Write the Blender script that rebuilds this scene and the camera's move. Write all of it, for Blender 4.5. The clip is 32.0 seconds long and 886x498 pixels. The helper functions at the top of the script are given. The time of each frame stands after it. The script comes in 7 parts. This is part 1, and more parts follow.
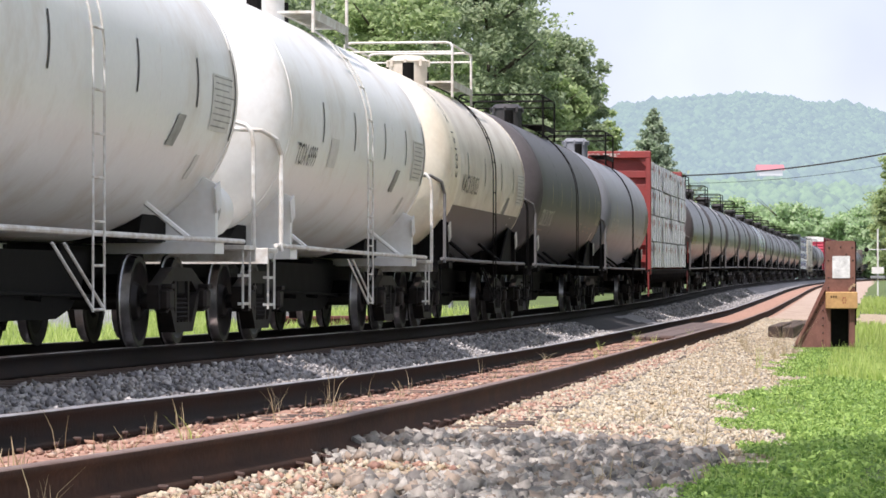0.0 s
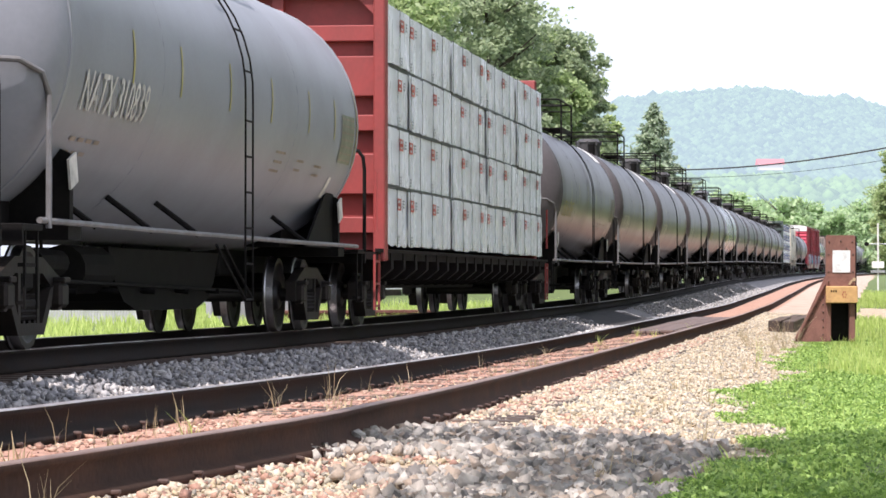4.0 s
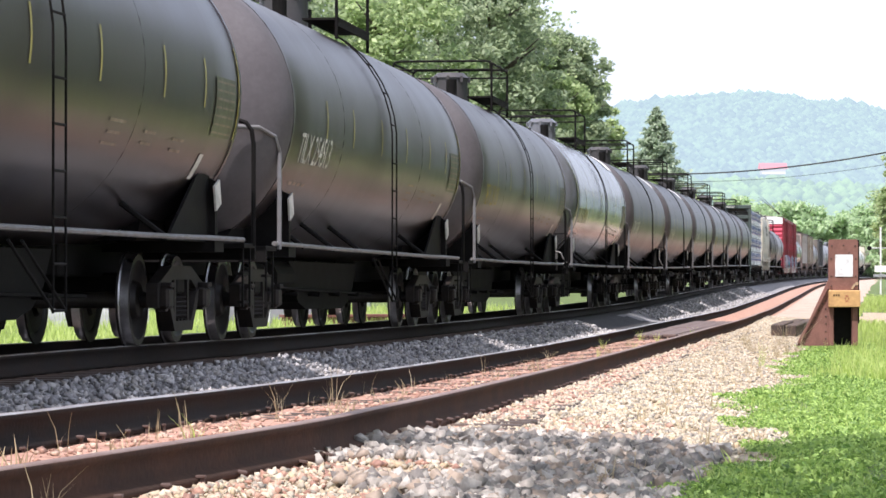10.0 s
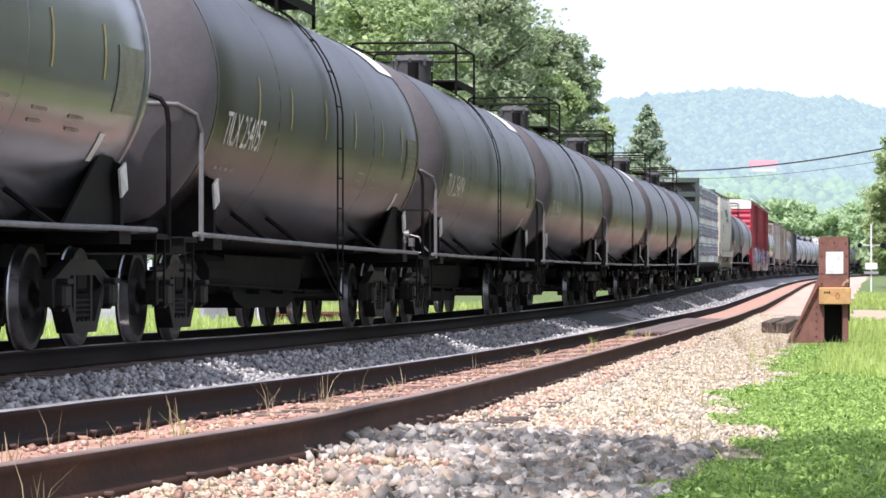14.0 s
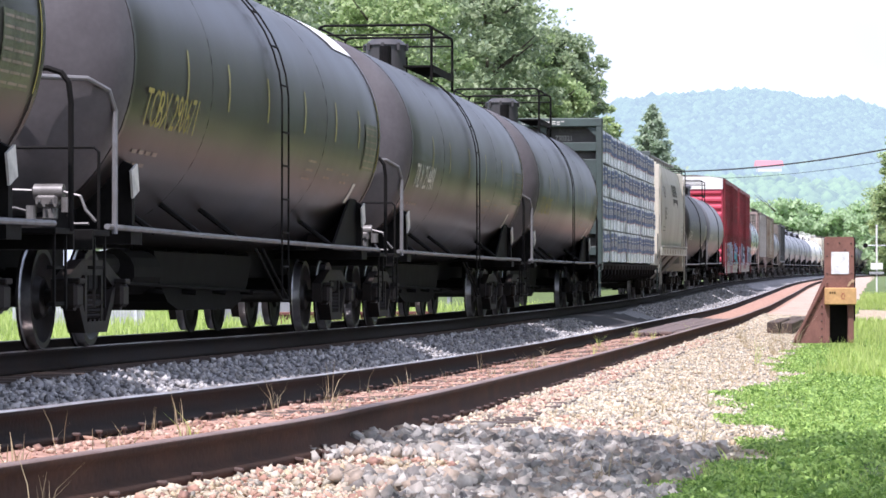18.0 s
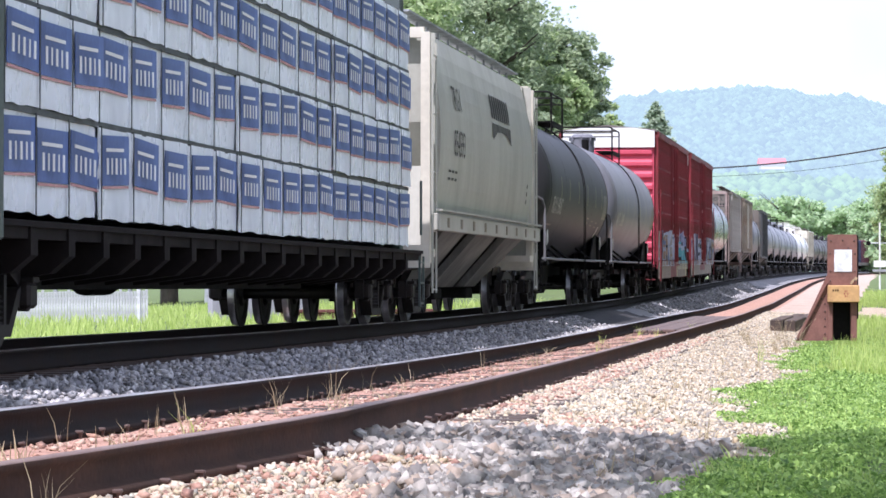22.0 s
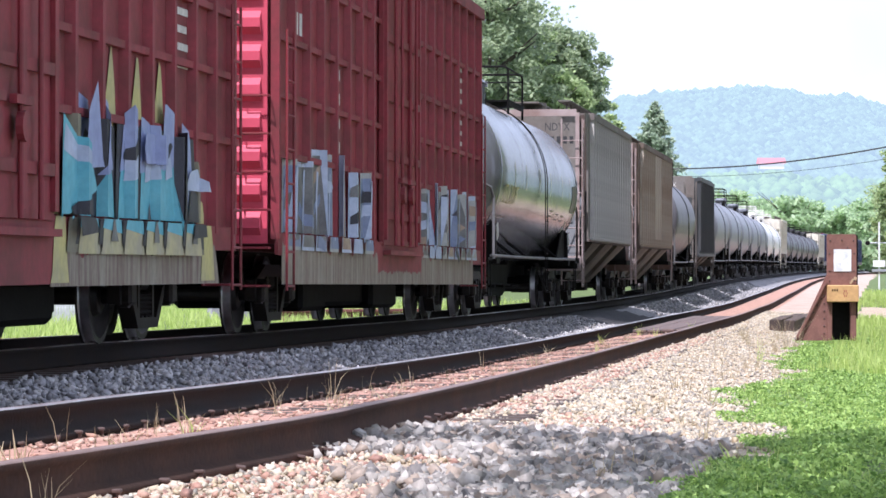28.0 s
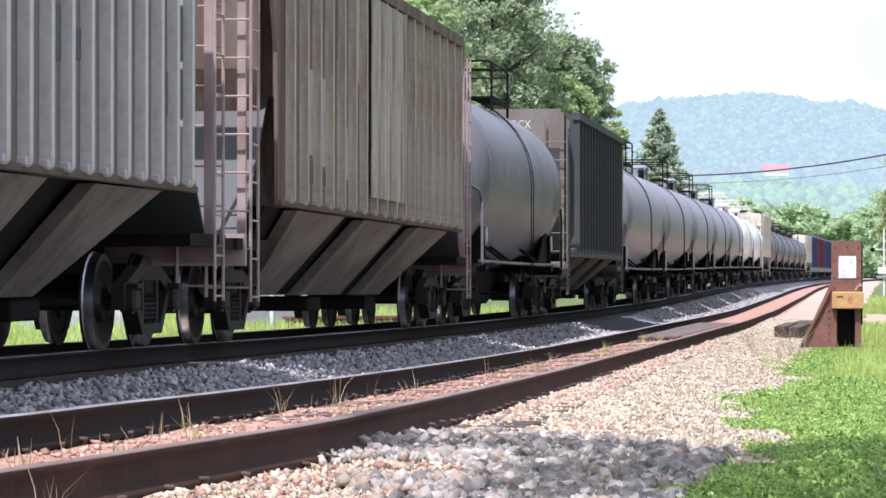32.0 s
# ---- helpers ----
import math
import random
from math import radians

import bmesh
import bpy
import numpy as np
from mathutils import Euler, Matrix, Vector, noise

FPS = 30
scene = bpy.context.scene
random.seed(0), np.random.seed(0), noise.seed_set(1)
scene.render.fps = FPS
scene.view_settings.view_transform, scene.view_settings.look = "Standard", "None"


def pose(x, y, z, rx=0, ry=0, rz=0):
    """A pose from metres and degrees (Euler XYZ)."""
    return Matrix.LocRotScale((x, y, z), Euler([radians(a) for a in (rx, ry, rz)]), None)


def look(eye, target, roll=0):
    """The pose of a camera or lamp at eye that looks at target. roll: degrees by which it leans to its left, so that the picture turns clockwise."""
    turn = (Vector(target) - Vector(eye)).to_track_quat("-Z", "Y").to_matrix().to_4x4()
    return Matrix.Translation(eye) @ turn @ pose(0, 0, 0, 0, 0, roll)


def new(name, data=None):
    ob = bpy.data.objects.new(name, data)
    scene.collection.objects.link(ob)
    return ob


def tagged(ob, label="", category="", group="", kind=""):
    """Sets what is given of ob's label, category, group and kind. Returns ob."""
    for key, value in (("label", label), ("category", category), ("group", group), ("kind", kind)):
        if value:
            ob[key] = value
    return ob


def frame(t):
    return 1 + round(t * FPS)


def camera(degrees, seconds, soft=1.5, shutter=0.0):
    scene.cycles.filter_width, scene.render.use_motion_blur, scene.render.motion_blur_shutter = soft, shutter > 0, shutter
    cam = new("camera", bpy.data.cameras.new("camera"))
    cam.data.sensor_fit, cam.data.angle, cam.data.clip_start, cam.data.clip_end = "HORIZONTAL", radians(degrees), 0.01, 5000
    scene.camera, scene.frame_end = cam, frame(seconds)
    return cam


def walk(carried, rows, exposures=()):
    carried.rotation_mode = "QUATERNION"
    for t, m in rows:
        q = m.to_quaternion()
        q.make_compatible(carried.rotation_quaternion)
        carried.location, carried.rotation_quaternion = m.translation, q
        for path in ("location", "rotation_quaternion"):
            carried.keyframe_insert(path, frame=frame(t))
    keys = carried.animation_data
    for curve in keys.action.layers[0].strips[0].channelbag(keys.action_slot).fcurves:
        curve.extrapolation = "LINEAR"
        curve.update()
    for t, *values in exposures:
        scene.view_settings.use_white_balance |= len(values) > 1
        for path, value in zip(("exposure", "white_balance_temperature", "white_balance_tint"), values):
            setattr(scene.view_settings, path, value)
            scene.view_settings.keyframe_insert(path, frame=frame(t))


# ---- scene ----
# camera on a tripod, low beside the siding; y runs along the railway, x to the right
EYE = (0.0, 0.0, 0.9785)
cam = camera(15.635, 32.0, soft=1.6)
walk(cam, [(t, pose(*EYE, 90.327 + dy, 0, 7.800 + dx)) for t, dx, dy in [(0, -0.0346, 0.0885),
        (0.5, -0.0384, 0.0923),
        (1, -0.0268, 0.0730),
        (1.5, -0.0115, 0.0424),
        (2, -0.0231, 0.0309),
        (2.5, -0.0309, 0.0156),
        (3, -0.0309, 0.0000),
        (3.5, -0.0306, -0.0075),
        (5.5, -0.0344, -0.0193),
        (6, -0.0306, -0.0231),
        (6.5, -0.0309, -0.0306),
        (7, -0.0349, -0.0268),
        (7.5, -0.0309, -0.0306),
        (8, -0.0309, -0.0153),
        (8.5, -0.0231, -0.0193),
        (9, 0.0000, 0.0000),
        (9.5, 0.0038, 0.0539),
        (10, 0.0153, 0.0615),
        (10.5, 0.0193, 0.0577),
        (11, 0.0268, 0.0577),
        (11.5, 0.0078, 0.0424),
        (12, -0.0309, 0.0615),
        (12.5, -0.0615, 0.1074),
        (13, -0.1232, 0.1232),
        (13.5, -0.1420, 0.0885),
        (14, -0.1500, 0.0118),
        (14.5, -0.1538, -0.0038),
        (16.5, -0.0921, -0.0193),
        (17, -0.0770, -0.0268),
        (17.5, -0.0577, -0.0075),
        (18, -0.0539, 0.0156),
        (18.5, -0.0462, 0.0770),
        (19, -0.0306, 0.0730),
        (19.5, -0.0115, 0.0462),
        (20, -0.0078, 0.0038),
        (20.5, 0.0038, -0.0153),
        (21, -0.0040, -0.0228),
        (21.5, -0.0040, -0.0228),
        (22, -0.0003, -0.0266),
        (22.5, 0.0040, -0.0306),
        (23, 0.0040, -0.0306),
        (23.5, 0.0040, -0.0306),
        (24, -0.0038, -0.0268),
        (24.5, 0.0000, -0.0306),
        (25, 0.0038, -0.0344),
        (25.5, 0.0000, -0.0462),
        (27.5, 0.0038, -0.0344),
        (28, -0.0115, -0.0306),
        (28.5, -0.0040, -0.0306),
        (29, -0.0040, -0.0231),
        (29.5, -0.0078, -0.0306),
        (30, 0.0038, -0.0153),
        (30.5, 0.0384, 0.0118),
        (31, 0.0921, 0.0730),
        (31.5, 0.0921, 0.1192),
        (32, 0.0732, 0.0885)]],
     exposures=[(0, 0.17, 6450, 18), (2, 0.41, 6450, 18), (3, 0.47, 6450, 18), (6, 0.55, 6400, 18), (12, 0.55, 6250, 18.5), (17, 0.53, 6000, 21), (23, 0.52, 5800, 21.5), (28, 0.53, 5800, 20.5), (32, 0.50, 5950, 20.5)])

# ---------------------------------------------------------------- sky and sun
SUN_TO = Vector((-0.16, -0.45, 0.88)).normalized()
world = bpy.data.worlds.new("world")
scene.world = world
world.use_nodes = True
wn = world.node_tree.nodes
wl = world.node_tree.links
wn.clear()
sky = wn.new("ShaderNodeTexSky")
sky.sky_type = "NISHITA"
sky.sun_disc = False
sky.sun_elevation = math.asin(SUN_TO.z)
sky.sun_rotation = math.atan2(SUN_TO.x, SUN_TO.y)
sky.dust_density = 3.0
coords = wn.new("ShaderNodeTexCoord")
cloud = wn.new("ShaderNodeTexNoise")
cloud.inputs["Scale"].default_value = 2.2
cloud.inputs["Detail"].default_value = 6
wl.new(coords.outputs["Generated"], cloud.inputs["Vector"])
ramp = wn.new("ShaderNodeValToRGB")
ramp.color_ramp.elements[0].position = 0.22
ramp.color_ramp.elements[1].position = 0.46
wl.new(cloud.outputs["Fac"], ramp.inputs["Fac"])
mix = wn.new("ShaderNodeMix")
mix.data_type = "RGBA"
mix.inputs["B"].default_value = (7.1, 7.9, 9.0, 1)
parts_xyz = wn.new("ShaderNodeSeparateXYZ")
wl.new(coords.outputs["Generated"], parts_xyz.inputs["Vector"])
haze = wn.new("ShaderNodeMapRange")
haze.interpolation_type = "SMOOTHSTEP"
haze.inputs["From Min"].default_value, haze.inputs["From Max"].default_value = 0.06, 0.5
haze.inputs["To Min"].default_value, haze.inputs["To Max"].default_value = 1.0, 0.62
wl.new(parts_xyz.outputs["Z"], haze.inputs["Value"])
veil = wn.new("ShaderNodeMath")
veil.operation = "MULTIPLY"
wl.new(ramp.outputs["Color"], veil.inputs[0])
wl.new(haze.outputs["Result"], veil.inputs[1])
wl.new(veil.outputs["Value"], mix.inputs["Factor"])
wl.new(sky.outputs["Color"], mix.inputs["A"])
bg = wn.new("ShaderNodeBackground")
bg.inputs["Strength"].default_value = 0.12
wl.new(mix.outputs["Result"], bg.inputs["Color"])
wout = wn.new("ShaderNodeOutputWorld")
wl.new(bg.outputs["Background"], wout.inputs["Surface"])

sun = new("sun", bpy.data.lights.new("sun", "SUN"))
sun.data.energy = 4.9
sun.data.angle = radians(0.6)
sun.data.color = (1.0, 0.955, 0.92)
sun.matrix_world = look(SUN_TO * 100, (0, 0, 0))

# ---------------------------------------------------------------- materials


def material(name, color, rough=0.6, metal=0.0, vary=0.25, scale=3.0, fine=40.0, bump=0.15,
             second=None, amount=0.45, coat=0.0, island=0.0, spec=0.5, stretch=(1, 1, 1), even=1.0):
    """A surface with broad stains of a second colour, fine grain and relief."""
    m = bpy.data.materials.new(name)
    m.use_nodes = True
    n, l = m.node_tree.nodes, m.node_tree.links
    p = n["Principled BSDF"]
    p.inputs["Roughness"].default_value = rough
    p.inputs["Metallic"].default_value = metal
    p.inputs["Coat Weight"].default_value = coat
    p.inputs["Specular IOR Level"].default_value = spec
    tc = n.new("ShaderNodeTexCoord")
    mp = n.new("ShaderNodeMapping")
    mp.inputs["Scale"].default_value = stretch
    l.new(tc.outputs["Object"], mp.inputs["Vector"])
    broad = n.new("ShaderNodeTexNoise")
    broad.inputs["Scale"].default_value = scale
    broad.inputs["Detail"].default_value = 5
    broad.inputs["Roughness"].default_value = 0.65
    l.new(mp.outputs["Vector"], broad.inputs["Vector"])
    grain = n.new("ShaderNodeTexNoise")
    grain.inputs["Scale"].default_value = fine
    grain.inputs["Detail"].default_value = 3
    l.new(tc.outputs["Object"], grain.inputs["Vector"])
    c2 = second or tuple(c * 0.55 for c in color)
    r1 = n.new("ShaderNodeValToRGB")
    e = r1.color_ramp.elements
    e[0].position, e[1].position = 0.62 - amount * 0.5, 0.62 - amount * 0.5 + 0.28
    e[0].color, e[1].color = (*color, 1), (*c2, 1)
    l.new(broad.outputs["Fac"], r1.inputs["Fac"])
    hsv = n.new("ShaderNodeHueSaturation")
    mr = n.new("ShaderNodeMapRange")
    mr.inputs["To Min"].default_value, mr.inputs["To Max"].default_value = 1 - vary, 1 + vary
    l.new(grain.outputs["Fac"], mr.inputs["Value"])
    val = mr.outputs["Result"]
    if island:
        geo = n.new("ShaderNodeNewGeometry")
        m2 = n.new("ShaderNodeMapRange")
        m2.inputs["To Min"].default_value, m2.inputs["To Max"].default_value = 1 - island, 1 + island
        l.new(geo.outputs["Random Per Island"], m2.inputs["Value"])
        mu = n.new("ShaderNodeMath")
        mu.operation = "MULTIPLY"
        l.new(val, mu.inputs[0])
        l.new(m2.outputs["Result"], mu.inputs[1])
        val = mu.outputs["Value"]
    l.new(val, hsv.inputs["Value"])
    l.new(r1.outputs["Color"], hsv.inputs["Color"])
    l.new(hsv.outputs["Color"], p.inputs["Base Color"])
    rr = n.new("ShaderNodeMapRange")
    rr.inputs["To Min"].default_value, rr.inputs["To Max"].default_value = max(0.03, rough - 0.12 * even), min(1, rough + 0.15 * even)
    l.new(broad.outputs["Fac"], rr.inputs["Value"])
    l.new(rr.outputs["Result"], p.inputs["Roughness"])
    if bump:
        b = n.new("ShaderNodeBump")
        b.inputs["Strength"].default_value = bump
        b.inputs["Distance"].default_value = 0.01
        l.new(grain.outputs["Fac"], b.inputs["Height"])
        l.new(b.outputs["Normal"], p.inputs["Normal"])
    return m


def leaf_material(name, color, other, glow=0.35):
    m = bpy.data.materials.new(name)
    m.use_nodes = True
    n, l = m.node_tree.nodes, m.node_tree.links
    p = n["Principled BSDF"]
    p.inputs["Roughness"].default_value = 0.55
    geo = n.new("ShaderNodeNewGeometry")
    r = n.new("ShaderNodeValToRGB")
    r.color_ramp.elements[0].color, r.color_ramp.elements[1].color = (*color, 1), (*other, 1)
    l.new(geo.outputs["Random Per Island"], r.inputs["Fac"])
    l.new(r.outputs["Color"], p.inputs["Base Color"])
    tr = n.new("ShaderNodeBsdfTranslucent")
    l.new(r.outputs["Color"], tr.inputs["Color"])
    mx = n.new("ShaderNodeMixShader")
    mx.inputs["Fac"].default_value = glow
    l.new(p.outputs["BSDF"], mx.inputs[1])
    l.new(tr.outputs["BSDF"], mx.inputs[2])
    l.new(mx.outputs["Shader"], n["Material Output"].inputs["Surface"])
    return m


def stone_material(name, palette):
    """Broken stone: each piece takes one colour of the palette, with grain and a rough skin."""
    m = bpy.data.materials.new(name)
    m.use_nodes = True
    n, l = m.node_tree.nodes, m.node_tree.links
    p = n["Principled BSDF"]
    p.inputs["Roughness"].default_value = 0.88
    p.inputs["Specular IOR Level"].default_value = 0.3
    geo = n.new("ShaderNodeNewGeometry")
    r = n.new("ShaderNodeValToRGB")
    r.color_ramp.interpolation = "CONSTANT"
    e = r.color_ramp.elements
    while len(e) < len(palette):
        e.new(0.5)
    for k, c in enumerate(palette):
        e[k].position = k / len(palette)
        e[k].color = (*c, 1)
    l.new(geo.outputs["Random Per Island"], r.inputs["Fac"])
    tc = n.new("ShaderNodeTexCoord")
    grain = n.new("ShaderNodeTexNoise")
    grain.inputs["Scale"].default_value = 45
    grain.inputs["Detail"].default_value = 4
    l.new(tc.outputs["Object"], grain.inputs["Vector"])
    mr = n.new("ShaderNodeMapRange")
    mr.inputs["To Min"].default_value, mr.inputs["To Max"].default_value = 0.72, 1.28
    l.new(grain.outputs["Fac"], mr.inputs["Value"])
    hsv = n.new("ShaderNodeHueSaturation")
    l.new(mr.outputs["Result"], hsv.inputs["Value"])
    l.new(r.outputs["Color"], hsv.inputs["Color"])
    l.new(hsv.outputs["Color"], p.inputs["Base Color"])
    b = n.new("ShaderNodeBump")
    b.inputs["Strength"].default_value = 0.4
    b.inputs["Distance"].default_value = 0.01
    l.new(grain.outputs["Fac"], b.inputs["Height"])
    l.new(b.outputs["Normal"], p.inputs["Normal"])
    return m


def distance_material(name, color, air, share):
    """Far forest under a kilometre of bright summer air, its haze mixed in as emission."""
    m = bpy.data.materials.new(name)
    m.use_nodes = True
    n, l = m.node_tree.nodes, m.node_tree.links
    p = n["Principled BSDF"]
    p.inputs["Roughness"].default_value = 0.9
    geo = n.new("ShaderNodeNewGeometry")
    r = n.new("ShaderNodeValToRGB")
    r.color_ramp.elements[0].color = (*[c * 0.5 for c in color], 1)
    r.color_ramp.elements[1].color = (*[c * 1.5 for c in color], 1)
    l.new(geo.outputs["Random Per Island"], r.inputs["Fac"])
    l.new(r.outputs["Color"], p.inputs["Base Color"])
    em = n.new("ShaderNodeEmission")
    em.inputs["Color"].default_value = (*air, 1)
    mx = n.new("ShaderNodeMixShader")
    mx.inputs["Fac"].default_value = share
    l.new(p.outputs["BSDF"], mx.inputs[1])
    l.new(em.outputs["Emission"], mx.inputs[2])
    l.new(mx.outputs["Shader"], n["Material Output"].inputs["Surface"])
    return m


RAIL = material("rusty_rail", (0.046, 0.027, 0.020), 0.9, 0.0, 0.3, 2.0, 30, 0.3, (0.075, 0.040, 0.027), spec=0.15)
# near-black rail colour carries the shade on the rail sides
MAINRAIL = material("shaded_rail", (0.013, 0.010, 0.009), 0.85, 0.0, 0.3, 2.0, 30, 0.3, (0.024, 0.016, 0.012), spec=0.15)
RAILTOP = material("worn_rail_head", (0.58, 0.54, 0.52), 0.35, 0.8, 0.15, 1.0, 40, 0.1, (0.22, 0.15, 0.12))
DULLTOP = material("rusted_rail_head", (0.24, 0.17, 0.14), 0.55, 0.3, 0.2, 1.0, 40, 0.1, (0.16, 0.10, 0.08))
TIE = material("creosoted_tie", (0.05, 0.036, 0.028), 0.9, 0, 0.4, 2, 25, 0.5, (0.11, 0.07, 0.05))
SPIKE = material("rusty_spike", (0.10, 0.062, 0.05), 0.8, 0.1)
COIL = material("grimy_spring_steel", (0.022, 0.017, 0.014), 0.6, 0.2)
# the shade under the train is put into this dark bed colour
SHADEBED = material("train_shaded_ballast", (0.040, 0.036, 0.034), 0.95, 0, 0.5, 6, 18, 0.8, (0.024, 0.022, 0.021))
BALLAST = material("grey_ballast_bed", (0.26, 0.25, 0.25), 0.95, 0, 0.5, 6, 18, 0.8, (0.17, 0.165, 0.16))
REDDIRT = material("red_dirt_bed", (0.43, 0.25, 0.18), 0.95, 0, 0.5, 4, 22, 1.0, (0.27, 0.15, 0.105))
BEIGE = material("beige_gravel_bed", (0.44, 0.36, 0.25), 0.95, 0, 0.6, 5, 30, 1.0, (0.27, 0.205, 0.14))
LANE = material("pale_gravel_lane", (0.44, 0.34, 0.265), 0.95, 0, 0.35, 1.2, 14, 0.8, (0.32, 0.235, 0.18))
EARTH = material("grassy_soil", (0.10, 0.15, 0.035), 1.0, 0, 0.4, 1.5, 12, 0.8, (0.07, 0.09, 0.03))
STONE_BALLAST = stone_material("ballast_stone", ((0.35, 0.34, 0.335), (0.24, 0.235, 0.235), (0.45, 0.43, 0.41), (0.17, 0.165, 0.165), (0.32, 0.30, 0.275)))
STONE_PILE = stone_material("grey_stone", ((0.26, 0.24, 0.21), (0.33, 0.30, 0.26), (0.165, 0.15, 0.135), (0.31, 0.25, 0.195), (0.40, 0.37, 0.325)))
STONE_BEIGE = stone_material("beige_stone", ((0.47, 0.40, 0.285), (0.34, 0.28, 0.195), (0.54, 0.48, 0.37), (0.25, 0.225, 0.185), (0.43, 0.34, 0.22), (0.50, 0.435, 0.32), (0.38, 0.34, 0.265)))
STONE_RED = stone_material("reddish_stone", ((0.42, 0.26, 0.19), (0.28, 0.16, 0.12), (0.50, 0.36, 0.27), (0.35, 0.205, 0.15), (0.46, 0.34, 0.26)))
STONE_SUNLIT = stone_material("sunlit_stone", ((0.46, 0.44, 0.41), (0.34, 0.33, 0.31), (0.52, 0.50, 0.47)))
GRASS = leaf_material("grass_blades", (0.36, 0.50, 0.09), (0.68, 0.78, 0.27), 0.5)
WEED = leaf_material("low_weeds", (0.11, 0.22, 0.04), (0.47, 0.65, 0.17), 0.45)
DRY = leaf_material("dry_stalks", (0.33, 0.27, 0.16), (0.50, 0.42, 0.26), 0.3)
LEAF = leaf_material("broad_leaves", (0.19, 0.26, 0.15), (0.48, 0.56, 0.34), 0.55)
LEAF2 = leaf_material("light_leaves", (0.21, 0.30, 0.13), (0.55, 0.66, 0.33), 0.55)
NEEDLE = leaf_material("needles", (0.25, 0.32, 0.22), (0.50, 0.59, 0.42), 0.5)
# leaf colours paled to stand for the haze of distance
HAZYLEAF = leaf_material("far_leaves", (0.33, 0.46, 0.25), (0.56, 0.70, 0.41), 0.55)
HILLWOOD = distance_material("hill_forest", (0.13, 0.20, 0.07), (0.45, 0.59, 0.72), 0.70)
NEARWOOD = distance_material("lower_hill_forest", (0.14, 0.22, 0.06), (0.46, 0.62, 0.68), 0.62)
BARK = material("bark", (0.10, 0.08, 0.06), 0.95, 0, 0.4, 3, 12, 0.8)
TIMBER = material("crossing_timber", (0.10, 0.075, 0.07), 0.85, 0, 0.3, 2, 14, 0.4, (0.17, 0.12, 0.10))
ASPHALT = material("asphalt", (0.034, 0.031, 0.031), 0.9, 0, 0.4, 3, 30, 0.4)

BLACK = material("black_tank_paint", (0.023, 0.0175, 0.019), 0.30, 0, 0.25, 0.5, 20, 0.03, (0.040, 0.033, 0.030), amount=0.4, spec=0.34, stretch=(1, 1.2, 0.6), even=0.6)
MATTBLACK = material("worn_black_tank_paint", (0.016, 0.0128, 0.0125), 0.32, 0, 0.25, 0.5, 20, 0.03, (0.036, 0.029, 0.026), amount=0.4, spec=0.30, stretch=(1, 1.2, 0.6), even=0.6)
# leading tank ends take a lighter grey for the sun on them
SUNLITHEAD = material("dusty_tank_head", (0.110, 0.100, 0.102), 0.5, 0, 0.15, 0.7, 20, 0.04, (0.075, 0.065, 0.067), amount=0.45, spec=0.3)
PRINT = material("faded_small_print", (0.26, 0.205, 0.155), 0.5)
CHARCOAL = material("charcoal_tank_paint", (0.046, 0.043, 0.043), 0.45, 0, 0.15, 0.5, 20, 0.03, (0.058, 0.052, 0.049), amount=0.4, even=0.3)
SILVER = material("silver_tank_paint", (0.19, 0.19, 0.20), 0.20, 0.45, 0.08, 0.5, 20, 0.01, (0.12, 0.118, 0.12), amount=0.4, even=0.3)
DULLBLACK = material("dull_black_tank_paint", (0.022, 0.022, 0.0235), 0.48, 0, 0.2, 0.5, 20, 0.03, (0.030, 0.028, 0.028), amount=0.4, spec=0.25, even=0.3)
PALETANK = material("pale_grey_tank_paint", (0.235, 0.245, 0.27), 0.42, 0, 0.08, 0.5, 20, 0.02, (0.20, 0.205, 0.22), amount=0.4, spec=0.35, even=0.2)
GREYTANK = material("grey_tank_paint", (0.16, 0.16, 0.176), 0.42, 0, 0.08, 0.5, 20, 0.02, (0.115, 0.112, 0.118), amount=0.4, spec=0.35, even=0.2)
WHITETANK = material("dusty_white_tank_paint", (0.80, 0.80, 0.765), 0.36, 0, 0.06, 0.9, 15, 0.02, (0.62, 0.56, 0.47), amount=0.30, stretch=(1, 0.9, 0.8), even=0.4)
SOOTY = material("sooty_beige_tank_paint", (0.70, 0.655, 0.56), 0.45, 0, 0.1, 0.8, 15, 0.03, (0.52, 0.465, 0.38), amount=0.5, even=0.4)
FADEDPANEL = material("faded_grey_panel", (0.63, 0.62, 0.57), 0.6, 0, 0.15, 6, 22, 0.0, (0.54, 0.53, 0.48))
FAINTPRINT = material("faint_grey_print", (0.36, 0.36, 0.32), 0.7)
CREAMTANK = material("cream_tank_paint", (0.78, 0.72, 0.58), 0.42, 0, 0.08, 0.7, 15, 0.03, (0.60, 0.50, 0.37), amount=0.36, stretch=(1, 1.0, 0.8), even=0.4)
# near-black tones put the shade beneath the cars into the steel colours
UNDER = material("grimy_shaded_underframe", (0.006, 0.0055, 0.0052), 0.7, 0.0, 0.35, 3, 20, 0.2, (0.012, 0.0105, 0.0095), spec=0.1)
TRUCKRUST = material("grimy_shaded_truck_steel", (0.011, 0.0092, 0.0082), 0.6, 0.0, 0.35, 4, 22, 0.25, (0.026, 0.019, 0.015), spec=0.25)
VALVE = material("grey_valve_metal", (0.17, 0.16, 0.15), 0.45, 0.2, 0.25, 6, 30, 0.05, (0.12, 0.11, 0.10))
GREYPIPE = material("grey_painted_pipe", (0.17, 0.17, 0.175), 0.5, 0.1, 0.15, 4, 30, 0.05, (0.13, 0.12, 0.11))
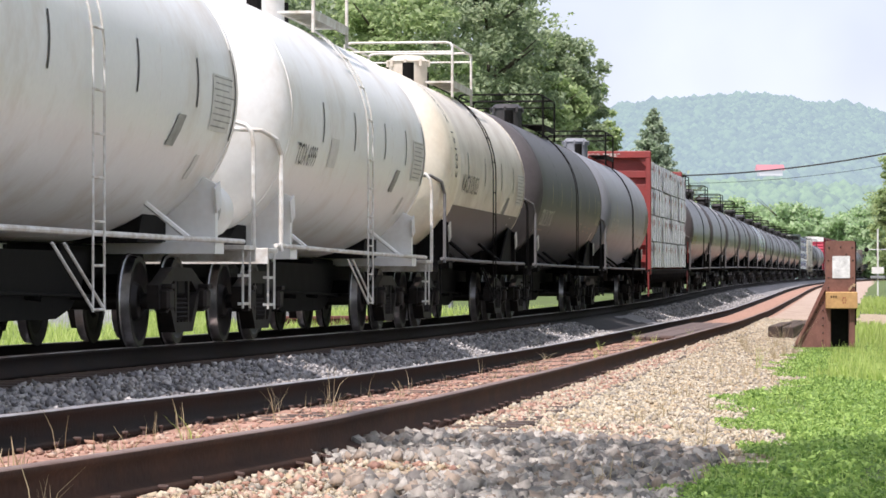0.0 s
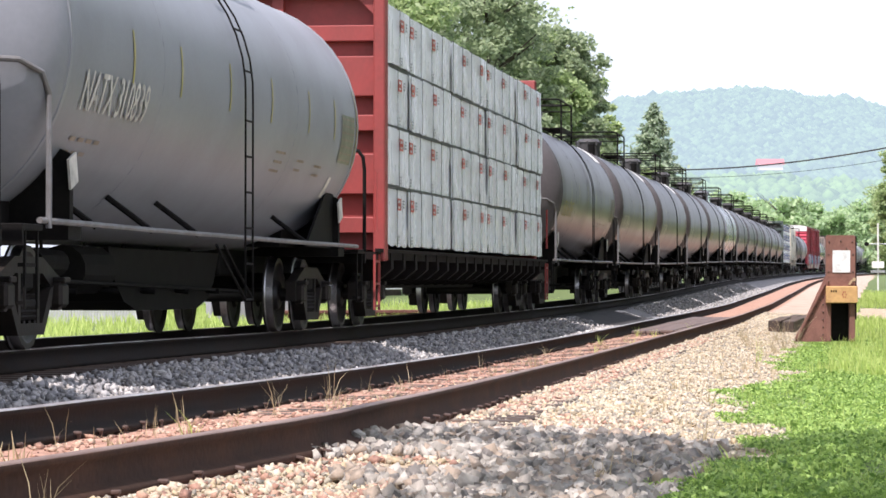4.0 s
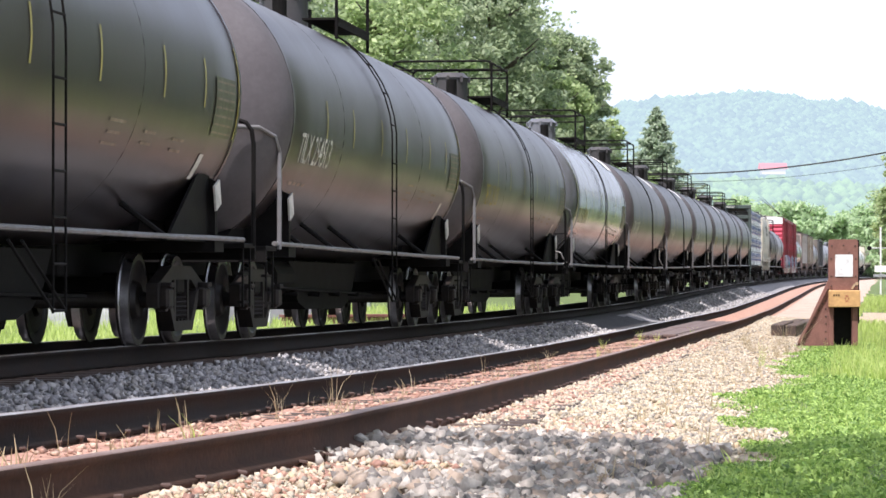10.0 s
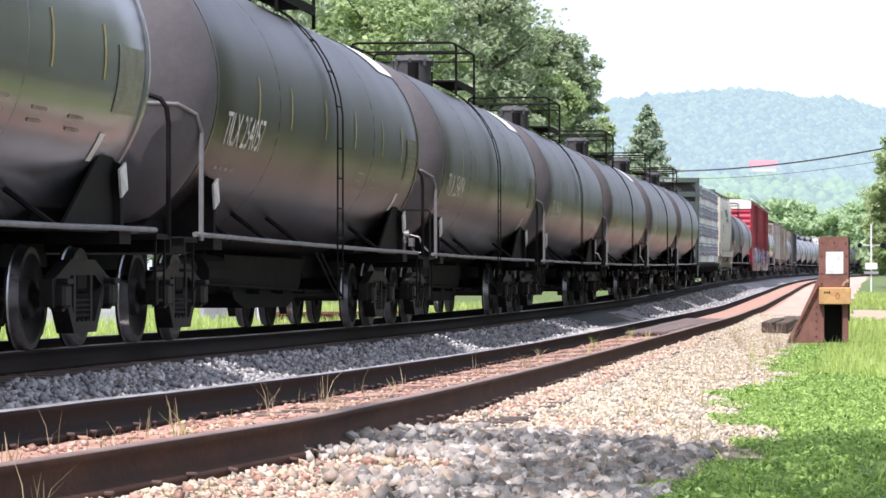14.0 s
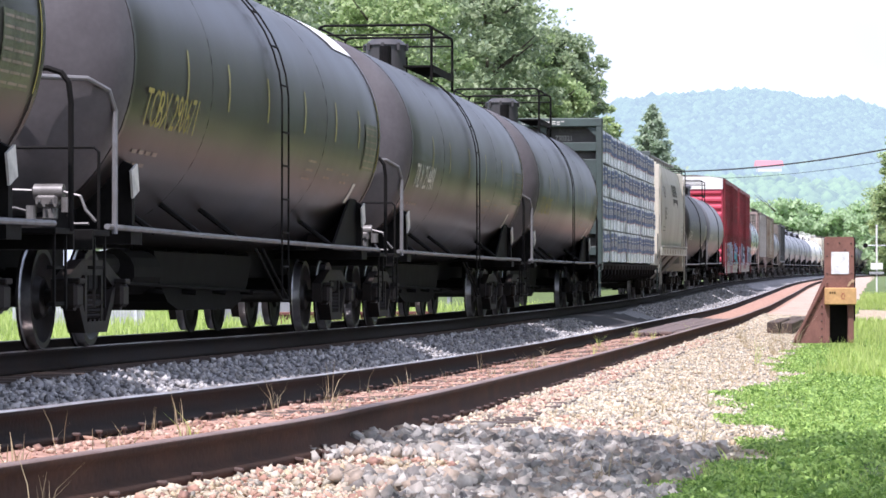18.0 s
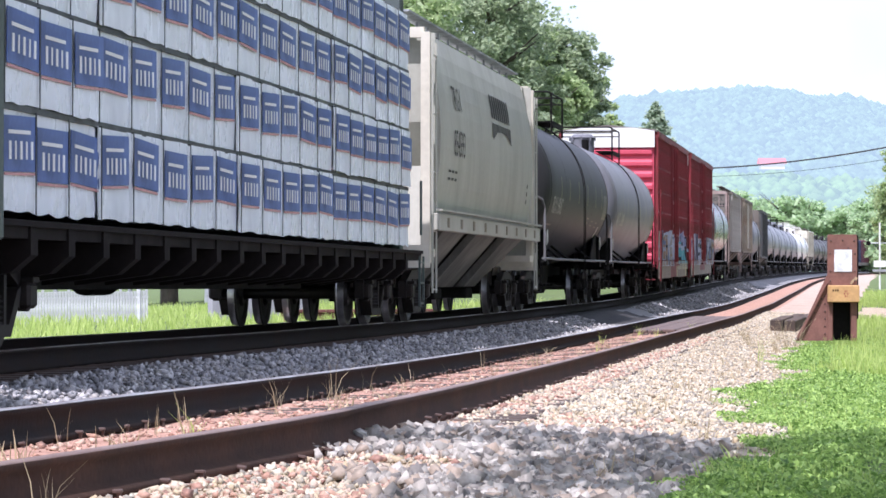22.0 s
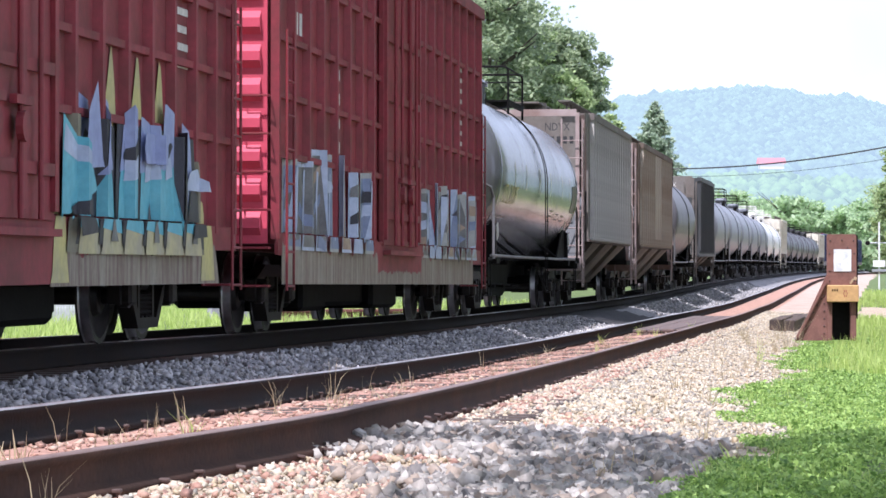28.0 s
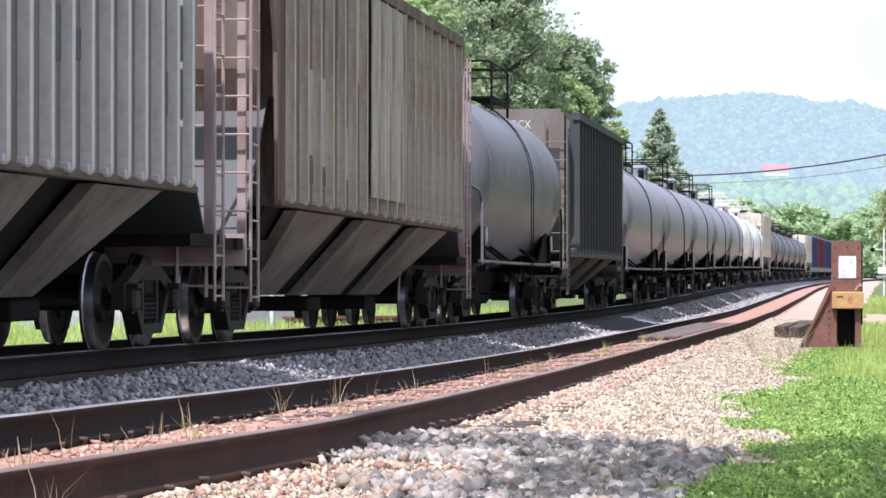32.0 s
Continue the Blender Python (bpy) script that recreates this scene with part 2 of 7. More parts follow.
WHITEPIPE = material("white_painted_pipe", (0.70, 0.70, 0.66), 0.5, 0, 0.1, 4, 30, 0.05, (0.45, 0.40, 0.33))
WHEEL = material("wheel_steel", (0.012, 0.0108, 0.010), 0.45, 0.0, 0.3, 3, 25, 0.1, (0.030, 0.023, 0.019), spec=0.3)
TREAD = material("polished_tread", (0.55, 0.54, 0.54), 0.30, 1.0, 0.15, 3, 25, 0.0)
STRIPE = material("yellow_reflective_strip", (0.42, 0.36, 0.09), 0.4, 0, 0.1, 5, 20, 0.0)
BROWNPLATE = material("brown_plate", (0.20, 0.165, 0.115), 0.6)
GREYMARK = material("faded_grey_lettering", (0.13, 0.13, 0.115), 0.9, spec=0.1)
DARKMARK = material("dark_strip", (0.06, 0.06, 0.055), 0.6)
LETTER = material("faded_white_lettering", (0.62, 0.60, 0.54), 0.6)
YLETTER = material("yellow_lettering", (0.36, 0.30, 0.07), 0.6)
BLETTER = material("black_lettering", (0.03, 0.03, 0.03), 0.6)
PALEPANEL = material("pale_green_data_panel", (0.20, 0.215, 0.15), 0.5)
PANEL = material("yellow_green_data_panel", (0.085, 0.09, 0.045), 0.4)
WHITE = material("white_paint", (0.75, 0.75, 0.73), 0.5, 0, 0.08, 2, 20, 0.03, (0.62, 0.60, 0.56))
RED = material("faded_red_boxcar_paint", (0.23, 0.026, 0.036), 0.6, 0, 0.25, 1.1, 14, 0.1, (0.13, 0.028, 0.026), amount=0.5, spec=0.4)
# end red brighter than the side red, for sun on the ends
SUNLITRED = material("sunlit_red_end_paint", (0.54, 0.065, 0.105), 0.55, 0, 0.12, 0.9, 14, 0.08, (0.45, 0.055, 0.085))
REDFRAME = material("bright_red_frame_paint", (0.30, 0.045, 0.04), 0.55, 0, 0.15, 0.9, 14, 0.08, (0.20, 0.04, 0.035))
GREENFRAME = material("dark_green_frame_paint", (0.06, 0.085, 0.075), 0.5, 0, 0.15, 0.9, 14, 0.08, (0.045, 0.055, 0.05))
# deck brown taken almost to black for the shade below the load
DECKBROWN = material("brown_deck_steel", (0.012, 0.009, 0.008), 0.8, 0, 0.3, 2, 18, 0.2, (0.008, 0.0065, 0.006), spec=0.1)
# back sheet darker than the green frame
BULKSHEET = material("dark_bulkhead_sheet", (0.045, 0.040, 0.036), 0.7, 0, 0.25, 1.5, 14, 0.1, (0.075, 0.07, 0.065))
WRAP = material("white_lumber_wrap", (0.76, 0.785, 0.82), 0.27, 0, 0.06, 1.2, 3.0, 0.9, (0.62, 0.64, 0.675), stretch=(1, 1.5, 0.6))
STRAP = material("dark_strap", (0.05, 0.055, 0.06), 0.5)
WRAPRED = material("red_print", (0.62, 0.12, 0.09), 0.5)
WRAPPINK = material("faded_red_line", (0.55, 0.28, 0.27), 0.5)
WRAPGREY = material("grey_print", (0.30, 0.32, 0.33), 0.5)
WRAPBLUE = material("navy_print", (0.085, 0.135, 0.34), 0.45, 0, 0.1, 2, 10, 0.1)
LUMBER = material("lumber_ends", (0.46, 0.33, 0.20), 0.85)
CREAM = material("cream_hopper_paint", (0.41, 0.405, 0.34), 0.55, 0, 0.12, 0.8, 12, 0.06, (0.33, 0.32, 0.265), amount=0.45, stretch=(1, 1, 0.35))
CREAMEND = material("cream_end_paint", (0.62, 0.58, 0.47), 0.55, 0, 0.12, 0.8, 12, 0.06, (0.5, 0.46, 0.37))
# bay tones darkened for grime and for shade below the sill
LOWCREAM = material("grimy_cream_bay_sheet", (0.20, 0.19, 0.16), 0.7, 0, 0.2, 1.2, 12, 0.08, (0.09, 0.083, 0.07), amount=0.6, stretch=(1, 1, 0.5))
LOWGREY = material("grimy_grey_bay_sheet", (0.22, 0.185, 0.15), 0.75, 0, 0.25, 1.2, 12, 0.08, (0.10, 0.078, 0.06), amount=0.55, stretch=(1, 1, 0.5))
GREYHOP = material("weathered_grey_hopper_paint", (0.17, 0.153, 0.134), 0.65, 0, 0.2, 1.4, 12, 0.08, (0.13, 0.108, 0.088), amount=0.5, stretch=(1, 1, 0.3))
RUSTHOP = material("rust_streaked_hopper_paint", (0.165, 0.145, 0.115), 0.7, 0, 0.25, 1.6, 12, 0.08, (0.085, 0.042, 0.024), amount=0.55, stretch=(1, 1.8, 0.10))
RUSTPLATE = material("peeling_rust_streaked_sheet", (0.40, 0.37, 0.29), 0.75, 0, 0.3, 3.2, 14, 0.12, (0.085, 0.035, 0.02), amount=0.42, stretch=(1, 2.2, 0.2))
PRIMER = material("pale_primer_patch", (0.34, 0.335, 0.30), 0.7, 0, 0.2, 2, 12, 0.05, (0.25, 0.24, 0.21))
DARKPRIMER = material("dark_grey_overpaint", (0.10, 0.10, 0.10), 0.7, 0, 0.2, 2, 12, 0.05, (0.07, 0.07, 0.07))
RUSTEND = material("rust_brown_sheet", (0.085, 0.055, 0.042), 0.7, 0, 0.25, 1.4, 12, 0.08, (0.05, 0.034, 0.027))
PINKISH = material("pinkish_frame_paint", (0.36, 0.285, 0.26), 0.6, 0, 0.2, 1.5, 12, 0.06, (0.21, 0.135, 0.11))
# ribs painted paler than the panels to imitate light catching them
RIBGREY = material("worn_pale_rib", (0.50, 0.48, 0.44), 0.6, 0, 0.2, 1.6, 14, 0.06, (0.34, 0.30, 0.26), amount=0.45, stretch=(1, 1, 0.3))
RIBRUST = material("worn_rusty_rib", (0.50, 0.47, 0.38), 0.65, 0, 0.25, 1.8, 14, 0.06, (0.20, 0.11, 0.06), amount=0.42, stretch=(1, 1.8, 0.12))
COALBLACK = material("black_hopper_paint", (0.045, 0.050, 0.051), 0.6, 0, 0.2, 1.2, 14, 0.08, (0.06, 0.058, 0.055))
G_OLIVE = material("graffiti_olive_grey", (0.19, 0.175, 0.115), 0.5, 0, 0.25, 2.5, 12, 0.03, (0.14, 0.13, 0.10))
G_BLUE = material("graffiti_blue", (0.14, 0.18, 0.29), 0.5, 0, 0.3, 2.5, 12, 0.03, (0.20, 0.24, 0.31))
G_CYAN = material("graffiti_turquoise", (0.08, 0.33, 0.40), 0.5, 0, 0.25, 2.5, 12, 0.03, (0.15, 0.42, 0.47))
G_CREAM = material("graffiti_cream", (0.42, 0.39, 0.20), 0.5, 0, 0.25, 2.5, 12, 0.03, (0.32, 0.30, 0.22))
G_GREY = material("graffiti_grey", (0.32, 0.33, 0.30), 0.5, 0, 0.2, 2.5, 12, 0.03, (0.30, 0.30, 0.28))
G_LIGHT = material("graffiti_pale_blue", (0.32, 0.38, 0.48), 0.5, 0, 0.2, 2.5, 12, 0.03, (0.44, 0.50, 0.60))
G_DARK = material("graffiti_charcoal", (0.16, 0.16, 0.15), 0.5)
G_YELLOW = material("graffiti_yellow", (0.46, 0.42, 0.15), 0.5, 0, 0.25, 2.5, 12, 0.03, (0.36, 0.33, 0.18))
G_DRIP = material("graffiti_dripping_grey_green", (0.24, 0.22, 0.165), 0.55, 0, 0.3, 3.0, 14, 0.03, (0.12, 0.07, 0.055), amount=0.5, stretch=(1, 3.0, 0.35))
G_LILAC = material("graffiti_lilac", (0.22, 0.26, 0.43), 0.5, 0, 0.25, 2.5, 12, 0.03, (0.28, 0.33, 0.48))
G_TAN = material("graffiti_tan", (0.33, 0.25, 0.17), 0.55, 0, 0.3, 3.0, 14, 0.03, (0.24, 0.17, 0.12))
G_BLACK = material("graffiti_black", (0.03, 0.03, 0.04), 0.5)
BUMPER = material("rusty_riveted_steel", (0.22, 0.10, 0.075), 0.75, 0.1, 0.25, 3, 25, 0.25, (0.14, 0.065, 0.05))
BLOCKWOOD = material("ochre_painted_timber", (0.55, 0.33, 0.13), 0.7, 0, 0.2, 4, 20, 0.15, (0.42, 0.24, 0.10))
PLACARD = material("white_placard", (0.85, 0.85, 0.84), 0.4)
GALV = material("galvanised_steel", (0.45, 0.46, 0.47), 0.5, 0.6, 0.1)
WIRE = material("cable", (0.05, 0.05, 0.05), 0.6)
ROOFRED = distance_material("red_roof", (0.5, 0.12, 0.14), (0.90, 0.52, 0.58), 0.6)
HOUSEWHITE = distance_material("far_wall", (0.5, 0.5, 0.5), (0.7, 0.75, 0.8), 0.5)
FENCE = material("white_fence_boards", (0.62, 0.62, 0.63), 0.6)
BRICKRED = material("brick_red_wall", (0.19, 0.075, 0.06), 0.8, 0, 0.25, 4, 30, 0.2)
LILACWALL = material("lilac_grey_render", (0.34, 0.33, 0.36), 0.85, 0, 0.15, 2, 20, 0.1, (0.27, 0.26, 0.28))
BLUEPAINT = material("dark_blue_paint", (0.04, 0.05, 0.14), 0.5)
MAROON = material("maroon_paint", (0.16, 0.03, 0.05), 0.55)

# ---------------------------------------------------------------- mesh helpers


def box(bm, x, y, z, sx, sy, sz, bevel=0.0, turn=None):
    """A box of the given sizes centred at x, y, z."""
    m = Matrix.Translation((x, y, z)) @ (turn or Matrix()) @ Matrix.Diagonal((sx, sy, sz, 1))
    g = bmesh.ops.create_cube(bm, size=1.0, matrix=m)
    if bevel:
        edges = list({e for v in g["verts"] for e in v.link_edges})
        bmesh.ops.bevel(bm, geom=edges, offset=bevel, segments=1, affect="EDGES")
    return bm


def rod(bm, a, b, r, seg=8):
    """A round bar from a to b."""
    a, b = Vector(a), Vector(b)
    d = b - a
    m = Matrix.Translation((a + b) / 2) @ d.to_track_quat("Z", "Y").to_matrix().to_4x4()
    bmesh.ops.create_cone(bm, cap_ends=True, segments=seg, radius1=r, radius2=r, depth=d.length, matrix=m)
    return bm


def pipe(bm, pts, r, seg=7):
    """A bent round pipe through the points."""
    pts = [Vector(p) for p in pts]
    rings = []
    for i, p in enumerate(pts):
        d = (pts[min(i + 1, len(pts) - 1)] - pts[max(i - 1, 0)]).normalized()
        q = d.to_track_quat("Z", "Y")
        rings.append([bm.verts.new(p + q @ Vector((r * math.cos(2 * math.pi * k / seg), r * math.sin(2 * math.pi * k / seg), 0))) for k in range(seg)])
    for a, b in zip(rings, rings[1:]):
        best = min(range(seg), key=lambda s: sum((a[k].co - b[(k + s) % seg].co).length for k in range(seg)))
        for k in range(seg):
            bm.faces.new((a[k], a[(k + 1) % seg], b[(k + 1 + best) % seg], b[(k + best) % seg]))
    bm.faces.new(rings[0][::-1])
    bm.faces.new(rings[-1])
    return bm


def prism(bm, outline, axis, lo, hi):
    """A plate: an outline in the plane across the axis ('x' or 'y'), from lo to hi."""
    def at(u, v, w):
        return (w, u, v) if axis == "x" else (u, w, v)
    a = [bm.verts.new(at(u, v, lo)) for u, v in outline]
    b = [bm.verts.new(at(u, v, hi)) for u, v in outline]
    n = len(outline)
    bm.faces.new(a[::-1])
    bm.faces.new(b)
    for i in range(n):
        bm.faces.new((a[i], a[(i + 1) % n], b[(i + 1) % n], b[i]))
    return bm


def lathe_y(bm, profile, seg, zc=0.0):
    """Turns (y, radius) pairs about an axis along y at height zc."""
    rings = []
    for y, r in profile:
        if r < 1e-6:
            rings.append([bm.verts.new((0, y, zc))])
        else:
            rings.append([bm.verts.new((r * math.sin(2 * math.pi * k / seg), y, zc + r * math.cos(2 * math.pi * k / seg))) for k in range(seg)])
    for a, b in zip(rings, rings[1:]):
        for k in range(seg):
            q = [a[k % len(a)], a[(k + 1) % len(a)], b[(k + 1) % len(b)], b[k % len(b)]]
            q = list(dict.fromkeys(q))
            if len(q) > 2:
                bm.faces.new(q)
    return bm


MESHES = {}


def finish(bm, name, mat, smooth=False):
    bmesh.ops.recalc_face_normals(bm, faces=bm.faces)
    me = bpy.data.meshes.new(name)
    bm.to_mesh(me)
    bm.free()
    me.materials.append(mat)
    if smooth:
        me.polygons.foreach_set("use_smooth", [True] * len(me.polygons))
        me.set_sharp_from_angle(angle=radians(35))
    return me


def shared(key, build, mat, smooth=False):
    """A mesh that alike parts share, built once."""
    k = (key, mat.name)
    if k not in MESHES:
        bm = bmesh.new()
        build(bm)
        MESHES[k] = finish(bm, key.split(":")[0], mat, smooth)
    return MESHES[k]


def part(name, data, parent, m=None, label=""):
    ob = new(name, data)
    ob.parent = parent
    if m is not None:
        ob.matrix_basis = m
    if label:
        ob["label"] = label
    return ob


def fast_mesh(name, verts, faces, mat, smooth=False):
    """A mesh from arrays of corners and of equal-sided faces."""
    verts = np.asarray(verts, np.float32)
    faces = np.asarray(faces, np.int32)
    k = faces.shape[1]
    me = bpy.data.meshes.new(name)
    me.vertices.add(len(verts))
    me.vertices.foreach_set("co", verts.ravel())
    me.loops.add(faces.size)
    me.loops.foreach_set("vertex_index", faces.ravel())
    me.polygons.add(len(faces))
    me.polygons.foreach_set("loop_start", np.arange(0, faces.size, k, dtype=np.int32))
    me.update(calc_edges=True)
    me.validate()
    me.materials.append(mat)
    if smooth:
        me.polygons.foreach_set("use_smooth", np.ones(len(faces), bool))
    return me


def knots(xs, ys):
    """A smooth curve through knots, level beyond the ends."""
    xs, ys = np.array(xs, float), np.array(ys, float)
    h = np.diff(xs)
    d = np.diff(ys) / h
    s = np.zeros(len(xs))
    for i in range(1, len(xs) - 1):
        if d[i - 1] * d[i] > 0:
            s[i] = 2 * d[i - 1] * d[i] / (d[i - 1] + d[i])

    def f(x):
        x = np.clip(np.asarray(x, float), xs[0], xs[-1])
        i = np.clip(np.searchsorted(xs, x, side="right") - 1, 0, len(xs) - 2)
        t = (x - xs[i]) / h[i]
        return ((1 + 2 * t) * (1 - t) ** 2 * ys[i] + t * (1 - t) ** 2 * h[i] * s[i]
                + t * t * (3 - 2 * t) * ys[i + 1] + t * t * (t - 1) * h[i] * s[i + 1])
    return f


# ---------------------------------------------------------------- the railway's line
MAIN_Z = knots([15, 25, 40, 60, 100, 150, 200, 260], [0.25, 0.265, 0.17, 0.07, 0.0, 0.13, 0.22, 0.23])
SIDE_Z = knots([12, 16, 20, 26, 32, 40, 50, 60, 70, 80, 100, 120, 160, 220, 300],
               [0.30, 0.275, 0.215, 0.125, 0.04, -0.055, -0.14, -0.165, -0.13, -0.18, -0.30, -0.36, -0.30, -0.15, -0.1])
SIDE_GAP = knots([9, 11.3, 12.4, 14, 16, 20, 26, 32, 40, 50, 60, 72, 85, 100, 130, 200],
                 [3.9, 4.22, 4.36, 4.51, 4.65, 4.60, 4.46, 4.28, 4.07, 3.93, 4.02, 4.36, 4.25, 4.08, 4.0, 4.1])


def main_x(y):
    """Centre line of the main track: straight behind the camera, bending right far ahead."""
    y = np.clip(np.asarray(y, float), 0, 1000)
    return -8.123 - 0.06675e-3 * y ** 2 + 0.1474e-6 * y ** 3


def main_z(y):
    return MAIN_Z(y)


def side_x(y):
    return main_x(y) + SIDE_GAP(y)


def side_z(y):
    return SIDE_Z(y)


def ground_z(x, y):
    """Height of the ground: two ballast beds, a field falling to the left, a verge to the right."""
    x, y = np.asarray(x, float), np.asarray(y, float)
    a = x - main_x(y)
    b = x - side_x(y)
    zm, zs = main_z(y) - 0.22, side_z(y) - 0.20
    t = np.clip((a - 1.35) / np.maximum(SIDE_GAP(y) - 1.35 - 1.15, 0.3), 0, 1)
    mid = zm + (zs - zm) * t * t * (3 - 2 * t) - 0.10 * np.sin(np.pi * t) ** 2
    left = zm - np.clip((-a - 1.5) * 0.35, 0, 0.28) - np.clip((-a - 12) * 0.03, 0, 0.8)
    right = zs - 0.07 * np.clip((b - 1.0) / 1.2, 0, 1) - 0.02 * np.clip(b - 2.2, 0, 8)
    near = np.clip((28.0 - y) / 14.0, 0, 1) ** 1.5
    right = right - 0.035 * near * np.clip((1.7 - b) / 0.5, 0, 1)
    zs = zs - 0.03 * near * np.clip((b - 0.5) / 0.3, 0, 1)
    z = np.where(a < -1.5, left, np.where(a < 1.35, zm, np.where(b < -1.15, mid, np.where(b < 1.0, zs, right))))
    return z + 0.012 * np.sin(x * 5.1 + y * 1.7) * np.sin(y * 3.3 - x)

GRASS_EDGE = knots([5, 13, 15, 16.2, 17.1, 19.5, 22.4, 25, 29.5, 32, 35, 39, 42, 52, 57, 68, 80], [-0.9, -0.92, -1.05, -1.04, -0.58, -0.76, -0.99, -1.2, -1.48, -1.42, -1.15, -1.05, -1.45, -1.57, -1.54, -1.5, -1.9])

# ---------------------------------------------------------------- ground


def build_ground():
    ys = np.concatenate([[-3000, -800, -300, -100, -40, -10, 0, 6], np.arange(9, 60, 0.5), np.arange(60, 130, 1.0),
                         np.arange(130, 260, 5), np.arange(260, 900, 25), [900, 1200, 1800, 3000, 4500]])
    a = np.concatenate([[-3000, -1000, -300, -120, -70, -45, -30, -22, -16, -12, -9, -7, -5.5, -4.5, -3.8, -3.2, -2.7, -2.2, -1.8, -1.5],
                        np.arange(-1.2, 9.0, 0.2), [9.5, 10.5, 12, 15, 20, 30, 50, 90, 200, 600, 2000, 4000]])
    yy, aa = np.meshgrid(ys, a, indexing="ij")
    xx = main_x(yy) + aa
    zz = ground_z(xx, yy)
    n, k = yy.shape
    idx = np.arange(n * k).reshape(n, k)
    quads = np.stack([idx[:-1, :-1], idx[:-1, 1:], idx[1:, 1:], idx[1:, :-1]], -1).reshape(-1, 4)
    verts = np.stack([xx, yy, zz], -1).reshape(-1, 3)
    me = fast_mesh("ground", verts, quads, EARTH, True)
    for m in (BALLAST, REDDIRT, BEIGE, SHADEBED, ASPHALT, LANE):
        me.materials.append(m)
    c = verts[quads].mean(1)
    b = c[:, 0] - side_x(c[:, 1])
    am = c[:, 0] - main_x(c[:, 1])
    kind = np.zeros(len(quads), np.int32)
    kind[(am > -3.2) & (b < -0.8)] = 1
    kind[(am > -2.2) & (am < 1.3)] = 4
    kind[(b >= -0.8) & (b < 0.95)] = 2
    kind[(b >= 0.95) & (c[:, 0] < GRASS_EDGE(c[:, 1]))] = 3
    kind[(am > 0.6) & (b < -0.8) & (c[:, 1] > 69 - 2 * (b + 0.8)) & (c[:, 1] < 92 + 3 * (b + 0.8))] = 5
    kind[(b >= 0.95) & (c[:, 0] < -1.2) & (c[:, 1] > 76)] = 6
    kind[(c[:, 0] > -0.9) & (c[:, 0] < 3) & (c[:, 1] > 92) & (c[:, 1] < 128)] = 3
    me.polygons.foreach_set("material_index", kind)
    tagged(new("ground", me), "level trackside ground of ballast, reddish dirt, gravel and green verge", "ground", kind="structure")


build_ground()

ICO = np.array([(0, 0, 1), (0.894, 0, 0.447), (0.276, 0.851, 0.447), (-0.724, 0.526, 0.447), (-0.724, -0.526, 0.447), (0.276, -0.851, 0.447),
                (0.724, 0.526, -0.447), (-0.276, 0.851, -0.447), (-0.894, 0, -0.447), (-0.276, -0.851, -0.447), (0.724, -0.526, -0.447), (0, 0, -1)])
ICO_F = np.array([(0, 1, 2), (0, 2, 3), (0, 3, 4), (0, 4, 5), (0, 5, 1), (1, 6, 2), (2, 7, 3), (3, 8, 4), (4, 9, 5), (5, 10, 1),
                  (6, 7, 2), (7, 8, 3), (8, 9, 4), (9, 10, 5), (10, 6, 1), (11, 7, 6), (11, 8, 7), (11, 9, 8), (11, 10, 9), (11, 6, 10)])
ROCK = np.array([(1.2, 0, -0.9), (-0.6, 1.04, -0.9), (-0.6, -1.04, -0.9), (1.2, 0, 0.9), (-0.6, 1.04, 0.9), (-0.6, -1.04, 0.9)], float)
ROCK_F = np.array([(0, 2, 1), (3, 4, 5), (0, 1, 4), (0, 4, 3), (1, 2, 5), (1, 5, 4), (2, 0, 3), (2, 3, 5)])


def turns(g, n):
    """n random rotations."""
    q = g.normal(size=(n, 4))
    q /= np.linalg.norm(q, axis=1)[:, None]
    w, x, y, z = q.T
    return np.stack([np.stack([1 - 2 * (y * y + z * z), 2 * (x * y - z * w), 2 * (x * z + y * w)], -1),
                     np.stack([2 * (x * y + z * w), 1 - 2 * (x * x + z * z), 2 * (y * z - x * w)], -1),
                     np.stack([2 * (x * z - y * w), 2 * (y * z + x * w), 1 - 2 * (x * x + y * y)], -1)], 1)


def stones(name, x, y, size, mat, label, seed, lift=0.3, flat=1.0):
    """Angular crushed stones, one beside another, lying on the ground."""
    g = np.random.default_rng(seed)
    n = len(x)
    v = ROCK[None] * (0.72 + 0.5 * g.random((n, 6, 3)))
    v = v * (size[:, None] * (0.4 + 0.8 * g.random((n, 3))))[:, None, :]
    v = np.einsum("nij,nkj->nki", turns(g, n), v)
    v[:, :, 2] *= flat
    v += np.stack([x, y, ground_z(x, y) + size * lift * (0.4 + 1.2 * g.random(n))], -1)[:, None, :]
    f = (np.arange(n) * 6)[:, None, None] + ROCK_F[None]
    ob = new(name, fast_mesh(name, v.reshape(-1, 3), f.reshape(-1, 3), mat))
    return tagged(ob, label, "gravel", kind="stuff")


def spread(n, y0, y1, lo, hi, seed, power=1.0):
    """n random places with y between y0 and y1, denser near y0, x between lo(y) and hi(y)."""
    g = np.random.default_rng(seed)
    y = y0 + (y1 - y0) * g.random(n) ** power
    u = g.random(n)
    return lo(y) + (hi(y) - lo(y)) * u, y, g


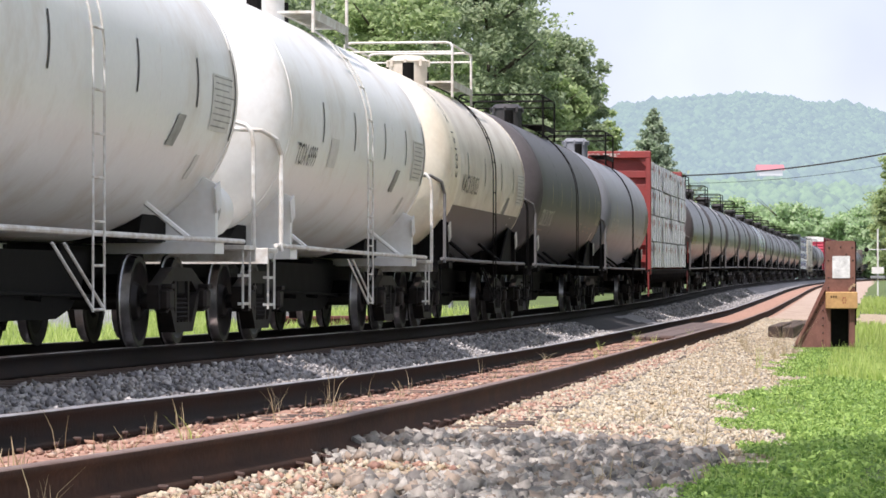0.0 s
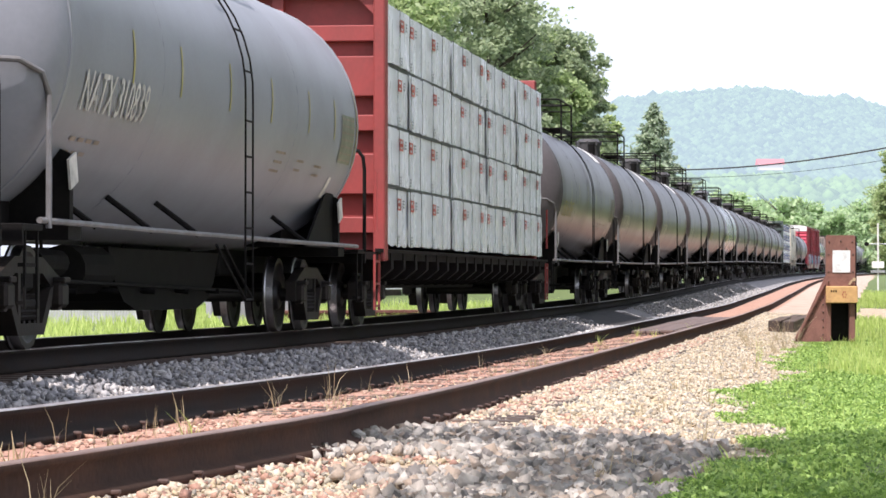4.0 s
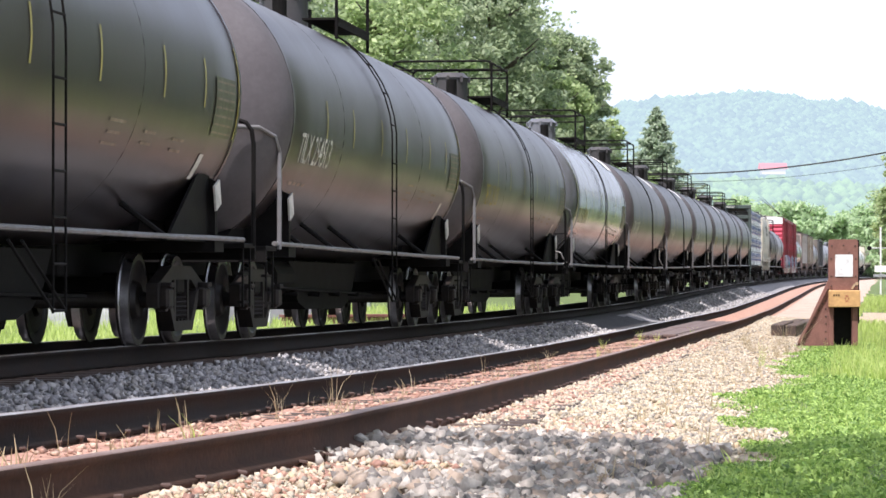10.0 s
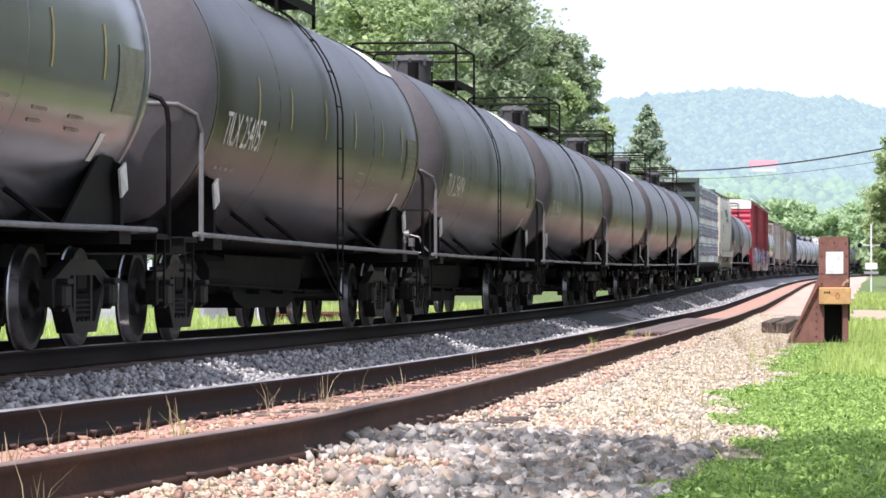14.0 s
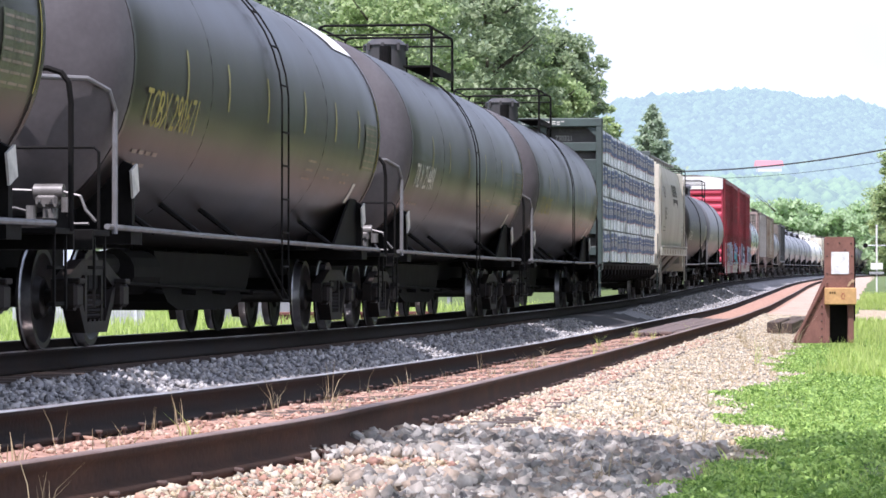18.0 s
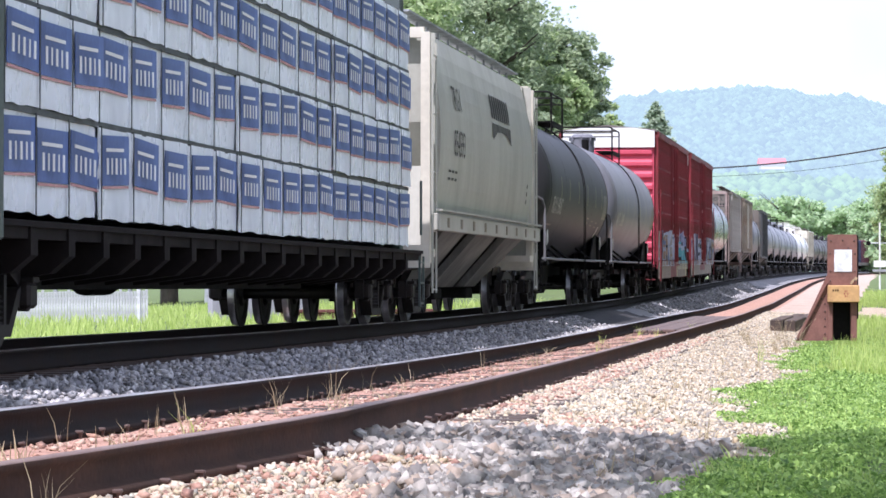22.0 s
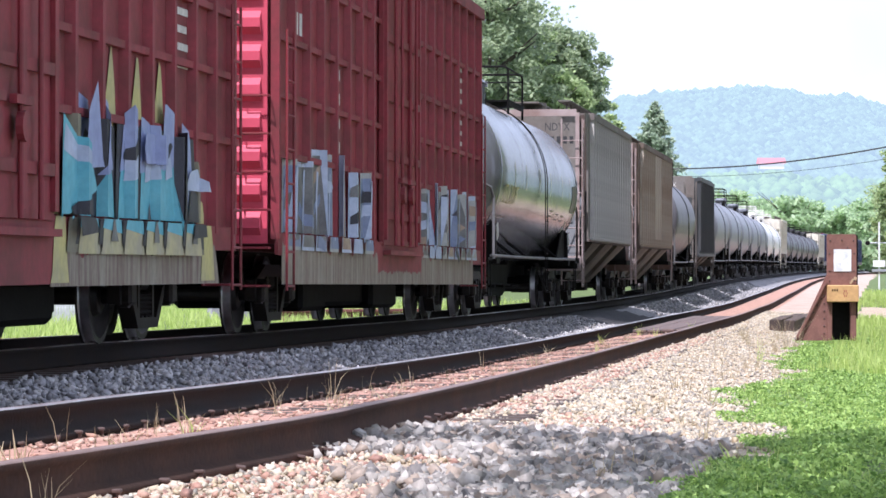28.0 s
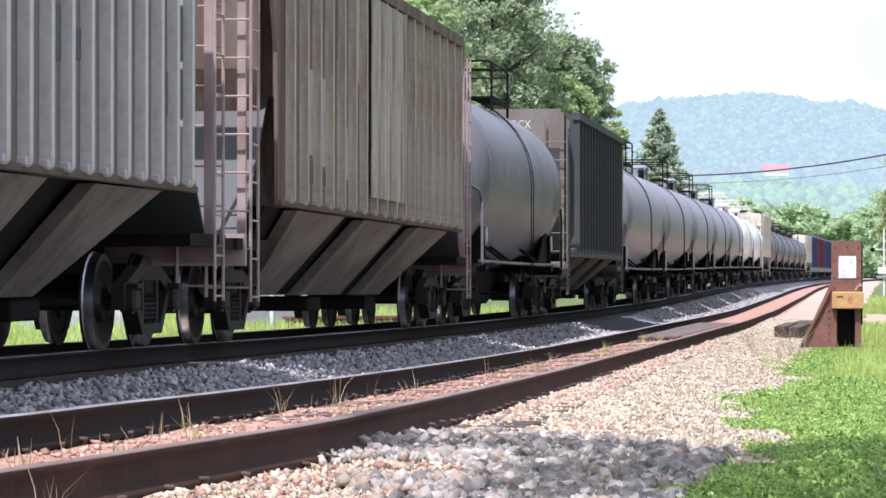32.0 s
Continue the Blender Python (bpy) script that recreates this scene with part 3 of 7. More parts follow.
x, y, g = spread(34000, 16, 190, lambda y: main_x(y) + 1.35, lambda y: side_x(y) - 0.80, 11, 2.2)
keep = (y < 69 - 2 * (x - side_x(y) + 0.8)) | (y > 92)
x, y, g = x[keep], y[keep], np.random.default_rng(111)
stones("ballast_stones", x, y, 0.012 + 0.020 * g.random(len(x)) ** 1.4 + 0.00012 * y, STONE_BALLAST, "grey crushed ballast between the two tracks", 12, 0.5)
x, y, g = spread(9000, 12.0, 75, lambda y: side_x(y) - 0.66, lambda y: side_x(y) + 0.66, 13, 1.6)
stones("dirt_stones", x, y, 0.005 + 0.026 * g.random(len(x)) ** 3.5, STONE_RED, "reddish broken stones and flakes between the siding rails", 14, 0.2, 0.6)
x, y, g = spread(60000, 11.0, 105, lambda y: side_x(y) + 0.84, lambda y: GRASS_EDGE(y) + 0.25, 15, 2.4)
warm = np.hypot((x + 2.35) / 0.55, (y - 14.7) / 1.0) < 1
pile = ~warm & (y < 18.6 - 0.7 * np.abs(x + 2.0) + 0.7 * (g.random(len(x)) - 0.5)) & (x > -2.75 + 0.3 * np.clip(15.5 - y, 0, 3))
keep = (~pile | (g.random(len(x)) < 0.12)) & ~((x - side_x(y) < 1.9) & (y < 16.0 + 1.5 * g.random(len(x))) & (g.random(len(x)) < 0.6))
stones("gravel_stones", x[keep], y[keep], (0.007 + 0.015 * g.random(len(x)) ** 1.8 + 0.00008 * y)[keep], STONE_BEIGE, "sunlit beige crushed stone beside the siding", 16, 0.45, 0.9)
x, y, g = spread(8000, 11.0, 60, lambda y: side_x(y) + 0.90, lambda y: side_x(y) + 1.25 + 0.9 * (y < 22), 19, 1.8)
stones("reddish_gravel", x, y, 0.007 + 0.020 * g.random(len(x)) ** 2.2, STONE_RED, "reddish broken stone along the siding rail", 20, 0.5, 0.8)
x, y, g = spread(15000, 11.0, 18.9, lambda y: 0 * y - 2.75 + 0.3 * np.clip(15.5 - y, 0, 3) + 0.12 * np.sin(y * 4), lambda y: 0 * y - 0.85, 17)
keep = (y < 18.6 - 0.7 * np.abs(x + 2.0) + 1.0 * (g.random(len(x)) - 0.5)) & (np.hypot((x + 2.35) / 0.55, (y - 14.7) / 1.0) > 0.7 + 0.5 * g.random(len(x)))
stones("grey_stone_pile", x[keep], y[keep], (0.012 + 0.030 * g.random(len(x)) ** 1.7)[keep], STONE_PILE, "low spill of coarse grey stone beside the siding", 18, 0.6)

# paler stones stand in for a sunlit strip of the ballast
x, y, g = spread(4200, 46, 69, lambda y: side_x(y) - 1.2 - 0.03 * (y - 46), lambda y: side_x(y) - 0.82, 47)
stones("sunlit_strip_stones", x, y, 0.014 + 0.022 * g.random(len(x)), STONE_SUNLIT, "pale stones standing in for sunlit ballast beside the siding rail", 48, 0.9)

# ---------------------------------------------------------------- rails, ties, spikes
RAIL_OUT = [(0.070, -0.02), (0.070, 0.012), (0.012, 0.035), (0.010, 0.125), (0.034, 0.140), (0.036, 0.165), (0.028, 0.172),
            (-0.028, 0.172), (-0.036, 0.165), (-0.034, 0.140), (-0.010, 0.125), (-0.012, 0.035), (-0.070, 0.012), (-0.070, -0.02)]


def rail_mesh(name, cx, cz, off, top, ys, side=None):
    o = np.array(RAIL_OUT)
    k = len(o)
    xs, zs = cx(ys) + off, cz(ys) - 0.172 - (0.030 * np.clip((28.0 - ys) / 14.0, 0, 1) ** 1.5 if cx is side_x and off > 0 else 0)
    v = np.stack([xs[:, None] + o[None, :, 0], np.repeat(ys[:, None], k, 1), zs[:, None] + o[None, :, 1]], -1).reshape(-1, 3)
    idx = np.arange(len(ys) * k).reshape(-1, k)
    f = np.stack([idx[:-1], np.roll(idx[:-1], -1, 1), np.roll(idx[1:], -1, 1), idx[1:]], -1)
    kind = np.zeros(f.shape[:2], np.int32)
    kind[:, 5:8] = 1
    me = fast_mesh(name, v, f.reshape(-1, 4), side or RAIL)
    me.materials.append(top)
    me.polygons.foreach_set("material_index", kind.ravel())
    return me


def tie(bm):
    box(bm, 0, 0, 0, 2.6, 0.23, 0.18, 0.015)


def spike(bm):
    box(bm, 0, 0, 0.025, 0.016, 0.016, 0.07)
    box(bm, -0.008, 0, 0.065, 0.044, 0.034, 0.016, 0.004)


RAIL_YS = np.concatenate([np.arange(-60, 8, 4.0), np.arange(8, 130, 1.0), np.arange(130, 320, 4.0), np.arange(320, 760, 10.0)])
for name, label, cx, cz, tops, sink in (("main_track", "main line track, steel rails on dark ties", main_x, main_z, (RAILTOP, RAILTOP), -0.285),
                                        ("siding_track", "old rusty siding track sunk in red dirt", side_x, side_z, (RAILTOP, DULLTOP), -0.288)):
    track = tagged(new(name), label, "track", kind="structure")
    for off, top in ((-0.753, tops[0]), (0.753, tops[1])):
        part("rail", rail_mesh("rail", cx, cz, off, top, RAIL_YS, RAIL if name == "siding_track" and off > 0 else MAINRAIL), track)
    for yy in np.arange(12.3, 72, 0.52):
        part("tie", shared("tie", tie, TIE), track, pose(float(cx(yy)), yy, float(cz(yy)) + sink - (0.05 * min(1, max(0, (20.0 - yy) / 4)) if cx is side_x else 0), 0, 0, random.uniform(-1.5, 1.5)))
    if name == "siding_track":
        for yy in np.arange(12.3, 46, 0.52):
            for off in (-0.753, 0.753):
                for s in (-1, 1):
                    part("spike", shared("spike", spike, SPIKE), track,
                         pose(float(cx(yy)) + off + s * 0.085, yy + random.uniform(-0.06, 0.06), float(cz(yy)) - 0.247 + random.uniform(0, 0.03) - (0.03 * min(1, max(0, (19.0 - yy) / 4)) if off > 0 else 0), random.uniform(-9, 9), random.uniform(-9, 9), 0 if s > 0 else 180))

# timber crossing panel in the siding and tarmac between the tracks
crossing = tagged(new("crossing_panel"), "dark timber crossing planks between the siding rails", "crossing", kind="structure")


def plank(bm):
    box(bm, 0, 0, 0.02, 0.26, 6.9, 0.06, 0.012)


for i in range(5):
    for yy in (67.0, 74.0, 81.0):
        dx = -0.56 + i * 0.28
        sl = math.degrees(math.atan2(float(side_z(yy + 3) - side_z(yy - 3)), 6))
        rz = -math.degrees(math.atan2(float(side_x(yy + 3) - side_x(yy - 3)), 6))
        part("plank", shared("plank", plank, TIMBER), crossing, pose(float(side_x(yy)) + dx, yy, float(side_z(yy)) - 0.175 + random.uniform(-0.01, 0.01), sl, 0, rz))


# ---------------------------------------------------------------- grass and weeds


def blades(name, x, y, height, width, mat, label, seed, lean=0.35, flat=False, z=None):
    """Blades or small leaves, each a bent strip standing on the ground."""
    g = np.random.default_rng(seed)
    n = len(x)
    ang = g.random(n) * 6.283
    h = height * (0.5 + 0.8 * g.random(n))
    w = width * (0.6 + 0.7 * g.random(n))
    dx, dy = np.cos(ang), np.sin(ang)
    ln = lean * h * g.random(n) * 1.6
    a2 = g.random(n) * 6.283
    lx, ly = np.cos(a2) * ln, np.sin(a2) * ln
    z0 = (ground_z(x, y) if z is None else z) - 0.01
    base = np.stack([x, y, z0], -1)
    side = np.stack([dx * w, dy * w, 0 * w], -1)
    mid = np.stack([lx * 0.35, ly * 0.35, h * 0.6], -1)
    tip = np.stack([lx, ly, h], -1)
    v = np.stack([base - side, base + side, base + mid + side * 0.8, base + mid - side * 0.8, base + tip + side * 0.15, base + tip - side * 0.15], 1)
    f = (np.arange(n) * 6)[:, None, None] + np.array([(0, 1, 2, 3), (3, 2, 4, 5)])[None]
    return tagged(new(name, fast_mesh(name, v.reshape(-1, 3), f.reshape(-1, 4), mat)), label, "grass", kind="stuff")


def leaflets(name, x, y, z, size, mat, label, seed, category="weeds", kind="stuff", link=True):
    """Small four-sided leaves at the places, turned every way."""
    g = np.random.default_rng(seed)
    n = len(x)
    q = g.normal(size=(n, 3))
    q /= np.linalg.norm(q, axis=1)[:, None]
    q[:, 2] = np.abs(q[:, 2]) + 0.25
    q /= np.linalg.norm(q, axis=1)[:, None]
    u = np.cross(q, g.normal(size=(n, 3)))
    u /= np.linalg.norm(u, axis=1)[:, None]
    w = np.cross(q, u)
    s = (size * (0.6 + 0.8 * g.random(n)))[:, None]
    c = np.stack([x, y, z], -1)
    v = np.stack([c - u * s, c + w * s * 0.55 + q * s * 0.15, c + u * s, c - w * s * 0.55 + q * s * 0.15], 1)
    f = np.arange(n * 4).reshape(-1, 4)
    me = fast_mesh(name, v.reshape(-1, 3), f, mat)
    if not link:
        return me
    return tagged(new(name, me), label, category, kind=kind)


x, y, g = spread(150000, 12, 62, lambda y: GRASS_EDGE(y) - 0.15, lambda y: 0 * y + 0.45, 21, 1.5)
patch = np.sin(x * 3.1 + 1.0) * np.sin(y * 1.3) + 0.5 * np.sin(x * 7.3 + y * 2.1) + 1.3 * np.clip((x - GRASS_EDGE(y)) / 0.4, -0.5, 1)
gap = (np.abs(y - 39) < 2.6) & (np.abs(x + 0.60) < 0.16 + 0.06 * np.sin(y * 2)) | (np.abs(y - 30.5) < 5.5) & (np.abs(x + 0.65 + (y - 26) * 0.0735) < 0.085 + 0.04 * np.sin(y * 3)) | (np.hypot((y - 15.6) / 0.8, (x + 0.02) / 0.12) < 1)
keep = (patch > 0.45 + 0.7 * (g.random(len(x)) - 0.5)) & ~gap
x, y = x[keep], y[keep]
hill = 0.03 + 0.14 * np.clip((x - GRASS_EDGE(y)) / 0.5, 0, 1) * (0.5 + 0.5 * np.sin(x * 4 + y * 2.7) * np.sin(y * 1.9))
z = ground_z(x, y) + hill * g.random(len(x)) + 0.01
size = 0.008 + 0.012 * g.random(len(x)) ** 2 + 0.00006 * y
leaflets("verge_weeds", x, y, z, size, WEED, "low green weeds creeping over the gravel", 22)
x, y, g = spread(3200, 13, 60, lambda y: GRASS_EDGE(y) + 0.2, lambda y: 0 * y + 0.5, 23, 1.2)
blades("verge_grass", x, y, 0.11, 0.004, GRASS, "short green grass on the verge", 24)
x, y, g = spread(7000, 36, 72, lambda y: -0.60 + 0.16 * np.sin(y * 2.3) + 0.12 * np.sin(y * 5.1) - 0.016 * np.clip(y - 44, 0, 30), lambda y: 0 * y + 1.6, 25, 1.4)
x2, y2, g = spread(9000, 76, 190, lambda y: -1.1 + 0 * y, lambda y: 0 * y + 2.2, 125, 1.2)
far = ~((y2 > 92) & (y2 < 128) & (x2 > -0.9))
blades("far_verge_grass", x2[far], y2[far], 0.20, 0.014, GRASS, "bright grass along the lane beyond the buffer post", 126)
blades("tall_verge_grass", x, y, 0.24, 0.007, GRASS, "tall bright grass round the buffer post", 26)
x, y, g = spread(32000, 24, 120, lambda y: main_x(y) - 12 - 0.1 * y, lambda y: main_x(y) - 3.0, 27, 1.3)
blades("field_grass", x, y, 0.26, 0.012, GRASS, "tall sunlit grass beyond the main line", 28)
g = np.random.default_rng(29)
cy = g.uniform(13, 58, 70)
cx = np.where(g.random(70) < 0.55, side_x(cy) + g.uniform(-0.6, 0.62, 70), GRASS_EDGE(cy) - g.uniform(0.0, 0.7, 70))
x = np.repeat(cx, 9) + g.normal(0, 0.03, 630)
y = np.repeat(cy, 9) + g.normal(0, 0.03, 630)
blades("dry_tufts", x, y, 0.13, 0.004, DRY, "dry grass tufts along the siding", 30, 0.7)


def tuft(name, x, y, h, n, seed, label, mat=GRASS):
    g = np.random.default_rng(seed)
    ob = blades(name, x + g.normal(0, 0.02, n), y + g.normal(0, 0.03, n), h, 0.0022, mat, label, seed, 0.5)
    ob["category"] = "plant"
    return ob


tuft("grass_tuft", float(side_x(16.2)) - 0.02, 16.2, 0.17, 9, 31, "green grass tuft sprouting between the siding rails")
for k, ty in enumerate((14.6, 15.3, 17.6, 18.6, 19.4, 20.9, 21.6, 22.8, 25.4, 26.6, 29.0, 31.5, 33.2, 36.0, 39.0, 43.0)):
    tuft("dry_weed", float(side_x(ty)) - 0.58 + 0.12 * (k % 3), ty, 0.13 + 0.035 * (k * 7 % 4), 2 + k % 2, 140 + k, "thin upright dry stalks along the siding rail", DRY)
tuft("dry_weed", -2.98, 11.25, 0.20, 8, 32, "bare dry weed stalk beside the siding rail", DRY)
tuft("dry_weed", float(side_x(17.0)) - 0.40, 17.0, 0.20, 7, 33, "dry weed stalks between the siding rails", DRY)
tuft("dry_weed", float(side_x(20.3)) - 0.30, 20.3, 0.22, 7, 34, "dry weed stalks between the siding rails", DRY)
tuft("dry_weed", float(side_x(24.0)) - 0.5, 24.0, 0.26, 8, 35, "dry weed stalks between the siding rails", DRY)
tuft("grass_tuft", float(side_x(27.5)) + 0.25, 27.5, 0.15, 10, 36, "green grass tuft sprouting between the siding rails")
tuft("grass_tuft", -1.75, 46.0, 0.34, 26, 37, "grass tuft in the gravel")
for k, (tx, ty, th) in enumerate(((-1.74, 41.0, 0.16), (-1.62, 41.8, 0.14), (-2.35, 56.5, 0.30), (-2.5, 58.0, 0.26), (-2.7, 62.0, 0.28), (-1.75, 52.0, 0.40), (-1.62, 53.6, 0.55), (-1.45, 54.2, 0.5), (-1.98, 60.5, 0.3))):
    tuft("dry_weed", tx, ty, th, 26, 60 + k, "pale dry grass clump in the gravel", DRY)
for k, ty in enumerate((49.0, 51.5, 55.0, 58.0, 60.0, 62.0, 64.0)):
    tuft("grass_tuft", float(side_x(ty)) + 0.45 * math.sin(k * 2.3), ty, 0.2, 18, 80 + k, "thin grass tuft between the siding rails")

# ---------------------------------------------------------------- trees


def limb_mesh(name, h, r, seed, crown_r):
    g = random.Random(seed)
    bm = bmesh.new()

    def taper(a, b, r1, r2, seg=8):
        d = b - a
        m = Matrix.Translation((a + b) / 2) @ d.to_track_quat("Z", "Y").to_matrix().to_4x4()
        bmesh.ops.create_cone(bm, cap_ends=True, segments=seg, radius1=r1, radius2=r2, depth=d.length, matrix=m)
    p = Vector((0, 0, -0.5))
    for i in range(5):
        q = Vector((g.uniform(-.25, .25), g.uniform(-.25, .25), h * 0.8 * (i + 1) / 5))
        taper(p, q, r * (1 - i * 0.18), r * (1 - (i + 1) * 0.18))
        if i:
            for k in range(3):
                a = g.uniform(0, 6.28)
                e = q + Vector((math.cos(a), math.sin(a), 0.7)) * crown_r * g.uniform(0.5, 0.85)
                taper(q, e, r * 0.3, r * 0.07, 5)
        p = q
    return finish(bm, name, BARK)


def crown_mesh(name, h, base, radius, clumps, per, size, mat, seed, shape=1.0):
    """Clumps of leaves over a lumpy crown with gaps."""
    g = np.random.default_rng(seed)
    n = clumps
    t = g.random(n)
    zc = base + (h - base) * t
    prof = np.sin(np.pi * np.clip(0.12 + 0.80 * t ** shape, 0, 1)) ** 0.6
    a = g.random(n) * 6.283
    rr = radius * prof * np.sqrt(g.random(n)) * (0.8 + 0.35 * g.random(n))
    cx, cy = rr * np.cos(a), rr * np.sin(a)
    rad = radius * (0.10 + 0.14 * g.random(n))
    u = g.normal(size=(n, per, 3))
    u /= np.linalg.norm(u, axis=2)[:, :, None]
    u *= (g.random((n, per, 1)) ** 0.45) * rad[:, None, None] * np.array([1.25, 1.25, 0.8])
    p = u + np.stack([cx, cy, zc], -1)[:, None, :]
    p = p.reshape(-1, 3)
    return leaflets(name, p[:, 0], p[:, 1], p[:, 2], size, mat, "", seed + 1, link=False)


def conifer_mesh(name, h, radius, mat, seed):
    """Whorls of drooping sprays, shorter towards a pointed top."""
    g = np.random.default_rng(seed)
    pts = []
    for i in range(40):
        f = i / 39
        z = h * (0.06 + 0.93 * f)
        r = radius * (1 - f) ** 0.9 + 0.10
        for k in range(9):
            a = g.random() * 6.283
            m = int(20 + 60 * (1 - f))
            t = g.random(m) ** 0.6
            rr = r * (0.55 + 0.6 * g.random()) * t
            w = 0.05 + 0.13 * rr
            pts.append(np.stack([rr * np.cos(a) + g.normal(0, 1, m) * w, rr * np.sin(a) + g.normal(0, 1, m) * w, z + 0.30 * rr - 0.06 * rr * rr + g.normal(0, 0.10, m)], -1))
    p = np.concatenate(pts)
    return leaflets(name, p[:, 0], p[:, 1], p[:, 2], 0.21, mat, "", seed + 1, link=False)


CROWNS = {}


def tree(x, y, h, radius, kind, label, seed, name="tree", z=None):
    root = tagged(new(name), label, "tree")
    zz = float(ground_z(x, y)) if z is None else z
    root.matrix_basis = pose(x, y, zz, 0, 0, (seed * 67) % 360)
    key = (kind, round(h), round(radius))
    if key not in CROWNS:
        if kind == "conifer":
            CROWNS[key] = (limb_mesh("trunk", h, 0.22, seed, 0.4), conifer_mesh("crown", h, radius, NEEDLE, seed))
        elif kind == "wood":
            CROWNS[key] = (limb_mesh("trunk", h, 0.35, seed, radius), crown_mesh("crown", h, h * 0.03, radius, 110, 34, 0.5, LEAF, seed))
        elif kind == "far":
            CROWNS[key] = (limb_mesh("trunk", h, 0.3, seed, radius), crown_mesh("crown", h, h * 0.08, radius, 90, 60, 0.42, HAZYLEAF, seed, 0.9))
        else:
            mat = LEAF if kind == "broad" else LEAF2
            CROWNS[key] = (limb_mesh("trunk", h, 0.42, seed, radius), crown_mesh("crown", h, h * 0.12, radius, 200, 105, 0.165, mat, seed))
    part("trunk", CROWNS[key][0], root)
    part("crown", CROWNS[key][1], root)
    return root


def overhanging_tree():
    """A tree beside the camera whose outer boughs shade the stones and weeds ahead."""
    root = tagged(new("overhanging_tree"), "broadleaf tree leaning over the verge, shading the gravel", "tree")
    base = Vector((6.2, 7.5, float(ground_z(6.2, 7.5))))
    root.matrix_basis = pose(*base)
    g = np.random.default_rng(91)
    slope = Vector((SUN_TO.x / SUN_TO.z, SUN_TO.y / SUN_TO.z, 1))
    shade = []
    for i in range(12):
        for k in range(10):
            x, y = -2.9 + 0.74 * i + g.uniform(-0.2, 0.2), 11.6 + 0.74 * k + g.uniform(-0.2, 0.2)
            if y < 18.3 - 0.25 * abs(x + 0.8) and not (x < -1.7 and y < 16.3):
                shade.append((x, y, 0.55))
    clumps = []
    for k, (x, y, r) in enumerate(shade):
        h = 6.2 + 1.8 * ((k * 37) % 10) / 10
        clumps.append((Vector((x, y, 0)) + slope * h - base, r))
    pts = []
    for c, r in clumps:
        m = 85 if c.x + base.x < -2.6 else 120
        u = g.normal(size=(m, 3))
        u /= np.linalg.norm(u, axis=1)[:, None]
        pts.append(np.array(c) + u * (g.random((m, 1)) ** 0.4) * r * np.array([1.0, 1.0, 0.6]))
    p = np.concatenate(pts)
    part("crown", leaflets("crown", p[:, 0], p[:, 1], p[:, 2], 0.10, LEAF2, "", 92, link=False), root)
    bm = bmesh.new()
    fork = Vector((0.1, 0.6, 4.2))

    def taper(a, b, r1, r2):
        d = b - a
        m = Matrix.Translation((a + b) / 2) @ d.to_track_quat("Z", "Y").to_matrix().to_4x4()
        bmesh.ops.create_cone(bm, cap_ends=True, segments=9, radius1=r1, radius2=r2, depth=d.length, matrix=m)
    taper(Vector((0, 0, -0.3)), Vector((0.15, 0.2, 2.2)), 0.32, 0.25)
    taper(Vector((0.15, 0.2, 2.15)), fork, 0.25, 0.18)
    for c, r in clumps[::5]:
        mid = fork.lerp(c, 0.5) + Vector((0, 0, 0.5))
        taper(fork, mid, 0.10, 0.05)
        taper(mid, c, 0.05, 0.02)
    part("trunk", finish(bm, "trunk", BARK), root)


overhanging_tree()


def spot(px, d):
    """A place by its bearing across the view and its distance."""
    r = (px - 784) / 5710.2 * d
    c, s = math.cos(radians(7.8)), math.sin(radians(7.8))
    return -d * s + r * c, d * c + r * s


for px, d, h, r, kind, seed in ((400, 150, 21, 5.5, "broad", 1), (500, 165, 20, 5.5, "light", 2), (600, 175, 23, 6, "broad", 3), (700, 160, 15, 4.5, "light", 4),
                                (770, 190, 25, 6.5, "broad", 5), (862, 185, 19, 4.5, "broad", 6), (965, 190, 12.6, 3.6, "light", 7), (830, 205, 24, 6, "light", 8),
                                (300, 140, 20, 6, "broad", 9), (680, 215, 27, 7, "broad", 10), (1000, 195, 15.5, 3.2, "broad", 15), (1036, 200, 12.8, 2.4, "light", 18), (1052, 198, 7.0, 1.8, "light", 19), (915, 192, 16.5, 3.2, "light", 17)):
    tree(*spot(px, d), h, r, kind, "tall broadleaf tree in full summer leaf behind the railway", seed)
for px, d, h, r, seed in ((1068, 215, 7.2, 3.2, 11), (1110, 235, 8.4, 3.0, 12), (1195, 255, 7.2, 2.6, 13), (1030, 205, 8, 4, 14)):
    tree(*spot(px, d), h, r, "light", "bright green young tree behind the railway", seed)
tree(*spot(1160, 240), 13.3, 4.9, "conifer", "grey-green conifer with a pointed top", 16, "conifer")
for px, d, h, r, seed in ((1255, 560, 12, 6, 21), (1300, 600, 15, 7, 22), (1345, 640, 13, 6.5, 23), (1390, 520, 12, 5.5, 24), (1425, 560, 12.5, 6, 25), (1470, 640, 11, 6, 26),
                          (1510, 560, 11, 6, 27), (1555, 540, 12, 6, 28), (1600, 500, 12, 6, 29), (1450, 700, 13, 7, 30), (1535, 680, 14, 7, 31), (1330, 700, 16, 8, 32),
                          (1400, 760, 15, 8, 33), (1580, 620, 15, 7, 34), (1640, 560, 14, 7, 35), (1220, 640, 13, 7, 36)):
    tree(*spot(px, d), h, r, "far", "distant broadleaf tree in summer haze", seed)
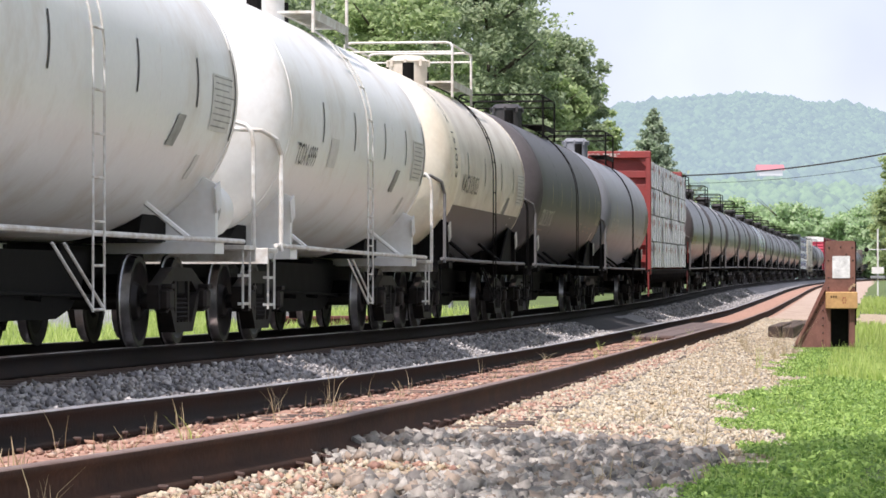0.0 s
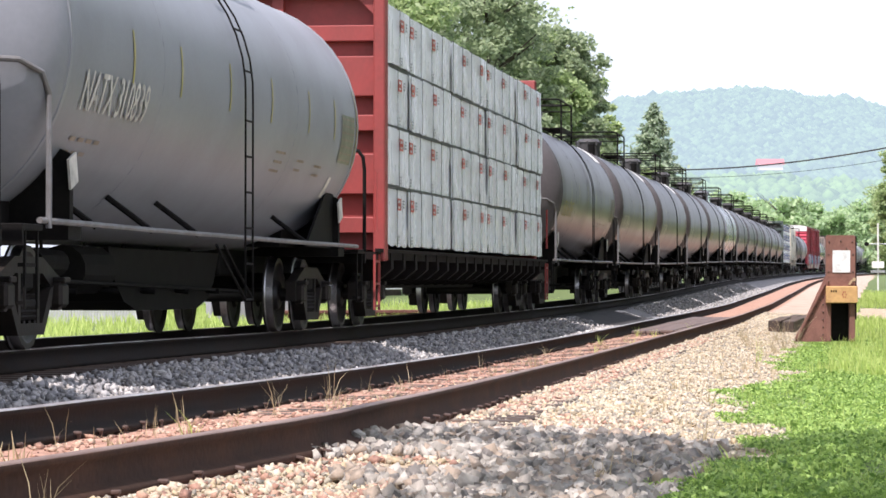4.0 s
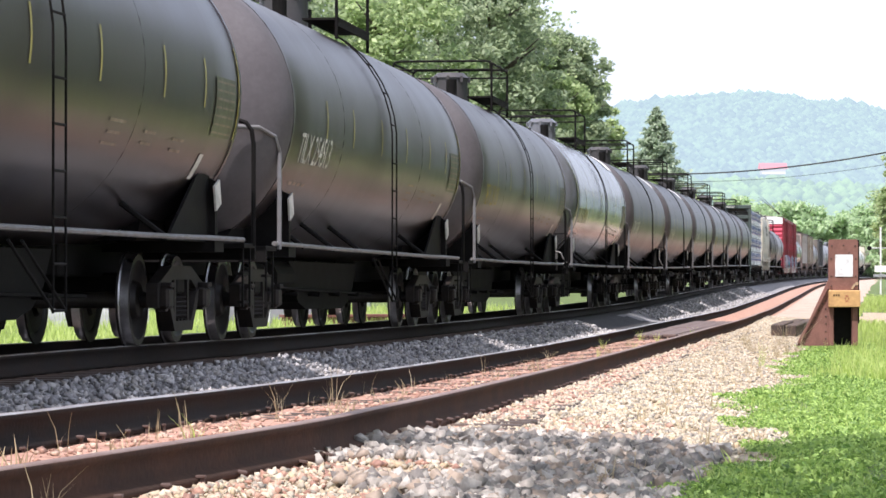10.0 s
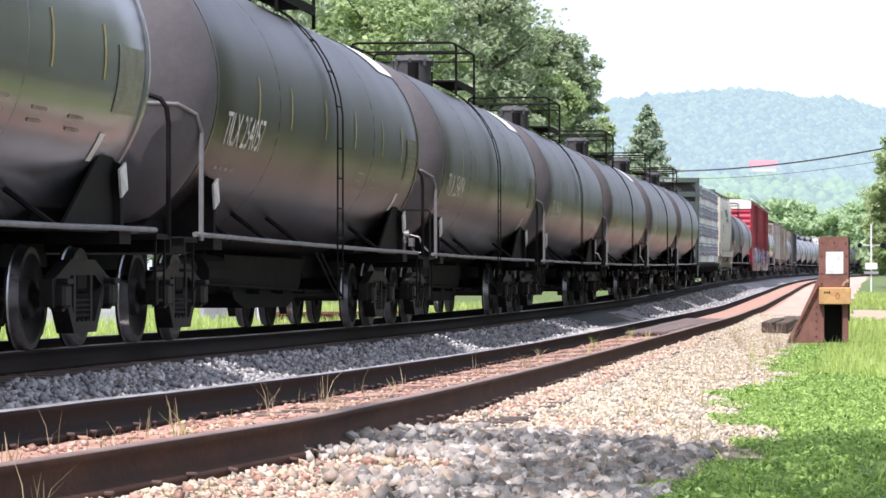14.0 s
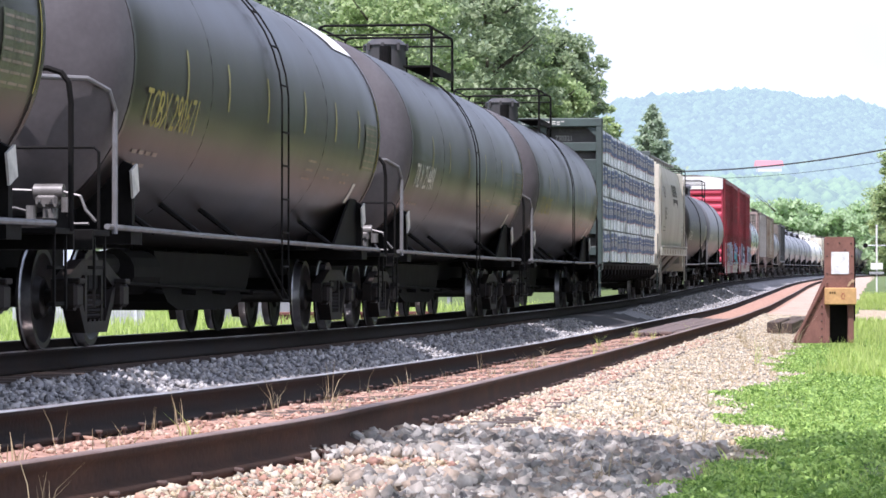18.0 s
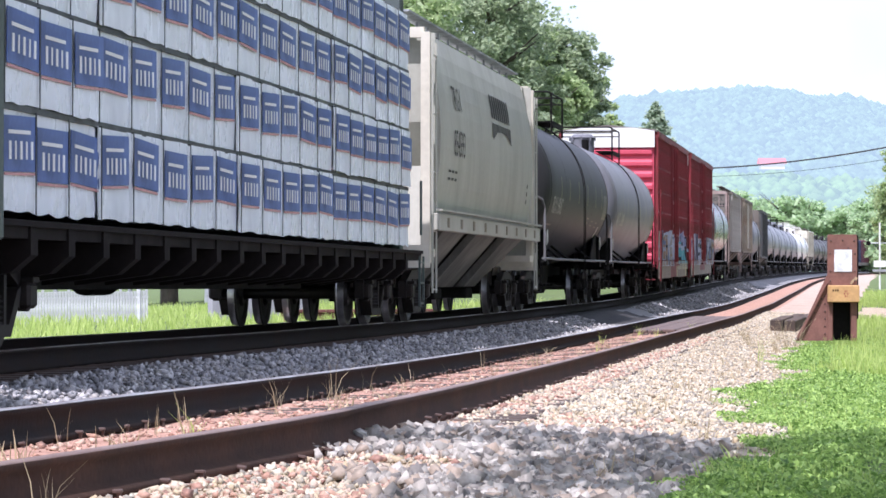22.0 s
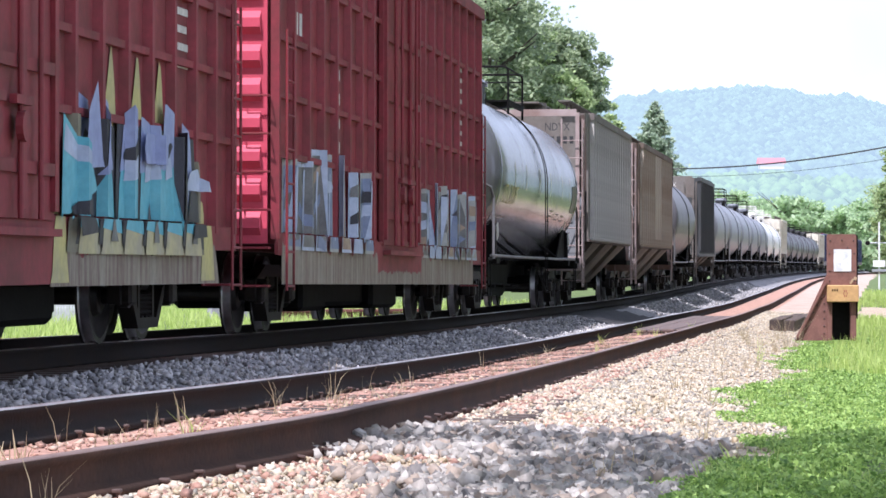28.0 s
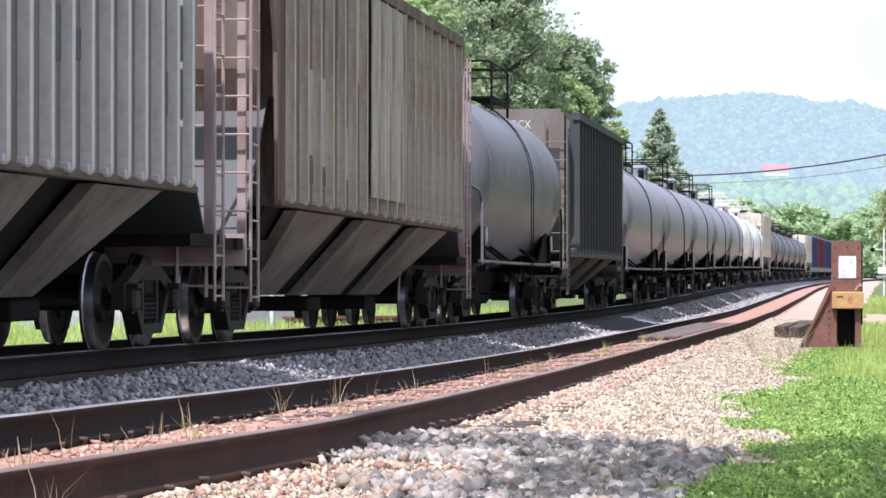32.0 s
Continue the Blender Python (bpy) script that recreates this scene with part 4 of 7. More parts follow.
for px, d, h, r, seed in ((1604, 235, 8.6, 2.2, 41), (1625, 250, 12, 3.5, 42)):
    tree(*spot(px, d), h, r, "light", "leafy tree at the edge of the verge", seed)
# the wood along the verge that the tanks mirror
for i in range(10):
    tree(8.5 + 4 * ((i * 37) % 5) / 5 + 0.03 * i * i, 52 + i * 11.0, 15 + (i * 7) % 4 + 0.5 * i, 5.2, "wood", "broadleaf tree of the wood along the verge", 50 + i % 3)
for i in range(5, 11):
    tree(13.5 + 3 * ((i * 29) % 7) / 7 + 0.02 * i * i, 30 + i * 14.0, 20 + (i * 5) % 3, 6.2, "wood", "tall broadleaf tree at the back of the wood", 60 + i % 3)

# ---------------------------------------------------------------- wooded hill and house


def build_hill():
    g = np.random.default_rng(77)
    pxs = np.linspace(600, 2300, 60)
    ridge = np.interp(pxs, [600, 900, 1050, 1120, 1200, 1300, 1380, 1450, 1500, 1568, 1700, 2300], [250, 215, 192, 178, 168, 162, 160, 178, 176, 192, 215, 290])
    top = (473.6 - ridge) / 5710.2 * 1700
    ts = np.linspace(0, 1, 24)
    dd = 900 + 800 * ts
    v = []
    for i, px in enumerate(pxs):
        for t, d in zip(ts, dd):
            x, y = spot(px, d)
            v.append((x, y, -3 + (top[i] + 3) * t ** 0.9 - 1.5))
    v = np.array(v)
    idx = np.arange(60 * 24).reshape(60, 24)
    f = np.stack([idx[:-1, :-1], idx[1:, :-1], idx[1:, 1:], idx[:-1, 1:]], -1).reshape(-1, 4)
    tagged(new("hill", fast_mesh("hill", v, f, HILLWOOD, True)), "long wooded hill with blue haze mixed into its colour", "hill", kind="structure")
    n = 10000
    px = g.uniform(900, 1750, n)
    t = g.random(n) ** 0.7
    d = 900 + 800 * t
    hz = np.interp(px, pxs, top)
    c, s = math.cos(radians(7.8)), math.sin(radians(7.8))
    r = (px - 784) / 5710.2 * d
    base = np.stack([-d * s + r * c, d * c + r * s, -4.5 + (hz + 3) * t ** 0.9 + 1.5], -1)
    size = g.uniform(1.5, 3.0, n) * np.where((t > 0.96) & (g.random(n) < 0.15), 1.5, 1.0)
    u = ICO[None] * (0.85 + 0.3 * g.random((n, 12, 1))) * size[:, None, None] * np.array([1, 1, 1.1])
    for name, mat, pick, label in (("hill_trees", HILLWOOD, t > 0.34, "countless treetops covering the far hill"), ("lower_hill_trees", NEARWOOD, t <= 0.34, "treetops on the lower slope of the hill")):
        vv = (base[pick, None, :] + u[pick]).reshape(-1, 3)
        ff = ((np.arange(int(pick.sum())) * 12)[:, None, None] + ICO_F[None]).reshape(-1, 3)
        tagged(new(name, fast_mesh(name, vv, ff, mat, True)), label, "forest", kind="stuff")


build_hill()
house = tagged(new("hill_house"), "white house with a red roof on the wooded hillside", "house")
hx, hy = spot(1366, 1150)
house.matrix_basis = pose(hx, hy, 34.0, 0, 0, 10)


def house_walls(bm):
    box(bm, 0, 0, 2.4, 8.4, 6, 2.0)


def house_roof(bm):
    prism(bm, [(-3.6, 3.4), (3.6, 3.4), (0, 5.4)], "x", -4.9, 4.9)


part("wall", shared("house_walls", house_walls, HOUSEWHITE), house)
part("roof", shared("house_roof", house_roof, ROOFRED), house)

# ---------------------------------------------------------------- buffer post, ties, signal, wires, fence


def buffer_post():
    root = tagged(new("buffer_post"), "rusty riveted buffer post with white placard and ochre block", "buffer stop")
    x, y = spot(1491, 55.5)
    root.matrix_basis = pose(x, y, -0.31, 0, 0, 6)

    def column(bm):
        prism(bm, [(-0.25, 0.95), (-0.25, 1.79), (-0.235, 1.83), (0.235, 1.83), (0.25, 1.79), (0.25, 0.95)], "y", 0.0, 0.16)
        box(bm, -0.21, 0.06, 0.5, 0.09, 0.12, 1.0, 0.01)
        box(bm, 0.20, 0.08, 0.5, 0.10, 0.16, 1.0, 0.01)
    part("column", shared("column", column, BUMPER), root)

    # near-black plates put in for the shaded side and opening
    def back(bm):
        box(bm, 0.262, 0.35, 1.10, 0.02, 0.7, 1.44)
        box(bm, 0.02, 0.40, 0.45, 0.36, 0.05, 0.9)
    part("side_plate", shared("side_plate", back, UNDER), root, None, "near-black plate for the post's shaded side")

    def brace(bm):
        prism(bm, [(-0.25, 1.15), (-0.25, 0.0), (-0.80, 0.0), (-0.76, 0.06)], "y", 0.03, 0.10)
        prism(bm, [(-0.30, 0.95), (-0.26, 1.0), (-0.74, 0.05), (-0.80, 0.05)], "y", -0.03, 0.03)
    part("brace", shared("brace", brace, BUMPER), root, None, "sloping riveted brace plate")

    def block(bm):
        box(bm, 0.01, -0.05, 0.81, 0.54, 0.14, 0.29, 0.012)
    part("striking_block", shared("striking_block", block, BLOCKWOOD), root, None, "ochre timber striking block")

    def placard(bm):
        box(bm, 0.01, -0.008, 1.38, 0.30, 0.008, 0.38)
    part("placard", shared("placard", placard, PLACARD), root, None, "plain white placard")

    def symbol(bm):
        for k in range(6):
            a = k * 1.047
            box(bm, 0.05 + 0.03 * math.cos(a), -0.123, 0.81 + 0.05 * math.sin(a), 0.014, 0.004, 0.03)
    part("stencil_symbol", shared("stencil_symbol", symbol, REDFRAME), root, None, "small red stencilled symbol")

    def mark(bm):
        for k, (u, w) in enumerate(((-0.17, 0.87), (-0.13, 0.87), (-0.09, 0.87))):
            box(bm, u, -0.123, w, 0.022, 0.004, 0.035)
    part("stencil", shared("stencil", mark, UNDER), root, None, "small illegible stencil")

    def tag(bm):
        box(bm, 0.17, -0.006, 1.02, 0.035, 0.006, 0.10, 0, Matrix.Rotation(0.6, 4, "Y"))
        box(bm, 0.23, -0.006, 1.07, 0.05, 0.006, 0.05, 0, Matrix.Rotation(0.3, 4, "Y"))
    part("paper_scrap", shared("paper_scrap", tag, LUMBER), root)

    def rivet(bm):
        bmesh.ops.create_icosphere(bm, subdivisions=1, radius=0.016)
    for u, w in [(-0.2, 1.72), (0.0, 1.73), (0.2, 1.72), (-0.21, 1.50), (0.21, 1.50), (-0.21, 1.2), (0.21, 1.2), (-0.21, 1.03), (0.21, 1.03), (0.1, 1.60)]:
        part("rivet", shared("rivet", rivet, SPIKE), root, pose(u, -0.004, w))
    for k in range(6):
        part("rivet", shared("rivet", rivet, SPIKE), root, pose(-0.35 - 0.065 * k, 0.026, 0.72 - 0.118 * k))
        part("rivet", shared("rivet", rivet, SPIKE), root, pose(-0.30, 0.026, 0.12 + 0.13 * k))


buffer_post()


def beam(bm):
    box(bm, 0, 0, 0.13, 0.24, 5.6, 0.26, 0.02)


for bx, by, bz, rz in ((-2.20, 70.0, 0.0, -0.9), (-1.92, 70.1, 0.0, -0.8), (-2.10, 75.9, 0.0, -0.9), (-1.83, 76.0, 0.0, -0.9)):
    ob = tagged(new("loose_tie", shared("loose_tie", beam, TIE)), "loose dark creosoted tie lying in the gravel", "railway tie", "loose ties")
    ob.matrix_basis = pose(bx, by, float(ground_z(bx, by)) - 0.02 + bz, 0, 0, rz)


def crossing_signal():
    root = tagged(new("crossing_signal"), "thin white crossing signal mast with sign board and lamp arm", "crossing signal")
    x, y = spot(1557, 200)
    root.matrix_basis = pose(x, y, float(ground_z(x, y)), 0, 0, 0)
    part("mast", shared("mast", lambda bm: rod(bm, (0, 0, 0), (0, 0, 4.2), 0.055, 10), WHITE), root)
    part("lamp_arm", shared("lamp_arm", lambda bm: rod(bm, (-0.75, 0, 2.9), (0.75, 0, 2.9), 0.035), GALV), root)
    for s in (-0.7, 0.7):
        def lamp(bm):
            bmesh.ops.create_cone(bm, cap_ends=True, segments=16, radius1=0.15, radius2=0.15, depth=0.04, matrix=Matrix.Rotation(math.pi / 2, 4, "X"))
            bmesh.ops.create_cone(bm, cap_ends=True, segments=12, radius1=0.11, radius2=0.13, depth=0.24, matrix=Matrix.Translation((0, -0.12, 0)) @ Matrix.Rotation(math.pi / 2, 4, "X"))
        part("lamp", shared("lamp", lamp, UNDER), root, pose(s, -0.05, 2.9))
    part("sign_board", shared("sign_board", lambda bm: box(bm, 0, -0.1, 1.62, 0.75, 0.03, 0.4), WHITE), root)
    part("cabinet", shared("cabinet", lambda bm: box(bm, 0, 0.0, 1.2, 0.9, 0.3, 0.16), GALV), root)


crossing_signal()


def cable(name, a, b, sag, r, label):
    pts = []
    for i in range(25):
        t = i / 24
        p = Vector(a).lerp(Vector(b), t)
        p.z -= sag * 4 * t * (1 - t)
        pts.append(p)
    bm = bmesh.new()
    pipe(bm, pts, r, 5)
    tagged(new(name, finish(bm, name, WIRE)), label, "cable")


ax, ay = spot(1120, 150)
bx, by = spot(1900, 118)
cable("overhead_cable", (ax, ay, 5.50), (bx, by, 7.0), 0.75, 0.033, "dark overhead cable sagging across the railway")
ax, ay = spot(1120, 190)
bx, by = spot(1900, 160)
cable("thin_overhead_cable", (ax, ay, 6.3), (bx, by, 8.4), 1.0, 0.014, "thin overhead cable behind the thicker one")


def picket(bm):
    box(bm, 0, 0, 0.43, 0.060, 0.03, 0.86)


fence = tagged(new("fence"), "white board fence at the far side of the field", "fence")
for i in range(46):
    px = 30 + i * 5.1
    fx, fy = spot(px, 82 + 0.03 * i)
    part("board", shared("board", picket, FENCE), fence, pose(fx, fy, float(ground_z(fx, fy)) - 0.05 + 0.06 * (i % 9 == 0), 0, 0, 30))
for k in range(2):
    a, b = spot(30, 82.1), spot(262, 83.6)
    za, zb = float(ground_z(*a)), float(ground_z(*b))
    bm = bmesh.new()
    rod(bm, (a[0], a[1], za + 0.25 + 0.4 * k), (b[0], b[1], zb + 0.25 + 0.4 * k), 0.03, 6)
    part("fence_rail", finish(bm, "fence_rail", FENCE), fence)


def far_wall(name, px0, px1, d, top, mat, cap, label):
    """A low wall with a coping beyond the field."""
    a, b = spot(px0, d), spot(px1, d + 1.5)
    z = float(ground_z(*a)) - 0.15
    length = math.hypot(b[0] - a[0], b[1] - a[1])
    wall = tagged(new(name), label, "wall")
    wall.matrix_basis = pose(a[0], a[1], z, 0, 0, math.degrees(math.atan2(b[1] - a[1], b[0] - a[0])))
    h = top - z
    bm = bmesh.new()
    box(bm, length / 2, 0, h / 2, length, 0.3, h)
    part("wall", finish(bm, "wall", mat), wall)
    bm = bmesh.new()
    box(bm, length / 2, 0, h + 0.04, length + 0.1, 0.4, 0.08, 0.01)
    part("coping", finish(bm, "coping", cap), wall)


far_wall("grey_wall", 372, 545, 88, 0.60, LILACWALL, GALV, "low lilac-grey rendered wall beyond the field")
far_wall("brick_wall", 500, 760, 84, -0.24, BRICKRED, BRICKRED, "low brick-red wall beyond the railway")


def post(bm):
    box(bm, 0, 0, 0.6, 0.10, 0.10, 1.25, 0.01)


for px in (246, 474):
    bx, by = spot(px, 82)
    ob = tagged(new("white_post", shared("white_post", post, FENCE)), "white painted post in the field", "post", "white posts")
    ob.matrix_basis = pose(bx, by, float(ground_z(bx, by)) - 0.05)


def guard(bm):
    box(bm, 0, 0, 0.72, 0.06, 40, 0.32, 0.01)
    for k in range(11):
        box(bm, -0.06, -19.5 + k * 3.9, 0.35, 0.12, 0.15, 0.8)


gx, gy = spot(100, 135)
gr = tagged(new("guardrail", shared("guardrail", guard, GALV)), "galvanised guardrail along a lane beyond the field", "guardrail")
gr.matrix_basis = pose(gx, gy, float(ground_z(gx, gy)) + 0.35, 0, 0, 66)

# ---------------------------------------------------------------- parts that all cars share
WHEEL_R = 0.457
WHEELSETS = []


def wheel_pair(bm):
    for s in (-1, 1):
        prof = [(0.66, 0.10), (0.66, 0.17), (0.70, 0.20), (0.715, 0.36), (0.69, 0.40), (0.69, 0.484), (0.715, 0.482), (0.727, 0.462), (0.815, 0.455),
                (0.815, 0.40), (0.78, 0.36), (0.76, 0.20), (0.82, 0.17), (0.84, 0.13), (0.84, 0.08), (1.02, 0.08), (1.02, 0.115), (1.10, 0.115), (1.11, 0.09), (1.11, 0.0)]
        rings = []
        for w, r in prof:
            n = 20
            rings.append([bm.verts.new((s * w, r * math.sin(2 * math.pi * k / n), r * math.cos(2 * math.pi * k / n))) for k in range(n)] if r > 0 else [bm.verts.new((s * w, 0, 0))])
        for i, (a, b) in enumerate(zip(rings, rings[1:])):
            for k in range(20):
                q = list(dict.fromkeys([a[k % len(a)], a[(k + 1) % len(a)], b[(k + 1) % len(b)], b[k % len(b)]]))
                f = bm.faces.new(q)
                f.material_index = 1 if 6 <= i <= 7 else 0
        for k in range(3):
            a = k * 2.094 + 0.5
            box(bm, s * 1.115, 0.06 * math.sin(a), 0.06 * math.cos(a), 0.03, 0.03, 0.03)
    rod(bm, (-0.66, 0, 0), (0.66, 0, 0), 0.085, 12)


def wheel_mesh():
    if "wheelset" not in MESHES:
        bm = bmesh.new()
        wheel_pair(bm)
        me = finish(bm, "wheelset", WHEEL, True)
        me.materials.append(TREAD)
        MESHES["wheelset"] = me
    return MESHES["wheelset"]


def side_frame(bm):
    """Cast truck side: pedestals over the two bearings, windows and a sagging lower chord."""
    x0, x1 = -0.06, 0.06
    top = [(-1.12, 0.62), (-0.92, 0.66), (-0.45, 0.80), (0.45, 0.80), (0.92, 0.66), (1.12, 0.62), (1.12, 0.52), (0.80, 0.53), (0.45, 0.66), (-0.45, 0.66), (-0.80, 0.53), (-1.12, 0.52)]
    prism(bm, top, "x", x0, x1)
    low = [(-0.74, 0.56), (-0.62, 0.52), (-0.36, 0.24), (0.36, 0.24), (0.62, 0.52), (0.74, 0.56), (0.70, 0.44), (0.42, 0.14), (-0.42, 0.14), (-0.70, 0.44)]
    prism(bm, low, "x", x0 - 0.02, x1 + 0.02)
    for s in (-1, 1):
        box(bm, 0, s * 0.31, 0.47, 0.12, 0.08, 0.46)
        prism(bm, [(s * 0.70, 0.58), (s * 1.12, 0.58), (s * 1.10, 0.38), (s * 1.03, 0.38), (s * 1.02, 0.52), (s * 0.77, 0.52), (s * 0.76, 0.36), (s * 0.70, 0.40)][::s], "x", x0, x1)


def springs(bm):
    """One coil spring, its wire wound five times."""
    pipe(bm, [(0.066 * math.cos(k * 1.047), 0.066 * math.sin(k * 1.047), 0.25 + 0.0075 * k) for k in range(0, 31, 2)], 0.017, 4)


def bearing_cap(bm):
    box(bm, 0, 0, 0.02, 0.12, 0.26, 0.22, 0.03)
    box(bm, 0.0, 0, 0.15, 0.16, 0.20, 0.05, 0.01)


def bolster(bm):
    box(bm, 0, 0, 0.62, 2.1, 0.40, 0.22, 0.03)
    for s in (-1, 1):
        for k in (-0.62, 0.62):
            box(bm, s * 0.0, k, 0.42, 1.2, 0.06, 0.10)


def truck(car, y):
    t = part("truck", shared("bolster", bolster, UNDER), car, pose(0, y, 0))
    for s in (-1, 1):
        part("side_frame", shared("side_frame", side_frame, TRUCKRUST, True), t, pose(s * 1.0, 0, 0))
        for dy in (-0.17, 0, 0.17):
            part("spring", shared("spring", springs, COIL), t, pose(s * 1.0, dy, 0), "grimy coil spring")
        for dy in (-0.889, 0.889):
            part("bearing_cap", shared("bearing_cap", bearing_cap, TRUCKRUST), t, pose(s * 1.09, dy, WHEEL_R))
    for dy in (-0.889, 0.889):
        w = part("wheelset", wheel_mesh(), t, None, "steel wheelset with polished treads")
        w.matrix_parent_inverse = Matrix.Translation((0, dy, WHEEL_R))
        WHEELSETS.append(w)


def coupler(bm):
    box(bm, 0, 0, 0, 0.16, 0.75, 0.2, 0.02)
    box(bm, 0.05, -0.42, 0, 0.26, 0.26, 0.28, 0.05)


def couplers(car, half):
    for s in (-1, 1):
        part("coupler", shared("coupler", coupler, UNDER), car, pose(0, s * (half - 0.32), 0.84, 0, 0, 0 if s < 0 else 180))

        def hose(bm):
            pipe(bm, [(0.35, 0, 0.78), (0.37, -0.12, 0.60), (0.36, -0.28, 0.46), (0.32, -0.42, 0.50)], 0.022)
        part("air_hose", shared("air_hose", hose, UNDER), car, pose(0, s * (half - 0.45), 0, 0, 0, 0 if s < 0 else 180))


def letters(text, size, mat, to, spacing=1.0):
    """Lettering on the near side, its corners carried by to(along, up)."""
    key = ("text", text, size, mat.name, id(to))
    cu = bpy.data.curves.new("lettering", "FONT")
    cu.body = text
    cu.size = size
    cu.space_character = spacing
    cu.resolution_u = 2
    ob = bpy.data.objects.new("lettering", cu)
    me = bpy.data.meshes.new_from_object(ob)
    bpy.data.objects.remove(ob)
    bpy.data.curves.remove(cu)
    me.name = "lettering"
    for v in me.vertices:
        v.co = to(v.co.x * 0.8, v.co.y)
    me.materials.clear()
    me.materials.append(mat)
    return me


def end_writing(car, text, size, x, y, z, mat):
    """Writing on the end that faces back along the line (-y)."""
    part("lettering", letters(text, size, mat, lambda a, b: (x + a, y, z + b)), car, None, "lettering " + text)


def patch_mesh(key, rects, mat, to):
    """Thin painted rectangles (along, up, width, height) laid on the side by to(along, up)."""
    k = (key, mat.name)
    if k in MESHES:
        return MESHES[k]
    bm = bmesh.new()
    for u, w, su, sw in rects:
        n = max(1, int(sw / 0.12))
        cols = []
        for i in range(n + 1):
            v = w + sw * i / n
            cols.append((bm.verts.new(to(u, v)), bm.verts.new(to(u + su, v))))
        for (a, b), (c, d) in zip(cols, cols[1:]):
            bm.faces.new((a, b, d, c))
    me = bpy.data.meshes.new(key.split(":")[0])
    bm.to_mesh(me)
    bm.free()
    me.materials.append(mat)
    MESHES[k] = me
    return me


# ---------------------------------------------------------------- tank cars


def tank_car(label, L, R, zc, paint, rail_paint, mark=None, mark_paint=LETTER, strip_paint=STRIPE, apron=False, big_rail=None, belly=None, rings=(), dome_r=0.34, strips=True, data_panel=True, dark_ends=True):
    """A stub-sill tank car; its near side faces +x, its leading end -y."""
    car = tagged(new("tank_car"), label, "tank car", "cars of the freight train")
    half = L / 2
    end = half - 1.72
    nose = half - 1.32
    key = "%g_%g_%g" % (L, R, zc)

    def barrel(bm):
        bulge = [(0.72 * math.sin(a), R * math.cos(a)) for a in [math.pi / 2 * (1 - i / 9) for i in range(1, 9)]]
        ys = np.linspace(-nose, end, 13)
        full = [(-nose - 0.72, 0.0)] + [(-nose - d, r) for d, r in bulge] + [(float(y), R) for y in ys] + [(end + d, r) for d, r in bulge[::-1]] + [(end + 0.72, 0.0)]
        lathe_y(bm, full, 64, zc)
    part("tank", shared("tank:" + key, barrel, paint, True), car)
    if paint in (BLACK, MATTBLACK, CHARCOAL):
        def head(bm):
            bulge = [(0.72 * math.sin(a), R * math.cos(a)) for a in [math.pi / 2 * (1 - i / 9) for i in range(1, 9)]]
            lathe_y(bm, [(-nose - 0.728, 0.0)] + [(-nose - d - 0.008, r + 0.002) for d, r in bulge] + [(-nose, R + 0.004)], 64, zc)
        part("tank_head", shared("tank_head:" + key, head, SUNLITHEAD, True), car, None, "dusty grey end of the tank")

    def on(u, w, lift=0.007):
        a = (w - zc) / R
        return ((R + lift) * math.cos(a), u, zc + (R + lift) * math.sin(a))

    def seam(bm):
        for k in range(48):
            a0, a1 = 2 * math.pi * k / 48, 2 * math.pi * (k + 1) / 48
            vs = [bm.verts.new((r * math.sin(a), y, r * math.cos(a))) for a in (a0, a1) for r, y in ((R - 0.01, -0.05), (R + 0.012, -0.04), (R + 0.012, 0.04), (R - 0.01, 0.05))]
            for j in range(3):
                bm.faces.new((vs[j], vs[j + 1], vs[j + 5], vs[j + 4]))
        bmesh.ops.remove_doubles(bm, verts=bm.verts, dist=0.001)
    for y in rings or (-nose + 0.06, end - 0.06):
        part("jacket_band", shared("jacket_band:%g" % R, seam, paint, True), car, pose(0, y, zc))
    def weld(bm):
        for k in range(48):
            a0, a1 = 2 * math.pi * k / 48, 2 * math.pi * (k + 1) / 48
            vs = [bm.verts.new((r * math.sin(a), y, r * math.cos(a))) for a in (a0, a1) for r, y in ((R - 0.004, -0.022), (R + 0.003, 0.0), (R - 0.004, 0.022))]
            for j in range(2):
                bm.faces.new((vs[j], vs[j + 1], vs[j + 4], vs[j + 3]))
        bmesh.ops.remove_doubles(bm, verts=bm.verts, dist=0.001)
    for f in (0.24, 0.71):
        part("weld_seam", shared("weld_seam:%g" % R, weld, paint, True), car, pose(0, -nose + (end + nose) * f, zc))
    if belly:
        def lower(bm):
            n = 26
            a0, a1 = -0.42, -math.pi + 0.42
            for i in range(n):
                b0, b1 = a0 + (a1 - a0) * i / n, a0 + (a1 - a0) * (i + 1) / n
                q = [bm.verts.new(((R + 0.008) * math.cos(b), y, zc + (R + 0.008) * math.sin(b))) for b, y in ((b0, -nose), (b1, -nose), (b1, end), (b0, end))]
                bm.faces.new(q)
            bmesh.ops.remove_doubles(bm, verts=bm.verts, dist=0.001)
        part("lower_jacket", shared("lower_jacket:" + key, lower, belly, True), car, None, "dark grimy lower half")
    if apron:
        def cover(bm):
            n = 12
            for i in range(n):
                b0, b1 = 0.02 + 0.84 * i / n, 0.02 + 0.84 * (i + 1) / n
                q = [bm.verts.new(((R + 0.014) * math.sin(b), y, zc + (R + 0.014) * math.cos(b))) for b, y in ((b0, end - 2.6 + 1.1 * i / n), (b1, end - 2.6 + 1.1 * (i + 1) / n), (b1, end - 0.1), (b0, end - 0.1))]
                bm.faces.new(q)
            bmesh.ops.remove_doubles(bm, verts=bm.verts, dist=0.001)
